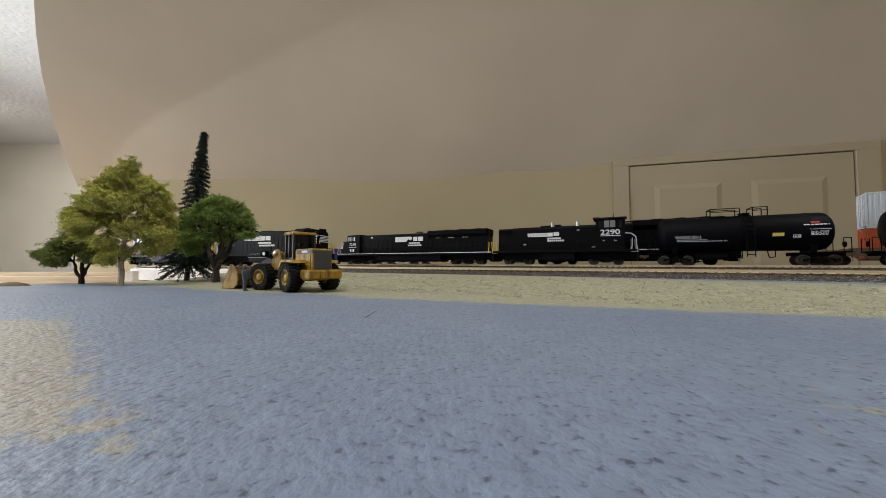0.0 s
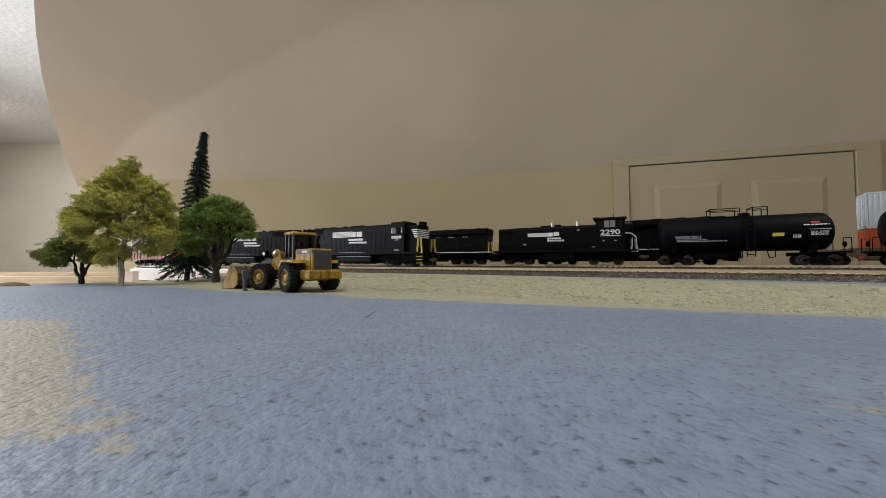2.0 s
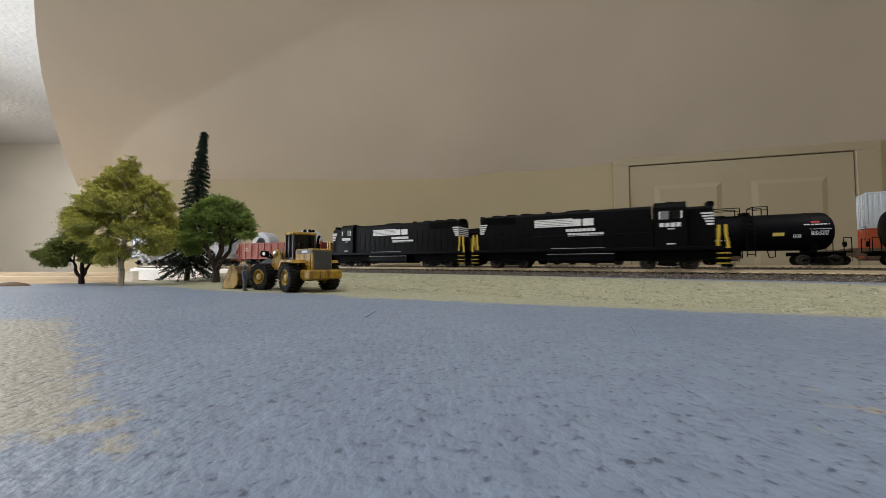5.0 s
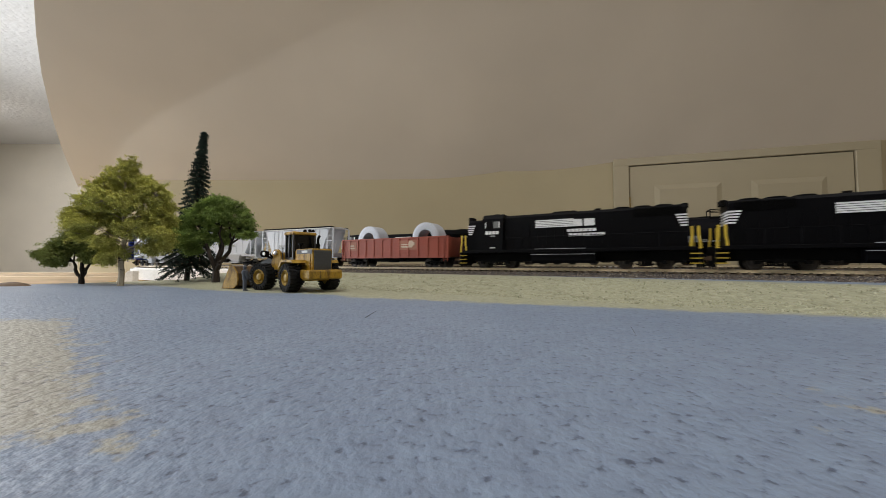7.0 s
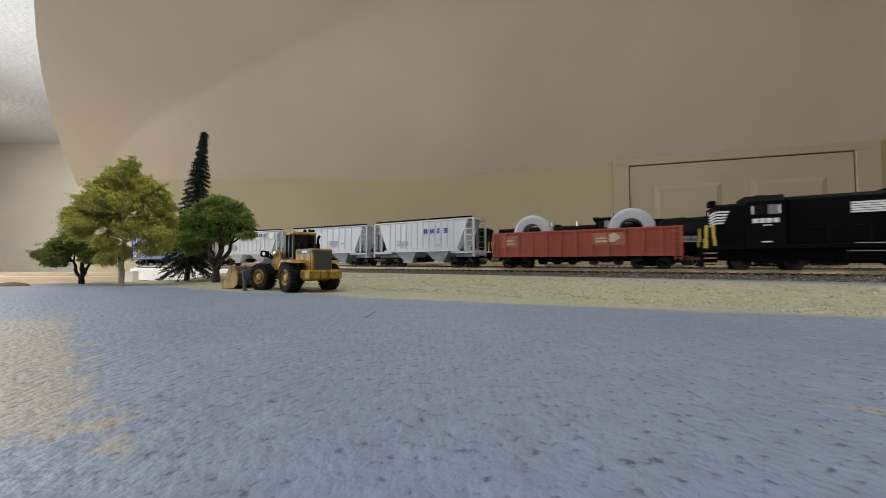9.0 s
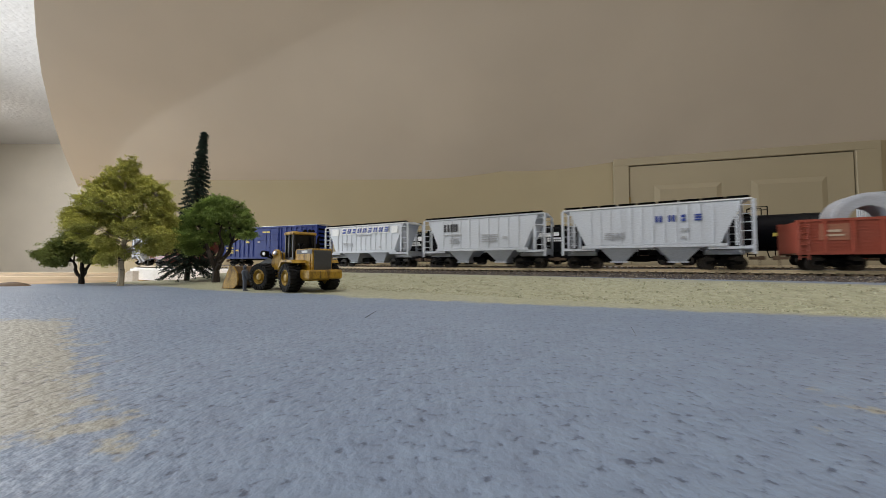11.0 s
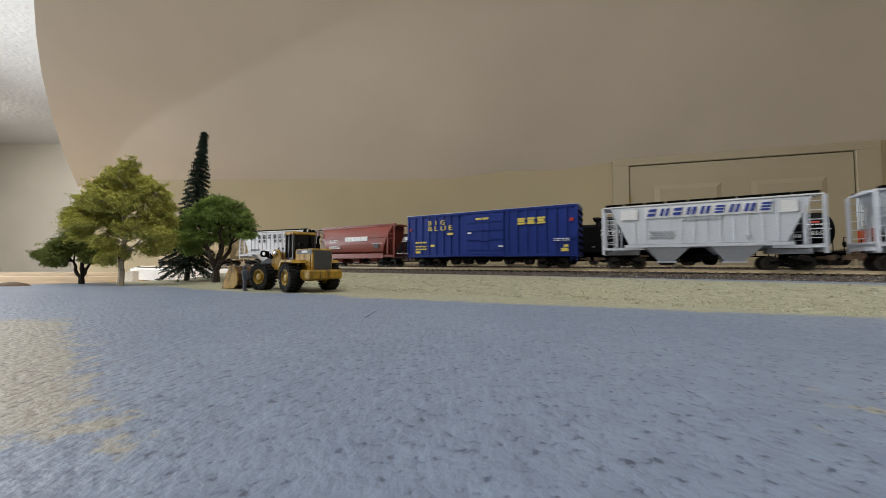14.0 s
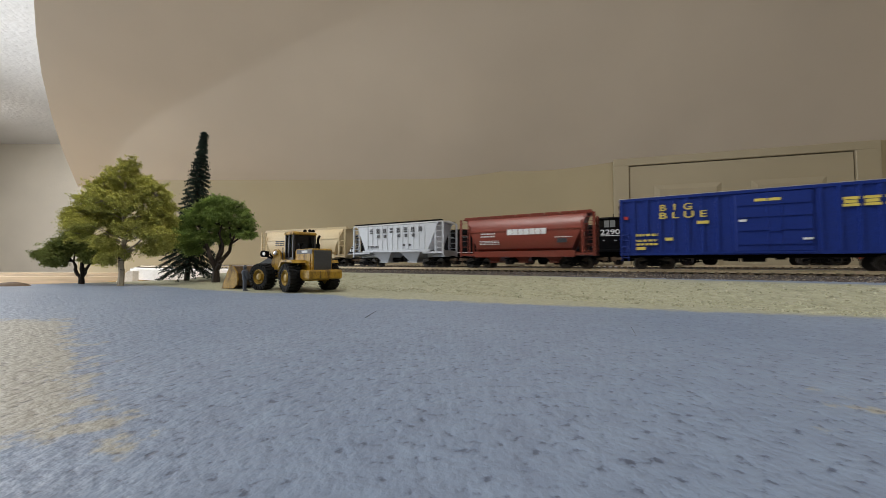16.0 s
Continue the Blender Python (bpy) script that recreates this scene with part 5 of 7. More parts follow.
def end_cab_switcher(L):
    root = thing("switcher_engine", "black end-cab switcher engine with silver exhaust stacks", "locomotive", "engines standing on the siding")
    e = L / 2
    part_box("frame", (-e + 0.001, e - 0.001, -0.0175, 0.0175, 0.0165, 0.0195), M_BLACK, root, bevel=0.0003)
    for k in (-1, 1):
        bm = bmesh.new()
        box(bm, k * e - 0.001, k * e + 0.001, -0.0165, 0.0165, 0.0045, 0.0195)
        part("pilot", bm, M_BLACK, root)
        coupler(root, k * e, k)
        end_steps(root, k * e, k, M_STEPYEL if k < 0 else M_GREYLET, label="edged steps and grab irons", w=0.0005)
    bm = bmesh.new()
    prism(bm, [(-0.0135, 0.0195), (-0.0135, 0.0490), (-0.0115, 0.0515), (0.0115, 0.0515), (0.0135, 0.0490), (0.0135, 0.0195)], -e + 0.009, e - 0.046, "x")
    part("hood", bm, M_BLACK, root)
    bm = bmesh.new()
    box(bm, -0.0046, 0.0046, -0.0002, 0.0002, 0.022, 0.040)
    me = mesh_of("hood_door", bm, M_BLACK)
    for i in range(10):
        shared("hood_door", me, root, (-e + 0.016 + i * 0.0105, -0.0136, 0))
    bm = bmesh.new()
    for i in range(14):
        box(bm, -e + 0.010, -e + 0.030, -0.0139, -0.0135, 0.0425 + i * 0.0005, 0.04275 + i * 0.0005)
    part("radiator_grille", bm, M_FLATBLACK, root)
    for f in (0.475, 0.665):
        bm = bmesh.new()
        x = -e + L * f * 0.94
        lathe(bm, [(0, 0.0026), (0.004, 0.0023), (0.0085, 0.0021), (0.0086, 0.0017), (0.006, 0.0016)], "z", (x, 0, 0.0505), 14)
        part("exhaust_stack", bm, M_SILVER, root, "silver exhaust stack", True)
    bm = bmesh.new()
    rod(bm, (-e + L * 0.36, 0, 0.0510), (-e + L * 0.36, 0, 0.0545), 0.0012, 8)
    prism(bm, [(-e + 0.025, 0.0513), (-e + 0.030, 0.0526), (-e + 0.065, 0.0526), (-e + 0.070, 0.0513)], -0.007, 0.007)
    part("bell", bm, M_FLATBLACK, root)
    # cab
    c0, c1 = e - 0.047, e - 0.014
    bm = bmesh.new()
    prism(bm, [(-0.0168, 0.0195), (-0.0168, 0.0590), (0.0168, 0.0590), (0.0168, 0.0195)], c0, c1, "x")
    cab = part("cab", bm, M_BLACK, root)
    bm = bmesh.new()
    prism(bm, [(-0.0185, 0.0588), (-0.0180, 0.0602), (0, 0.0622), (0.0180, 0.0602), (0.0185, 0.0588)], c0 - 0.003, c1 + 0.0015, "x")
    part("cab_roof", bm, M_BLACK, cab)
    for a, b, m in ((0.0035, 0.0082, M_GLASS), (0.0098, 0.0155, M_PANE), (0.0163, 0.0225, M_PANE), (0.0262, 0.0300, M_GLASS)):
        part_box("side_window", (c0 + a, c0 + b, -0.0172, -0.0165, 0.0475, 0.0562), m, cab)
    bm = bmesh.new()
    rod(bm, ((c0 + c1) / 2 + 0.004, 0, 0.061), ((c0 + c1) / 2 + 0.004, 0, 0.0665), 0.0005, 5)
    rod(bm, (c0 - 0.004, -0.006, 0.0615), (c0 + 0.004, -0.006, 0.0615), 0.0007, 6)
    lathe(bm, [(0, 0.0015), (0.0012, 0.0015)], "x", (c1 + 0.0012, -0.012, 0.0590), 8)
    part("horn", bm, M_FLATBLACK, cab)
    words(cab, "2290", c0 + 0.0165, 0.0385, 0.0088, -0.0171, M_LETTER, stretch=1.28)
    mark(cab, "underline", M_LETTER, [(c0 + 0.005, c0 + 0.0285, 0.0365, 0.0372), (c0 + 0.008, c0 + 0.010, 0.0305, 0.0312), (c0 + 0.021, c0 + 0.024, 0.0305, 0.0312)], -0.0171)
    emblem = -e + L * 0.275
    mark(root, "emblem", M_LETTER, [(emblem, emblem + 0.0285, 0.0385 + i * 0.00105, 0.0393 + i * 0.00105) for i in range(5)] +
         [(emblem + 0.0285, emblem + 0.034, 0.0385, 0.0436), (emblem + 0.0352, emblem + 0.042, 0.0390, 0.0442)], -0.0140)
    mark(root, "lettering", M_LETTER, blocks(emblem + 0.027, 0.0345, 0.018, 0.0023, 7, 0.2) + blocks(emblem + 0.027, 0.0315, 0.022, 0.0023, 8, 0.2), -0.0140)
    mark(root, "small_print", M_LETTER, [(-e + 0.045, -e + 0.049, 0.0275, 0.0282), (e - 0.070, e - 0.0665, 0.0455, 0.0462), (e - 0.052, e - 0.048, 0.0225, 0.0235)], -0.0140)
    bm = bmesh.new()
    rail_run(bm, [(-e + 0.008, -0.0172, 0.0300), (c0 - 0.001, -0.0172, 0.0300)], 0.0003)
    for i in range(8):
        x = -e + 0.010 + (L - 0.060) * i / 7
        rod(bm, (x, -0.0172, 0.0195), (x, -0.0172, 0.0300), 0.0003, 5)
    part("handrail", bm, M_BLACK, root)
    bm = bmesh.new()
    for y in (-0.0160, -0.0090):
        rail_run(bm, [(c1, y, 0.0400), (e - 0.007, y, 0.0395), (e - 0.002, y, 0.0350), (e - 0.001, y, 0.0195)], 0.00032)
    part("end_handrail", bm, M_GREYHOP, root, "white end handrail")
    # added dark box that keeps the space under the frame black
    part_box("underframe", (-e + 0.004, e - 0.004, -0.0105, 0.0105, 0.0070, 0.0167), M_FLATBLACK, root)
    bm = bmesh.new()
    prism(bm, [(-0.0140, 0.0050), (-0.0150, 0.0075), (-0.0150, 0.0165), (0.0150, 0.0165), (0.0150, 0.0075), (0.0140, 0.0050)], -0.022, 0.020, "x")
    part("fuel_tank", bm, M_BLACK, root)
    for k in (-1, 1):
        truck(root, k * (e - 0.036), (-0.0145, 0.0145), FRAME_B, WHEEL_L, 0.0058, 0.0128)
    return root


# ---- tank car ----
def tank_car(L, lettered):
    root = thing("tank_car", "satin black tank car with a top platform and white lettering" if lettered else "satin black tank car at the end of the siding",
                 "tank car", "tank cars on the siding")
    e = L / 2
    R, zc = 0.0199, 0.0354
    a = e - 0.0095
    rows = [(-a, 0.004), (-a + 0.0006, 0.0105), (-a + 0.0022, 0.0160), (-a + 0.005, 0.0190), (-a + 0.008, R), (a - 0.008, R), (a - 0.005, 0.0190), (a - 0.0022, 0.0160), (a - 0.0006, 0.0105), (a, 0.004)]
    bm = bmesh.new()
    lathe(bm, rows, "x", (0, 0, zc), 40)
    part("tank", bm, M_TANK, root, smooth=True)
    for x in (-0.33, 0.0, 0.33):
        bm = bmesh.new()
        lathe(bm, [(-0.0004, R + 0.0003), (0.0004, R + 0.0003)], "x", (x * L, 0, zc), 40)
        part("shell_band", bm, M_TANK, root)
    for s in (-1, 1):
        bm = bmesh.new()
        box(bm, min(s * e, s * (e - 0.042)), max(s * e, s * (e - 0.042)), -0.005, 0.005, 0.0095, 0.0135)
        box(bm, min(s * e, s * (e - 0.008)), max(s * e, s * (e - 0.008)), -0.0165, 0.0165, 0.0128, 0.0142)
        prism(bm, [(-0.011, 0.0130), (-0.0155, 0.0240), (0.0155, 0.0240), (0.011, 0.0130)], s * (e - 0.026) - 0.0025, s * (e - 0.026) + 0.0025, "x")
        part("end_sill", bm, M_FLATBLACK, root)
        bm = bmesh.new()
        for y in (-0.016, 0.016):
            rail_run(bm, [(s * (e - 0.006), y, 0.0142), (s * (e - 0.006), y, 0.0275), (s * (e - 0.0005), y, 0.0275), (s * (e - 0.0005), y, 0.0142)], 0.0004)
        rod(bm, (s * (e - 0.001), -0.004, 0.0215), (s * (e + 0.0005), -0.004, 0.0215), 0.0028, 10)
        part("end_railing", bm, M_FLATBLACK, root)
        coupler(root, s * e, s, 0.0105)
        truck(root, s * (e - 0.0265) + (0.0055 if s > 0 else 0.001), (-0.0118, 0.0118), FRAME_T)
    # platform, manway and ladder
    bm = bmesh.new()
    x0, x1 = -0.0245, 0.0315
    zt = zc + R
    for xa, xb in ((x0, 0.0020), (0.0130, x1 - 0.006)):
        rail_run(bm, [(xa, -0.0085, zt - 0.002), (xa, -0.0085, zt + 0.0085), (xb, -0.0085, zt + 0.0085), (xb, -0.0085, zt - 0.001)], 0.0005)
        rail_run(bm, [(xa, 0.0085, zt - 0.002), (xa, 0.0085, zt + 0.0085), (xb, 0.0085, zt + 0.0085), (xb, 0.0085, zt - 0.001)], 0.0005)
        rod(bm, (xa, -0.0085, zt + 0.0085), (xa, 0.0085, zt + 0.0085), 0.0005, 5)
        rod(bm, (xa, -0.0085, zt + 0.005), (xb, -0.0085, zt + 0.005), 0.0004, 5)
    box(bm, x0, 0.0020, -0.0085, 0.0085, zt - 0.0012, zt - 0.0004)
    part("platform", bm, M_FLATBLACK, root)
    bm = bmesh.new()
    lathe(bm, [(0, 0.0046), (0.0028, 0.0046), (0.0030, 0.0054), (0.0040, 0.0054), (0.0045, 0.003)], "z", (0.0075, 0, zt - 0.001), 16)
    part("manway", bm, M_FLATBLACK, root)
    for side in (-1, 1):
        bm = bmesh.new()
        for x in (0.0040, 0.0110):
            prev = None
            for t in np.linspace(0, 1, 8):
                an = math.radians(86 - 92 * t)
                p = (x, side * (R + 0.0012) * math.cos(an), zc + (R + 0.0012) * math.sin(an))
                if prev:
                    rod(bm, prev, p, 0.0005, 5)
                prev = p
            rod(bm, prev, (x, side * 0.0208, 0.0090), 0.0005, 5)
        for t in np.linspace(0.1, 1, 7):
            an = math.radians(86 - 92 * t)
            y, z = side * (R + 0.0012) * math.cos(an), zc + (R + 0.0012) * math.sin(an)
            rod(bm, (0.0040, y, z), (0.0110, y, z), 0.0005, 5)
        for z in (0.028, 0.0225, 0.017, 0.0115):
            rod(bm, (0.0040, side * 0.0208, z), (0.0110, side * 0.0208, z), 0.0005, 5)
        part("ladder", bm, M_FLATBLACK, root)
    bm = bmesh.new()
    prism(bm, [(-0.004, 0.0180), (0.004, 0.0180), (0.0025, 0.0075), (-0.0025, 0.0075)], -0.004, 0.004)
    rod(bm, (-0.040, -0.007, 0.0095), (-0.010, -0.007, 0.0095), 0.0036, 12)
    box(bm, -0.052, 0.001, -0.0035, 0.0035, 0.0075, 0.0165)
    for x in (0.0225,):
        rail_run(bm, [(x, -0.012, 0.018), (x + 0.002, -0.013, 0.0080), (x + 0.007, -0.012, 0.0090), (x + 0.0075, -0.011, 0.016)], 0.0005)
    part("bottom_outlet", bm, M_FLATBLACK, root)
    if lettered:
        def on_shell(ob):
            # lie against the curved side
            for v in ob.data.vertices:
                d = -(v.co.y + R) + 0.00015
                z = max(-R * 0.98, min(R * 0.98, v.co.z - zc))
                v.co.y = -math.sqrt((R + d + 0.0002) ** 2 - z * z) if (R + d + 0.0002) ** 2 > z * z else v.co.y
            return ob
        on_shell(words(root, "WAGX 3011", -0.0475, 0.0300, 0.0046, -R, M_LETTER, stretch=1.0))
        rng = random.Random(9)
        on_shell(mark(root, "small_print", M_LETTER, data_lines(rng, -0.058, 0.0282, 0.028, 1) + data_lines(rng, -0.058, 0.0266, 0.046, 1) + data_lines(rng, 0.050, 0.0410, 0.019, 1, 0.0011)
             + data_lines(rng, 0.055, 0.0342, 0.013, 4, 0.0006) + [(0.054, 0.070, 0.0366, 0.0370)], -R, 0.0002))
        on_shell(mark(root, "warning_plate", M_YELLOW, [(0.0255, 0.0345, 0.0305, 0.0340)], -R, 0.0003, label="yellow warning plate"))
        on_shell(mark(root, "red_placard", M_REDLET, [(0.0555, 0.0620, 0.0432, 0.0450)], -R, 0.0003))
        on_shell(mark(root, "data_frame", M_LETTER, [(0.0415, 0.0475, 0.0312, 0.0316), (0.0415, 0.0475, 0.0282, 0.0286), (0.0415, 0.0420, 0.0282, 0.0316), (0.0470, 0.0475, 0.0282, 0.0316),
             (0.0428, 0.0440, 0.0292, 0.0306), (0.0450, 0.0462, 0.0292, 0.0306)], -R, 0.0003))
    return root


# ---- container car ----
def well_car(L):
    root = thing("well_car", "brown container well car on the far siding", "freight car", "freight cars on the siding")
    e = L / 2
    for s in (-1, 1):
        bm = bmesh.new()
        prism(bm, [(-e + 0.03, 0.0185), (-e + 0.045, 0.0060), (e - 0.045, 0.0060), (e - 0.03, 0.0185)], s * 0.0175 - 0.0008, s * 0.0175 + 0.0008)
        part("side_beam", bm, M_RUST, root)
        bm = bmesh.new()
        box(bm, min(s * e, s * (e - 0.035)), max(s * e, s * (e - 0.035)), -0.0165, 0.0165, 0.0125, 0.0165)
        part("end_platform", bm, M_RUST, root)
        bm = bmesh.new()
        rail_run(bm, [(s * (e - 0.002), -0.015, 0.0165), (s * (e - 0.002), -0.015, 0.0290), (s * (e - 0.002), 0.015, 0.0290), (s * (e - 0.002), 0.015, 0.0165)], 0.0004)
        part("end_railing", bm, M_RUST, root)
        truck(root, s * (e - 0.018))
        coupler(root, s * e, s)
    part_box("well_floor", (-e + 0.044, e - 0.044, -0.0168, 0.0168, 0.0050, 0.0066), M_RUST, root)
    return root


def container(L, H, material, label, badge):
    root = thing("shipping_container", label, "container", "stacked containers")
    part_box("shell", (-L / 2, L / 2, -0.0138, 0.0138, 0.0003, H - 0.0003), material, root)
    bm = bmesh.new()
    for z in (0, H - 0.0014):
        for y in (-0.0138, 0.0138):
            box(bm, -L / 2 - 0.0003, L / 2 + 0.0003, y - 0.0006, y + 0.0006, z, z + 0.0014)
    for x in (-L / 2, L / 2):
        for y in (-0.0138, 0.0138):
            box(bm, x - 0.0008, x + 0.0008, y - 0.0008, y + 0.0008, 0.0001, H - 0.0001)
    part("corner_frame", bm, material, root)
    bm = bmesh.new()
    box(bm, -0.0011, 0.0011, -0.0003, 0.0003, 0.0016, H - 0.0016)
    me = mesh_of("side_corrugation", bm, material)
    n = int(L / 0.0042)
    for i in range(n):
        shared("side_corrugation", me, root, (-L / 2 + 0.003 + i * (L - 0.006) / (n - 1), -0.01395, 0))
    bm = bmesh.new()
    for y in (-0.009, -0.004, 0.004, 0.009):
        rod(bm, (-L / 2 - 0.0006, y, 0.002), (-L / 2 - 0.0006, y, H - 0.002), 0.0004, 5)
    part("locking_bar", bm, material, root)
    if badge:
        mark(root, "red_badge", M_REDLET, [(-L / 2 + 0.014, -L / 2 + 0.063, H * 0.62, H * 0.86)], -0.0145, label="red name plate")
        mark(root, "badge_bar", M_LETTER, [(-L / 2 + 0.0155, -L / 2 + 0.061, H * 0.67, H * 0.81)], -0.0148)
        bm = bmesh.new()
        for i in range(5):
            box(bm, -L / 2 - 0.0012, -L / 2 - 0.0008, -0.013, -0.006, 0.003 + i * 0.005, 0.0065 + i * 0.005)
        part("end_print", bm, M_GREYLET, root)
    return root


GON_B = bmesh.new()
box(GON_B, -0.0009, 0.0009, -0.0009, 0.0009, 0.0125, 0.0350)
GON_POST = mesh_of("side_post", GON_B, M_GONRED)


def taller(root, k):
    """Makes all above the running gear k times as high."""
    done = set()
    gear = ("truck", "side_frame", "wheelset", "coupler")
    for o in root.children_recursive:
        if o.name.split(".")[0] in gear:
            continue
        o.location.z *= k
        if o.data not in done:
            done.add(o.data)
            o.data.transform(Matrix.Diagonal((1, 1, k, 1)))
    return root


# ---- wheel loader ----
def loader_tyre():
    bm = bmesh.new()
    r, w = 0.0096, 0.0078
    lathe(bm, [(-w / 2 + 0.0034, 0.001), (-w / 2 + 0.0034, r * 0.55), (-w / 2, r * 0.57), (-w / 2, r * 0.82), (-w / 2 + 0.0010, r * 0.93), (w / 2 - 0.0010, r * 0.93), (w / 2, r * 0.82), (w / 2, r * 0.57), (w / 2 - 0.0034, r * 0.55), (w / 2 - 0.0034, 0.001)], "y", (0, 0, 0), 28)
    n = 22
    for i in range(n):
        for s in (-1, 1):
            t = 2 * math.pi * (i + (0.5 if s > 0 else 0)) / n
            v = box(bm, -0.0007, 0.0007, 0.0, s * (w / 2 + 0.0001), r * 0.90, r)
            m = Matrix.Rotation(t, 4, "Y")
            for k in v:
                k.co.x += 0.0011 * abs(k.co.y) / w
                k.co = m @ k.co
    for i in range(n):
        t = 2 * math.pi * i / n
        v = box(bm, -0.0007, 0.0007, w / 2 - 0.0002, w / 2 + 0.0004, r * 0.72, r * 0.95)
        for k in v:
            k.co = Matrix.Rotation(t, 4, "Y") @ k.co
    return mesh_of("tyre", bm, M_TYRE)


def loader_rim():
    bm = bmesh.new()
    r = 0.0096 * 0.56
    lathe(bm, [(-0.0030, 0.001), (-0.0030, r), (0.0036, r), (0.0040, r * 0.92), (0.0030, r * 0.86), (0.0022, r * 0.55), (0.0034, r * 0.45), (0.0038, r * 0.2), (0.0038, 0.0002)], "y", (0, 0, 0), 22)
    for i in range(8):
        t = 2 * math.pi * i / 8
        rod(bm, (r * 0.7 * math.cos(t), 0.0022, r * 0.7 * math.sin(t)), (r * 0.7 * math.cos(t), 0.0031, r * 0.7 * math.sin(t)), 0.0004, 5)
    return mesh_of("rim", bm, M_RIM, True)


def wheel_loader():
    """Articulated loader: rear frame with cab and engine, front frame turned to its left with arms and bucket."""
    root = thing("wheel_loader", "weathered yellow articulated wheel loader parked beside the trees", "wheel loader")
    tyre, rim = loader_tyre(), loader_rim()

    def wheel(parent, x, y):
        w = shared("wheel", tyre, parent, (x, y, 0.0096), 0 if y > 0 else math.pi)
        shared("rim", rim, w, (0, 0.0002, 0))["label"] = "dusty yellow wheel rim"

    rear = part_box("rear_frame", (-0.012, 0.019, -0.0075, 0.0075, 0.0075, 0.0135), M_LOADER, root)
    wheel(root, 0.0, 0.0140)
    wheel(root, 0.0, -0.0140)
    rod_b = bmesh.new()
    rod(rod_b, (0, -0.012, 0.0096), (0, 0.012, 0.0096), 0.0018, 8)
    part("axle", rod_b, M_FLATBLACK, rear)
    # engine cover
    bm = bmesh.new()
    prism(bm, [(-0.0165, 0.0140), (-0.0165, 0.0285), (-0.0155, 0.0292), (0.0075, 0.0292), (0.0095, 0.0280), (0.0095, 0.0140)], -0.0070, 0.0070)
    hood = part("engine_cover", bm, M_LOADER, root, bevel=0.0004)
    for s in (-1, 1):
        bm = bmesh.new()
        for z0, z1 in ((0.0205, 0.0252), (0.0172, 0.0197), (0.0146, 0.0164)):
            box(bm, -0.0140, -0.0030, s * 0.0071 - 0.0003, s * 0.0071 + 0.0003, z0, z1)
        part("side_panel", bm, M_LOADER, hood)
        part_box("name_band", (-0.0158, 0.0060, s * 0.0072 - 0.0002, s * 0.0072 + 0.0002, 0.0258, 0.0286), M_GRILL, hood, "dark band with plain bar lettering")
        mark(hood, "lettering", M_LETTER, blocks(-0.0100, 0.0264, 0.0085, 0.0015, 5, 0.2), s * 0.0075, 0.0001)
    bm = bmesh.new()
    box(bm, -0.0172, -0.0163, -0.0060, 0.0060, 0.0150, 0.0280)
    part("radiator_grille", bm, M_GRILL, hood, "grey rear grille")
    bm = bmesh.new()
    for i in range(12):
        box(bm, -0.0174, -0.0171, -0.0055, 0.0055, 0.0156 + i * 0.001, 0.0160 + i * 0.001)
    part("grille_slats", bm, M_GRILL, hood)
    # counterweight
    bm = bmesh.new()
    prism(bm, [(-0.0215, 0.0090), (-0.0220, 0.0098), (-0.0220, 0.0142), (-0.0212, 0.0150), (-0.0090, 0.0150), (-0.0080, 0.0100), (-0.0130, 0.0082)], -0.0118, 0.0118)
    part("counterweight", bm, M_LOADER, root, bevel=0.0005)
    # fenders and steps
    for s in (-1, 1):
        bm = bmesh.new()
        prism(bm, [(-0.0085, 0.0195), (-0.0070, 0.0215), (0.0085, 0.0218), (0.0125, 0.0185), (0.0130, 0.0160), (0.0115, 0.0162), (0.0080, 0.0202), (-0.0068, 0.0200)], min(s * 0.0068, s * 0.0170), max(s * 0.0068, s * 0.0170))
        part("fender", bm, M_LOADER, root)
        bm = bmesh.new()
        rail_run(bm, [(0.0105, s * 0.0150, 0.0215), (0.0105, s * 0.0150, 0.0300), (0.0125, s * 0.0145, 0.0300)], 0.0003)
        for z in (0.0085, 0.0125):
            box(bm, 0.0125, 0.0175, min(s * 0.010, s * 0.0155), max(s * 0.010, s * 0.0155), z, z + 0.0006)
        rod(bm, (0.0126, s * 0.0152, 0.0085), (0.0126, s * 0.0152, 0.0165), 0.0003, 5)
        part("access_step", bm, M_CABGREY, root)
    # cab
    cab = part_box("cab", (0.0095, 0.0225, -0.0082, 0.0082, 0.0150, 0.0235), M_CABGREY, root, "dark grey cab", 0.0003)
    bm = bmesh.new()
    for x in (0.0100, 0.0165, 0.0220):
        for y in (-0.0078, 0.0078):
            box(bm, x - 0.0007, x + 0.0007, y - 0.0006, y + 0.0006, 0.0230, 0.0400)
    part("cab_posts", bm, M_CABGREY, cab)
    for s in (-1, 1):
        for a, b in ((0.0108, 0.0157), (0.0173, 0.0212)):
            part_box("cab_window", (a, b, s * 0.0076 - 0.0002, s * 0.0076 + 0.0002, 0.0238, 0.0396), M_GLASS, cab)
    for x in (0.0098, 0.0222):
        part_box("cab_window", (x - 0.0002, x + 0.0002, -0.0071, 0.0071, 0.0238, 0.0396), M_GLASS, cab)
    bm = bmesh.new()
    prism(bm, [(0.0086, 0.0398), (0.0086, 0.0410), (0.0096, 0.0420), (0.0228, 0.0420), (0.0238, 0.0410), (0.0238, 0.0398)], -0.0088, 0.0088)
    part("cab_roof", bm, M_LOADER, cab, bevel=0.0004)
    bm = bmesh.new()
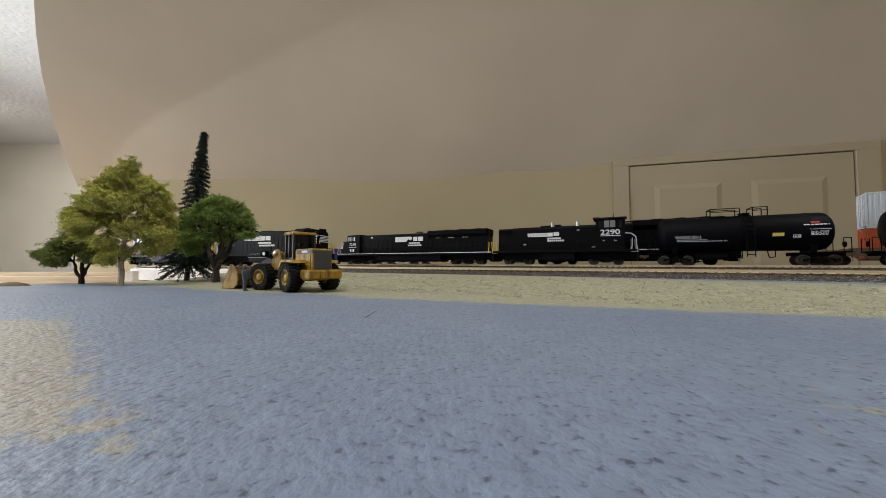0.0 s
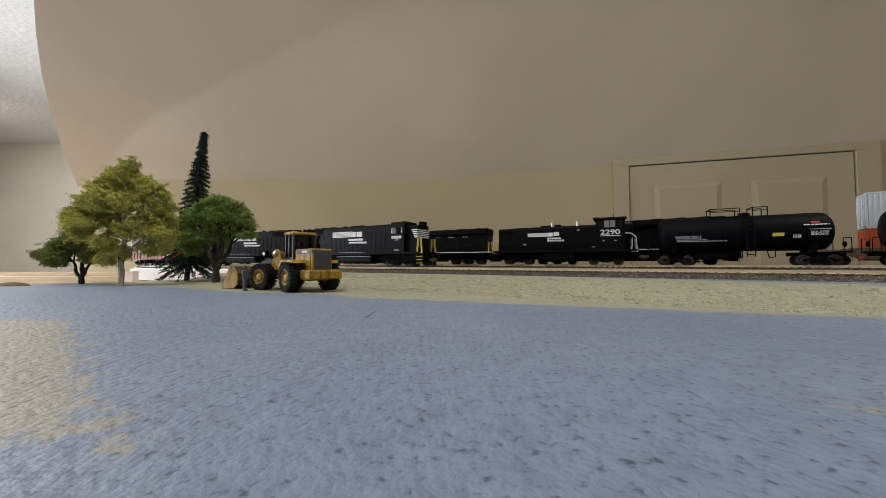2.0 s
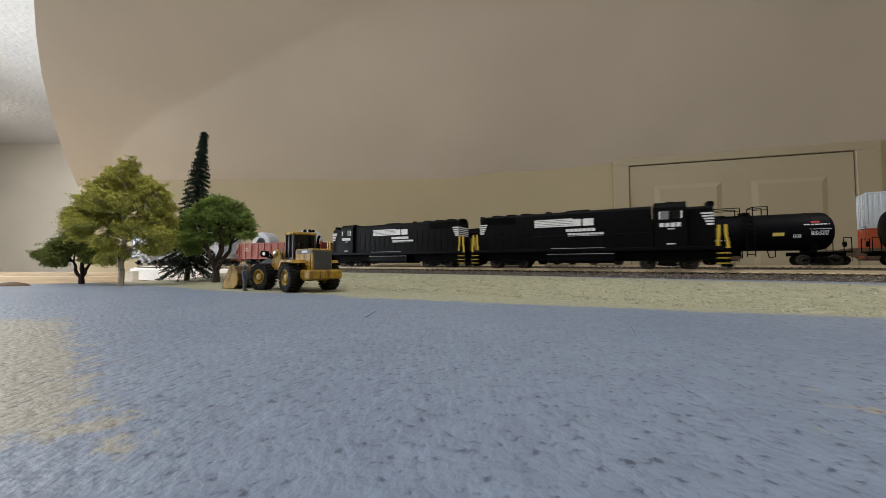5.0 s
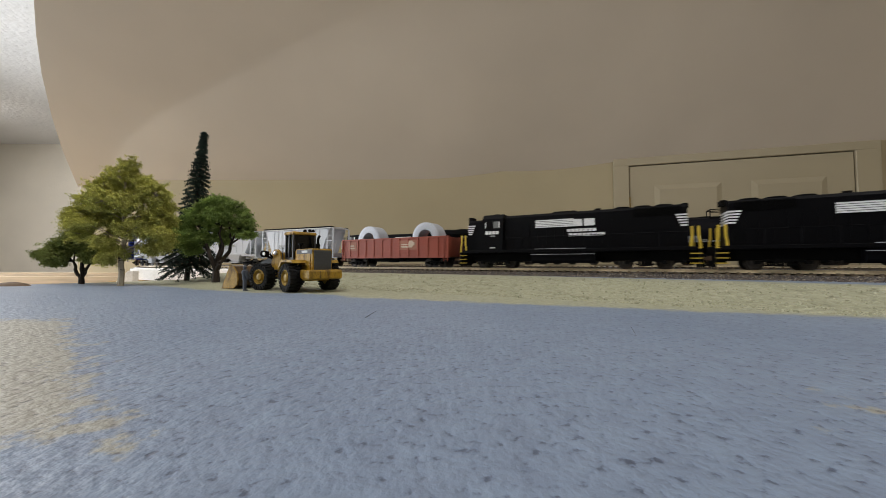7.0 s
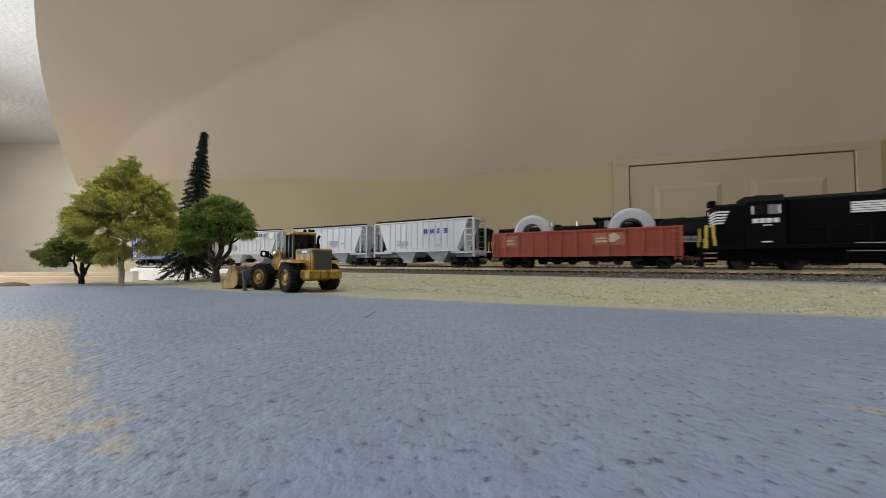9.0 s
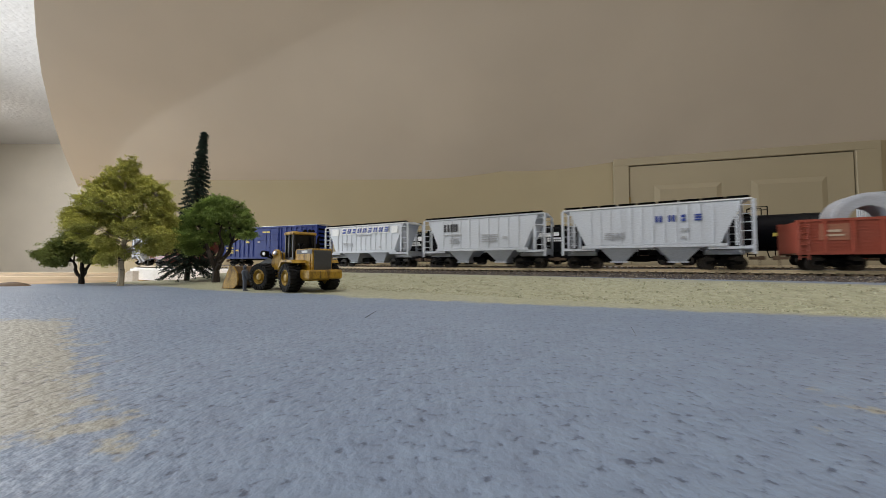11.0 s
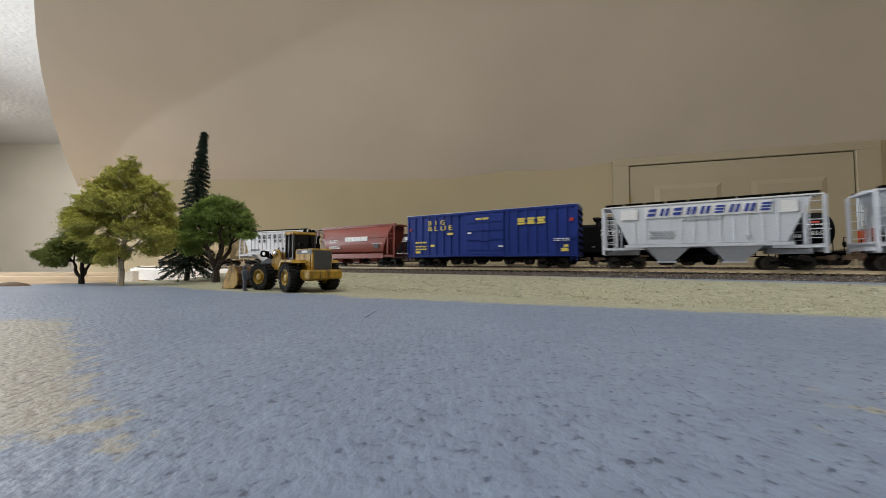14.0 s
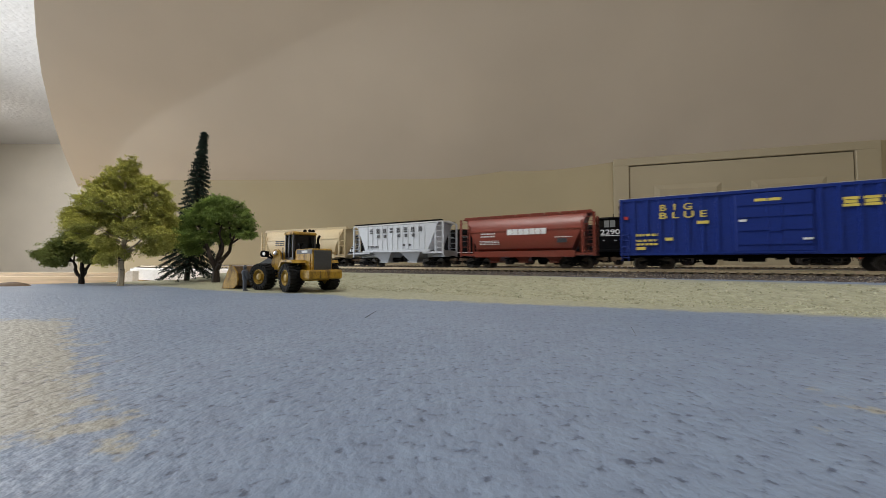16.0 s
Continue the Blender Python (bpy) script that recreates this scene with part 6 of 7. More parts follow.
    for x, y in ((0.010, -0.004), (0.0135, -0.002), (0.011, -0.007)):
        lathe(bm, [(0, 0.0013), (0.0012, 0.0012), (0.0018, 0.0005)], "z", (x, y, 0.0424), 8)
    part("roof_lamp", bm, M_FLATBLACK, cab)
    bm = bmesh.new()
    rail_run(bm, [(0.0035, -0.0070, 0.0288), (0.0035, -0.0070, 0.0368), (0.0018, -0.0074, 0.0392)], 0.0009)
    rod(bm, (0.0035, -0.0070, 0.0290), (0.0035, -0.0070, 0.0335), 0.0015, 10)
    part("exhaust_pipe", bm, M_FLATBLACK, root)
    bm = bmesh.new()
    rod(bm, (0.0030, 0.0060, 0.0290), (0.0030, 0.0060, 0.0325), 0.0007, 6)
    lathe(bm, [(0, 0.0018), (0.0010, 0.0018)], "z", (0.0030, 0.0060, 0.0322), 10)
    part("air_intake", bm, M_FLATBLACK, root)
    # front frame
    fm = Matrix.Translation((0.019, 0, 0)) @ pose(0, 0, 0, 0, 0, 20)
    bm = bmesh.new()
    prism(bm, [(-0.002, 0.0075), (-0.002, 0.0150), (0.008, 0.0270), (0.0135, 0.0275), (0.016, 0.0150), (0.025, 0.0110), (0.025, 0.0075)], -0.0060, 0.0060)
    front = part("front_frame", bm, M_LOADER, root, bevel=0.0004)
    front.matrix_basis = fm
    bm = bmesh.new()
    for s in (-1, 1):
        lathe(bm, [(s * 0.0060, 0.0018), (s * 0.0078, 0.0018)], "y", (0.0105, 0, 0.0262), 12)
    part("pivot_pin", bm, M_SILVER, front)
    wheel(front, 0.019, 0.0140)
    wheel(front, 0.019, -0.0140)
    for s in (-1, 1):
        bm = bmesh.new()
        prism(bm, [(0.008, 0.0268), (0.0115, 0.0275), (0.030, 0.0190), (0.046, 0.0085), (0.0455, 0.0060), (0.041, 0.0062), (0.0265, 0.0150), (0.0085, 0.0238)], s * 0.0078 - 0.0009, s * 0.0078 + 0.0009)
        part("lift_arm", bm, M_CABGREY, front, "dark grey lift arm")
        bm = bmesh.new()
        prism(bm, [(0.0030, 0.0150), (0.0062, 0.0272), (0.0085, 0.0293), (0.0120, 0.0293), (0.0138, 0.0272), (0.0150, 0.0150)], s * 0.0104 - 0.0007, s * 0.0104 + 0.0007)
        plate = part("tower_plate", bm, M_LOADER, front, bevel=0.0002)
        bm = bmesh.new()
        lathe(bm, [(s * 0.0009, 0.0017), (s * 0.0016, 0.0015), (s * 0.0018, 0.0006)], "y", (0.0102, s * 0.0104, 0.0268), 12)
        part("pin_cap", bm, M_SILVER, plate, "worn steel pin cap")
        bm = bmesh.new()
        rod(bm, (0.014, s * 0.0058, 0.0130), (0.031, s * 0.0058, 0.0155), 0.0011, 8)
        rod(bm, (0.013, s * 0.0095, 0.0215), (0.0135, s * 0.0135, 0.0262), 0.0006, 6)
        part("ram", bm, M_FLATBLACK, front)
        bm = bmesh.new()
        lathe(bm, [(-0.0014, 0.0018), (0.0008, 0.0026), (0.0016, 0.0026)], "x", (0.022, s * 0.0105, 0.0262), 14)
        box(bm, 0.0195, 0.0212, s * 0.0105 - 0.0018, s * 0.0105 + 0.0018, 0.0238, 0.0282)
        rod(bm, (0.020, s * 0.0105, 0.0245), (0.014, s * 0.0065, 0.0215), 0.0008, 6)
        lamp = part("work_lamp", bm, M_FLATBLACK, front)
        bm = bmesh.new()
        lathe(bm, [(0.0, 0.0013), (0.0004, 0.0012)], "y", (0.0205, s * 0.0105 + s * 0.0018, 0.0262), 12)
        part("lens", bm, M_SILVER, lamp)
    bm = bmesh.new()
    prism(bm, [(0.020, 0.0180), (0.024, 0.0235), (0.027, 0.0235), (0.038, 0.0130), (0.037, 0.0110), (0.025, 0.0190)], -0.0018, 0.0018)
    part("tilt_link", bm, M_CABGREY, front)
    # bucket: curved shell with side plates and a cutting edge
    bm = bmesh.new()
    prof = [(0.0610, 0.0002), (0.0480, 0.0008), (0.0450, 0.0030), (0.0440, 0.0070), (0.0450, 0.0120), (0.0490, 0.0165), (0.0525, 0.0172)]
    inner = [(0.0525, 0.0163), (0.0497, 0.0156), (0.0462, 0.0115), (0.0452, 0.0070), (0.0460, 0.0038), (0.0485, 0.0018), (0.0610, 0.0008)]
    prism(bm, prof + inner, -0.0145, 0.0145)
    bucket = part("bucket", bm, M_BUCKET, front, "loading bucket, its brown shell darkened to stand for shade")
    for s in (-1, 1):
        bm = bmesh.new()
        prism(bm, [(0.0612, 0.0), (0.0480, 0.0004), (0.0446, 0.0030), (0.0436, 0.0070), (0.0446, 0.0124), (0.0488, 0.0170), (0.0527, 0.0176)], s * 0.0148 - 0.0005, s * 0.0148 + 0.0005)
        part("side_plate", bm, M_LOADER, bucket)
    bm = bmesh.new()
    for i in range(7):
        y = -0.0129 + i * 0.0043
        prism(bm, [(0.060, 0.0001), (0.0640, 0.0003), (0.060, 0.0016)], y - 0.0007, y + 0.0007)
    part("bucket_teeth", bm, M_CABGREY, bucket)
    root.matrix_world = pose(-0.0933, 0.2393, 0.0, 0, 0, 138)
    return root


def figurine():
    """Small standing figure, kept plain: one closed shape."""
    bm = bmesh.new()
    for s in (-1, 1):
        rod(bm, (0, s * 0.0011, 0.0004), (0, s * 0.0009, 0.0082), 0.0009, 8, 0.0012)
        rod(bm, (0, s * 0.0022, 0.0138), (0.0012, s * 0.0026, 0.0088), 0.0007, 8, 0.0006)
        box(bm, -0.0008, 0.0020, s * 0.0012 - 0.0009, s * 0.0012 + 0.0009, 0, 0.0009)
    lathe(bm, [(0.0078, 0.0017), (0.010, 0.0016), (0.0132, 0.0022), (0.0146, 0.0015), (0.0150, 0.0007), (0.0156, 0.0010), (0.0166, 0.0012), (0.0176, 0.0009), (0.0180, 0.0003)], "z", (0, 0, 0), 12)
    ob = part("figurine", bm, M_FIGURE, smooth=True)
    ob.matrix_world = pose(-0.1385, 0.2375, 0.0, 0, 0, 40)
    return tagged(ob, "small dull blue figure standing beside the loader", "figurine")


# ---- trees ----
def quads_mesh(name, centres, sizes, material, rng):
    """Many small bent leaf patches in one mesh."""
    n = len(centres)
    a = rng.normal(size=(n, 3))
    a /= np.linalg.norm(a, axis=1)[:, None]
    b = np.cross(a, rng.normal(size=(n, 3)))
    b /= np.linalg.norm(b, axis=1)[:, None]
    c = np.cross(a, b)
    s = sizes[:, None]
    v = np.stack([centres - a * s, centres + b * s * 0.55 + c * s * 0.25, centres + a * s, centres - b * s * 0.55 + c * s * 0.25], 1).reshape(-1, 3)
    f = np.arange(n * 4).reshape(n, 4)
    tri = np.concatenate([f[:, [0, 1, 2]], f[:, [0, 2, 3]]])
    me = bpy.data.meshes.new(name)
    me.from_pydata(v.tolist(), [], tri.tolist())
    me.materials.append(material)
    return me


def limb(bm, a, b, r0, r1, rng, n=4, wob=0.045):
    """A crooked tapered limb."""
    a, b = Vector(a), Vector(b)
    prev, pr = a, r0
    for i in range(1, n + 1):
        t = i / n
        p = a.lerp(b, t) + Vector((rng.normal(), rng.normal(), rng.normal())) * (b - a).length * wob * (1 if i < n else 0)
        r = r0 + (r1 - r0) * t
        rod(bm, prev, p, pr, 6, r)
        prev, pr = p, r


def broad_tree(label, at, trunk_h, trunk_r, bark, leaf, blobs, leaves, size, seed, forks=0, birch=False):
    """Tapered trunk, limbs to each clump, and a ragged crown of small leaf patches. blobs: (x, y, z, rx, ry, rz)."""
    rng = np.random.default_rng(seed)
    root = thing("tree", label, "tree", "trees on the board")
    bm = bmesh.new()
    if forks:
        base = Vector((0, 0, trunk_h * 0.35))
        rod(bm, (0, 0, -0.0004), base, trunk_r * 1.25, 8, trunk_r)
        starts = []
        for i in range(forks):
            t = 2 * math.pi * i / forks + 0.4
            tip = Vector((math.cos(t) * trunk_h * 0.42, math.sin(t) * trunk_h * 0.2, trunk_h * 1.2))
            limb(bm, base, tip, trunk_r * 0.8, trunk_r * 0.45, rng)
            starts.append(tip)
    else:
        limb(bm, (0, 0, -0.0004), (0.0005, 0, trunk_h), trunk_r * 1.1, trunk_r * 0.8, rng, 5, 0.008)
        starts = [Vector((0.0005, 0, trunk_h * 0.95))]
        top = max(b[2] for b in blobs)
        limb(bm, (0.0005, 0, trunk_h * 0.98), (0.0015, 0, top), trunk_r * 0.8, trunk_r * 0.2, rng, 6, 0.012)
    for x, y, z, *_ in blobs:
        if forks:
            s = min(starts, key=lambda q: (q - Vector((x, y, z))).length)
        else:
            s = Vector((0.001, 0, max(trunk_h * 0.9, z - 0.4 * math.hypot(x, y) - 0.005)))
        limb(bm, s, (x, y, z), trunk_r * 0.35, trunk_r * 0.12, rng, 3)
    part("trunk", bm, bark, root, smooth=True)
    if birch:
        for z in rng.uniform(0.003, trunk_h * 0.95, 9):
            band = bmesh.new()
            a0 = rng.uniform(0, 6.28)
            for k in range(6):
                t = a0 + k * 0.35
                rr = trunk_r * 1.02
                rod(band, (rr * math.cos(t), rr * math.sin(t), z), (rr * math.cos(t + 0.35), rr * math.sin(t + 0.35), z + rng.normal() * 0.0002), 0.00035, 4)
            part("bark_band", band, M_BARK, root, "dark bark band")
    vol = np.array([b[3] * b[4] * b[5] for b in blobs]) ** (2 / 3)
    cents, twigs = [], bmesh.new()
    heart = np.array([0.0, 0.0, np.mean([b[2] for b in blobs]) * 0.85])
    for (x, y, z, rx, ry, rz), share in zip(blobs, vol / vol.sum()):
        subs = max(34, int(95 * (rx / 0.014)))
        d = rng.normal(size=(subs, 3))
        d /= np.linalg.norm(d, axis=1)[:, None]
        sub = np.array([x, y, z]) + d * np.array([rx, ry, rz]) * rng.uniform(0.45, 1.0, size=(subs, 1))
        k = int(leaves * share / subs) + 1
        for c in sub:
            # a spray: leaves strewn along a few short shoots that point outwards and a little down
            out = c - heart
            out = out / (np.linalg.norm(out) + 1e-9)
            shoots = np.repeat(out[None] * 0.9 + rng.normal(size=(5, 3)) * np.array([0.6, 0.6, 0.35]), k // 5 + 1, 0)[:k]
            u = rng.uniform(0.0, 1.0, size=(k, 1))
            reach = 0.0040 * (rx / 0.014) ** 0.5 * rng.uniform(0.6, 1.3)
            cents.append(c + shoots * u * reach - np.array([0, 0, 0.0012]) * u * u + rng.normal(size=(k, 3)) * 0.0006)
        for c in sub[::3]:
            rod(twigs, (x, y, z), c, 0.0003, 4, 0.00015)
    cents = np.concatenate(cents)
    ob = new("crown", quads_mesh("crown", cents, rng.uniform(0.55, 1.25, len(cents)) * size, leaf, rng))
    ob.parent = root
    ob["kind"] = "stuff"
    part("twigs", twigs, bark, root)
    root.location = at
    return root


def pine_tree(at, height, seed):
    rng = np.random.default_rng(seed)
    root = thing("pine_tree", "tall narrow dark green conifer among the trees", "tree", "trees on the board")
    bm = bmesh.new()
    limb(bm, (0, 0, -0.0004), (0.0146, 0, height * 0.97), 0.0024, 0.0005, rng, 8, 0.003)
    part("trunk", bm, M_BARK, root, smooth=True)
    cents, boughs = [], bmesh.new()
    z = 0.020
    while z < height:
        f = z / height
        r = 0.029 * (1 - f) ** 1.05 + 0.0017 + (0.003 if f < 0.45 else 0)
        n = int(11 + 11 * (1 - f))
        t0 = rng.uniform(0, 6.28)
        for i in range(n):
            t = t0 + 2 * math.pi * i / n + rng.normal() * 0.12
            L = r * rng.uniform(0.78, 1.08)
            tip = np.array([0.0150 * f + math.cos(t) * L, math.sin(t) * L, z - L * (0.62 if f < 0.3 else 0.38) + rng.normal() * 0.0008])
            root_p = np.array([0.0150 * f, 0, z + 0.001])
            rod(boughs, root_p, tip, 0.0004, 4, 0.0002)
            k = int(34 + L * 2600)
            u = rng.uniform(0.12, 1.0, size=(k, 1)) ** 0.8
            side = rng.normal(size=(k, 3)) * np.array([0.0010, 0.0010, 0.00045])
            cents.append(root_p + (tip - root_p) * u + side * (0.5 + 0.7 * u) - np.array([0, 0, 0.0009]) * u * u)
        z += 0.0056 * (1.2 - 0.55 * f)
    cents = np.concatenate(cents)
    ob = new("needles", quads_mesh("needles", cents, rng.uniform(0.7, 1.4, len(cents)) * 0.00082, M_NEEDLE, rng))
    ob.parent = root
    ob["kind"] = "stuff"
    part("boughs", boughs, M_BARK, root)
    root.location = at
    return root


def build_trees():
    rng = np.random.default_rng(5)
    # low spreading tree
    blobs = [(-0.028, 0, 0.026, 0.009, 0.010, 0.005), (-0.018, 0.002, 0.033, 0.011, 0.011, 0.006), (-0.004, -0.002, 0.037, 0.011, 0.012, 0.007), (0.008, 0.003, 0.034, 0.010, 0.012, 0.007),
             (0.012, -0.003, 0.025, 0.008, 0.010, 0.007), (-0.012, -0.006, 0.026, 0.011, 0.008, 0.006), (-0.005, 0.008, 0.030, 0.012, 0.009, 0.007), (-0.020, 0, 0.020, 0.007, 0.009, 0.004), (-0.002, 0, 0.041, 0.006, 0.006, 0.004)]
    blobs = [(b[0] * 1.15, b[1], b[2] * 1.04, b[3] * 1.12, b[4], b[5]) for b in blobs]
    broad_tree("low spreading tree with dark green foliage and forked trunk", (-0.3325, 0.3126, 0.0), 0.017, 0.0019, M_BARK, M_LEAFD, blobs, 55000, 0.00070, 11, forks=4)
    # tall olive tree
    blobs = [(0.004, 0, 0.103, 0.007, 0.007, 0.008), (-0.002, 0, 0.093, 0.012, 0.011, 0.008), (0.014, 0.004, 0.086, 0.011, 0.010, 0.008), (-0.016, 0, 0.084, 0.012, 0.011, 0.008),
             (0.027, 0, 0.078, 0.011, 0.011, 0.010), (-0.028, 0.003, 0.072, 0.013, 0.011, 0.009), (-0.040, 0, 0.061, 0.011, 0.010, 0.008), (-0.010, -0.008, 0.071, 0.014, 0.010, 0.010), (0.010, -0.008, 0.068, 0.013, 0.010, 0.010),
             (0.028, 0.003, 0.062, 0.011, 0.011, 0.010), (-0.028, -0.004, 0.053, 0.015, 0.010, 0.008), (-0.034, 0, 0.044, 0.010, 0.010, 0.006), (-0.008, 0.006, 0.053, 0.015, 0.011, 0.009), (0.013, -0.004, 0.049, 0.013, 0.010, 0.009),
             (0.029, 0, 0.046, 0.012, 0.010, 0.009), (-0.012, -0.004, 0.038, 0.010, 0.009, 0.007), (0.022, 0.004, 0.034, 0.013, 0.009, 0.006), (-0.004, 0, 0.030, 0.011, 0.009, 0.006), (-0.011, -0.002, 0.024, 0.008, 0.007, 0.005), (0.031, 0.004, 0.038, 0.009, 0.009, 0.006), (0.029, 0.005, 0.068, 0.009, 0.009, 0.008), (0.030, 0.006, 0.054, 0.009, 0.009, 0.008), (0.018, 0.008, 0.058, 0.013, 0.010, 0.010), (0.002, 0.008, 0.080, 0.014, 0.010, 0.009), (-0.020, 0.008, 0.063, 0.013, 0.010, 0.009)]
    broad_tree("tall olive-green tree with pale banded trunk", (-0.2750, 0.2900, 0.0), 0.030, 0.0021, M_BIRCH, M_LEAFY, blobs, 190000, 0.00066, 12, birch=True)
    # green tree beside the loader, darker on one side
    blobs = [(0.006, 0, 0.080, 0.012, 0.012, 0.006), (-0.006, 0.003, 0.074, 0.012, 0.012, 0.007), (0.020, 0, 0.073, 0.012, 0.012, 0.008), (0.032, 0, 0.062, 0.010, 0.011, 0.009), (0.012, -0.008, 0.066, 0.013, 0.009, 0.009),
             (-0.016, 0, 0.066, 0.012, 0.011, 0.008), (0.002, 0.004, 0.058, 0.013, 0.011, 0.009), (0.024, 0.003, 0.054, 0.012, 0.010, 0.009), (-0.027, 0, 0.058, 0.010, 0.011, 0.009), (0.034, 0, 0.050, 0.008, 0.010, 0.007),
             (-0.022, -0.004, 0.047, 0.012, 0.010, 0.008), (-0.008, 0, 0.045, 0.011, 0.010, 0.007), (-0.032, 0.002, 0.042, 0.010, 0.009, 0.007), (0.008, 0.006, 0.046, 0.011, 0.009, 0.006), (-0.020, 0.003, 0.034, 0.010, 0.009, 0.005)]
    blobs = [(b[0] - 0.005, *b[1:]) for b in blobs]
    broad_tree("rounded bright green tree with a dark forked trunk", (-0.2266, 0.3390, 0.0), 0.032, 0.0030, M_BARK, M_LEAFG, blobs, 120000, 0.00070, 13, forks=5)
    pine_tree((-0.2800, 0.3710, 0.0), 0.165, 14)


# ---- clutter beyond the board ----
def build_beyond():
    def beam(name, x0, x1, y0, y1, z0, z1, mat, label, cat, turn=0.0):
        bm = bmesh.new()
        box(bm, -(x1 - x0) / 2, (x1 - x0) / 2, -(y1 - y0) / 2, (y1 - y0) / 2, 0, z1 - z0)
        ob = part(name, bm, mat, bevel=0.001)
        ob.matrix_world = pose((x0 + x1) / 2, (y0 + y1) / 2, z0, 0, 0, turn)
        return tagged(ob, label, cat)
    beam("pine_board", -2.3, -0.80, 1.20, 1.24, -0.075, -0.030, M_PINE, "long pale pine board of the bench framing", "board")
    beam("pine_board", -2.3, -0.92, 1.26, 1.30, -0.075, -0.018, M_PINE, "pale pine board behind the front rail of the bench", "board")
    def bench(name, outline, z0, z1, feet, label, mat):
        root = thing(name, label, "table")
        bm = bmesh.new()
        prism(bm, outline, z0, z1, "z")
        part("tabletop", bm, mat, root)
        for x, y in feet:
            part_box("leg", (x - 0.03, x + 0.03, y - 0.03, y + 0.03, FLOOR_Z, z0), M_PINE, root)
    bench("workbench", [(-2.35, 1.15), (-0.80, 1.15), (-0.80, 1.60), (-2.35, 1.60)], -0.093, -0.075, ((-2.28, 1.22), (-0.87, 1.22), (-2.28, 1.53), (-0.87, 1.53)),
          "plain plywood workbench carrying the pine boards", M_PINE2)
    bench("layout_table", [(-0.5, -0.3), (1.15, -0.3), (1.15, 0.35), (0.60, 1.05), (-0.10, 1.42), (-0.60, 1.35), (-0.76, 1.10), (-0.76, 0.75), (-0.60, 0.5), (-0.5, 0.2)], -0.058, -0.040,
          ((-0.42, -0.22), (1.05, -0.22), (1.05, 0.30), (-0.45, 1.25)), "pine table carrying the model railway", M_PINE)
    for x, y in ((0.95, 0.1), (0.55, 0.75), (0.0, 1.2), (-0.5, 1.2), (0.1, 0.75)):
        beam("riser", x - 0.04, x + 0.04, y - 0.02, y + 0.02, -0.040, -0.012, M_PINE2, "short pine riser under the track board", "wood block")
    beam("wood_block", -0.590, -0.545, 0.60, 0.63, -0.040, -0.012, M_PINE2, "short offcut of yellow pine on the bench", "wood block", 8)
    beam("wood_block", -0.470, -0.405, 0.62, 0.65, -0.040, -0.012, M_PINE, "short offcut of pale pine under the track board", "wood block", -20)
    beam("wood_block", -0.400, -0.300, 0.56, 0.59, -0.040, -0.012, M_PINE2, "pine strip carrying the edge of the track board", "wood block", -24)
    bm = bmesh.new()
    prism(bm, [(-0.022, 0), (0.012, 0), (0.012, 0.046), (0.004, 0.046), (-0.022, 0.022)], -0.006, 0.006)
    ob = part("foam_offcut", bm, M_FOAM, bevel=0.0004)
    ob.matrix_world = pose(-0.532, 0.575, -0.040)
    tagged(ob, "bluish white foam offcut with a sloping top", "foam offcut")
    bm = bmesh.new()
    rng = np.random.default_rng(3)
    rings = []
    for i, (r, z) in enumerate(((0.016, -0.0006), (0.0125, 0.0013), (0.007, 0.0026), (0.002, 0.0031))):
        rings.append([bm.verts.new((r * math.cos(t) * 1.0, r * math.sin(t) * 0.5, z + rng.normal() * 0.0002 * (i > 0))) for t in (2 * math.pi * k / 16 for k in range(16))])
    for r0, r1 in zip(rings, rings[1:]):
        for k in range(16):
            bm.faces.new((r0[k], r0[(k + 1) % 16], r1[(k + 1) % 16], r1[k]))
    bm.faces.new(rings[-1])
    bm.faces.new(rings[0][::-1])
    ob = part("dirt_mound", bm, M_RUST, smooth=True)
    ob.location = (-0.368, 0.290, 0)
    tagged(ob, "low brown mound of dirt on the painted ground", "dirt mound")


# ---- unseen window, added to carry the side light ----
def build_window():
    root = tagged(new("window_1"), "unseen white framed window added as source of the side light", "window", kind="structure")
    bm = bmesh.new()
    for dims in ((-3.40, -3.30, -0.15, -0.11, -0.08, 0.92), (-3.40, -3.30, 1.21, 1.25, -0.08, 0.92), (-3.40, -3.30, -0.11, 1.21, -0.08, -0.04), (-3.40, -3.30, -0.11, 1.21, 0.88, 0.92)):
        box(bm, *dims)
    part("window_frame", bm, M_WHITE, root)


# ---- put the place together ----
build_ground()
build_crumbs()
build_bench()
build_room()
build_access_door()
build_window()
TIE = tie_mesh()
MAIN = [main_at(s) for s in np.linspace(0.02, 3.4, 170)]
build_track("main_track", MAIN, RAIL, "model railway track on brown stone ballast", (-0.45, 0.7), 24000)
for nm, off, x0, x1 in (("siding_track", 0.018, -0.30, 0.62), ("far_siding_track", 0.068, -0.20, 0.62)):
    pts = [side_at(x0 + (x1 - x0) * i / 24, off) for i in range(25)]
    build_track(nm, pts, RAIL2, "model railway siding behind the main track", (-0.30, 0.62), 1500)

wheel_loader()
figurine()
build_trees()
build_beyond()

# standing cars


def stand(car, x0, x1, off):
    x, y, h = side_at((x0 + x1) / 2, off)
    car.matrix_world = pose(x, y, RAIL2, 0, 0, h)


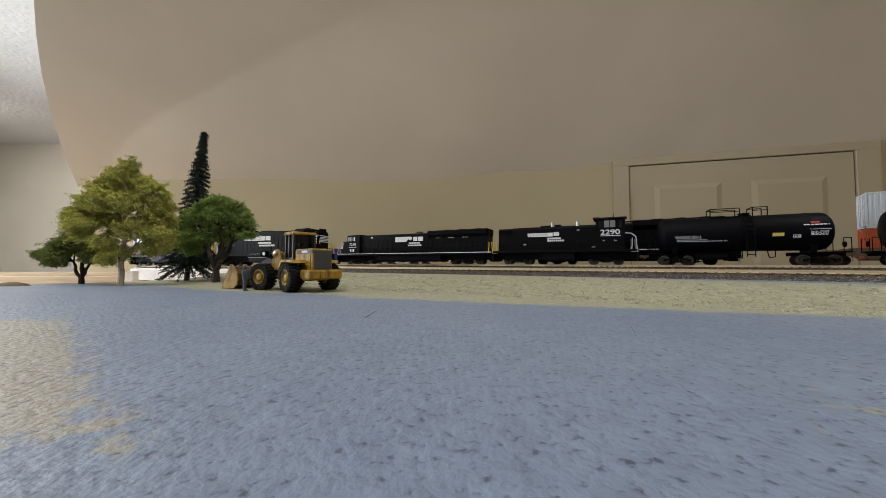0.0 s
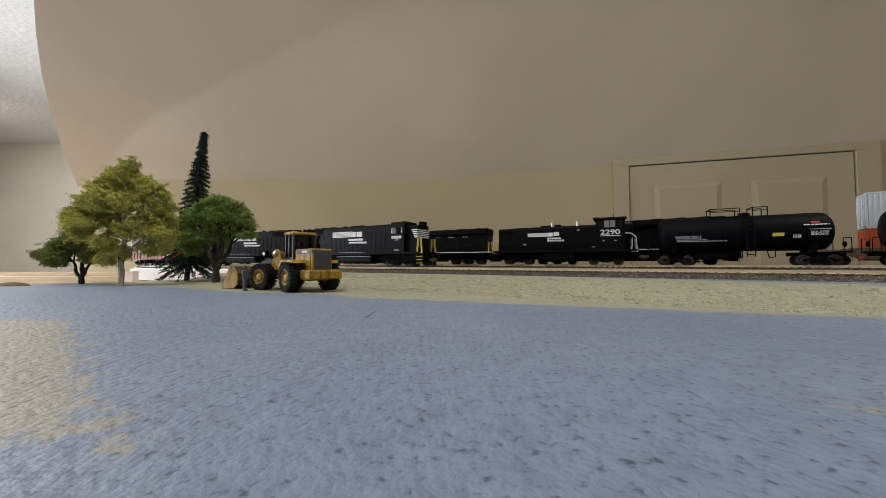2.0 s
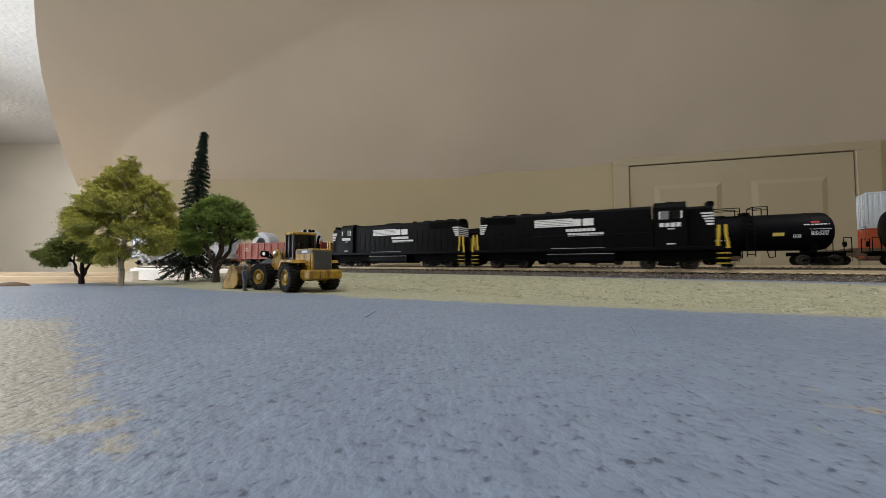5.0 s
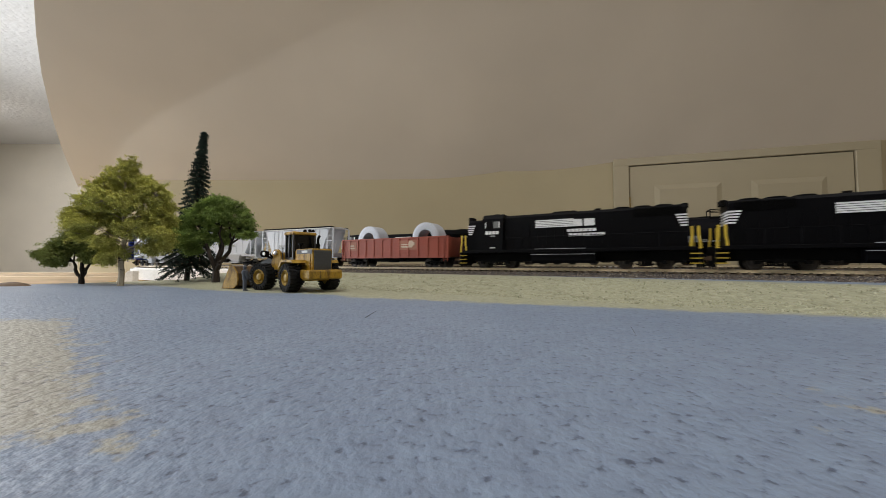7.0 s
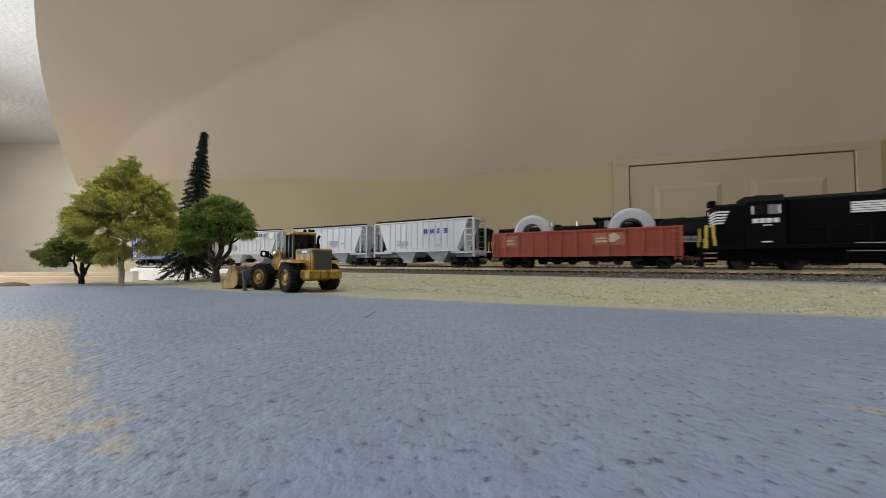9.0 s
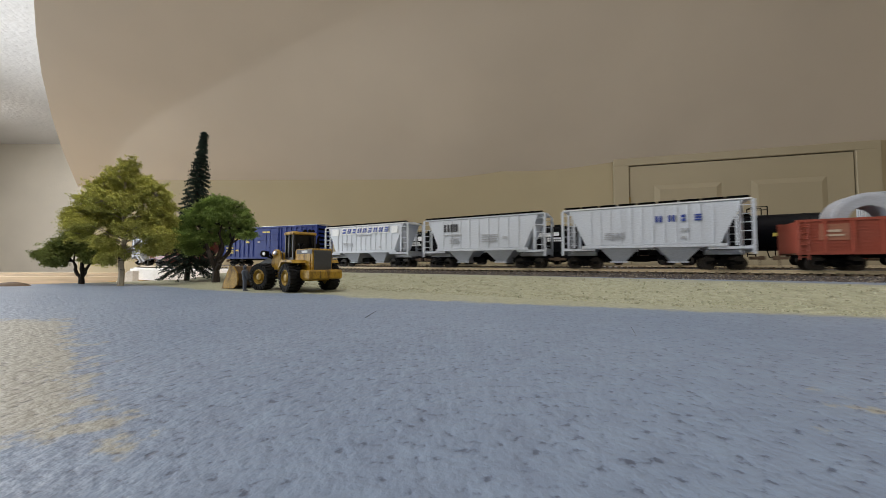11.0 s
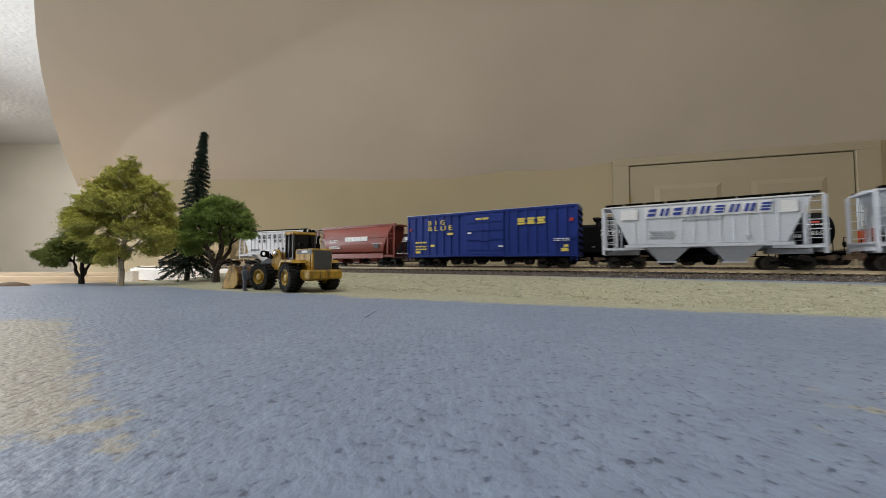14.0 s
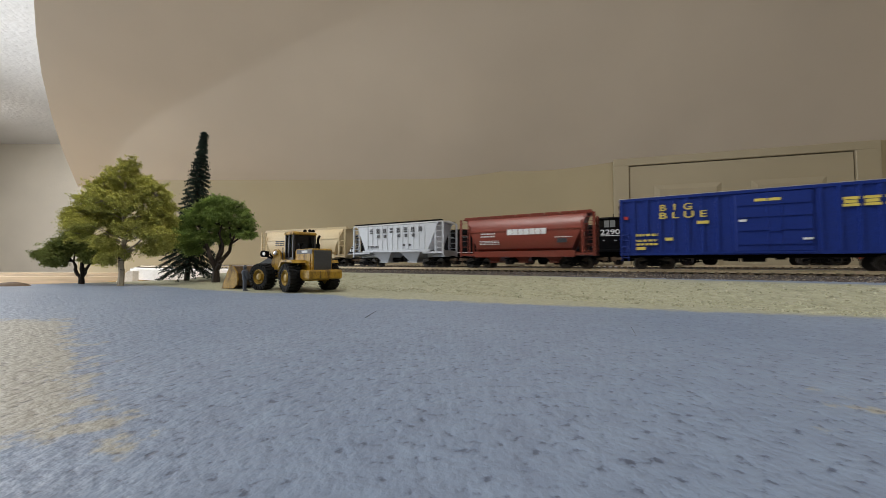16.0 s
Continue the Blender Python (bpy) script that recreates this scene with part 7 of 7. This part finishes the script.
stand(wide_cab_engine("black six-axle engine with white sill stripe on the siding", 0.3020, True), -0.1975, 0.0727, 0.018)
stand(end_cab_switcher(0.1860), 0.0720, 0.2380, 0.018)
stand(tank_car(0.1710, True), 0.2490, 0.4020, 0.018)
stand(tank_car(0.1710, False), 0.4150, 0.5680, 0.018)
stand(taller(wide_cab_engine("black engine on the far siding with a white sill stripe", 0.2560, False), 1.12), 0.105, 0.334, 0.068)
WELL = well_car(0.2300)
stand(WELL, 0.3835, 0.5895, 0.068)
LOW = container(0.140, 0.0330, M_REDBOX, "red-orange corrugated container in the well car", False)
HIGH = container(0.140, 0.0390, M_GREYBOX, "pale grey corrugated container stacked on another", True)
for box_ob, z in ((LOW, 0.0066), (HIGH, 0.0398)):
    x, y, h = side_at(0.4865, 0.068)
    box_ob.matrix_world = pose(x, y, RAIL2 + z, 0, 0, h)

# the train
TRAIN = [
    (road_switcher("black leading four-axle engine with white stripes and yellow steps", 0.2244, 1), 1.1391),
    (road_switcher("black second four-axle engine running cab last with yellow steps", 0.2211, -1), 1.3716),
    (gondola(0.1690), 1.5812),
    (hopper("pale grey covered hopper with blue letter blocks", 0.1470, 0.0535, M_GREYHOP, "ribbed", letters_dme, 21), 1.7600),
    (hopper("pale grey covered hopper with large dark letter blocks", 0.1480, 0.0530, M_GREYHOP, "smooth", letters_nw, 22), 1.9202),
    (hopper("pale grey covered hopper with blue name along the top", 0.1500, 0.0530, M_GREYHOP, "ribbed", letters_cal, 23), 2.0890),
    (box_car(0.1990, 0.0585), 2.2832),
    (hopper("oxide red round-sided covered hopper with white lettering", 0.1440, 0.0530, M_OXIDE, "round", letters_con, 24), 2.4740),
    (hopper("pale grey ribbed covered hopper with spaced dark letters", 0.1450, 0.0515, M_GREYHOP, "ribbed", letters_sou, 25), 2.6375),
    (hopper("cream round-sided covered hopper with framed ends", 0.1720, 0.0520, M_TANCAR, "round", letters_tan, 26), 2.8130),
]
NAME = []
for i in range(9):
    x = -0.0378 + 0.0093 * i
    NAME += open_block(x, x + 0.0058, 0.0414, 0.0470, (0, 1, 0, 1, 1, 2, 1, 1, 2)[i])
slant(mark(TRAIN[5][0], "lettering", M_BLUELET, NAME, -0.0190, 0.0002), 0.0414, 0.3)
COILS = [(steel_coil(0.0192, 0.020), 1.5345), (steel_coil(0.0190, 0.020), 1.6255)]
for (car, _), tall in zip(TRAIN, (1.09, 1.09, 1.03, 1.105, 1.11, 1.11, 1.095, 1.08, 1.12, 1.11)):
    taller(car, tall)


# ---- what moves ----
WAY = [0, .046, .092, .138, .184, .23, .276, .323, .3725, .4235, .4755, .5285, .5825, .637, .692, .747, .802,
       0.857, 0.9151, 0.9732, 1.0323, 1.0924, 1.153, 1.2141, 1.2752, 1.3363, 1.3974, 1.4585, 1.5196, 1.5797, 1.6388, 1.6969, 1.7545]


def motions():
    for car, place in TRAIN + COILS:
        lift = 0.0175 if (car, place) in COILS else 0.0
        rows = []
        for i, way in enumerate(WAY):
            x, y, h = main_at(place - way)
            rows.append((0.5 * i, pose(x, y, RAIL + lift, 0, 0, h)))
        walk(car, rows)


motions()
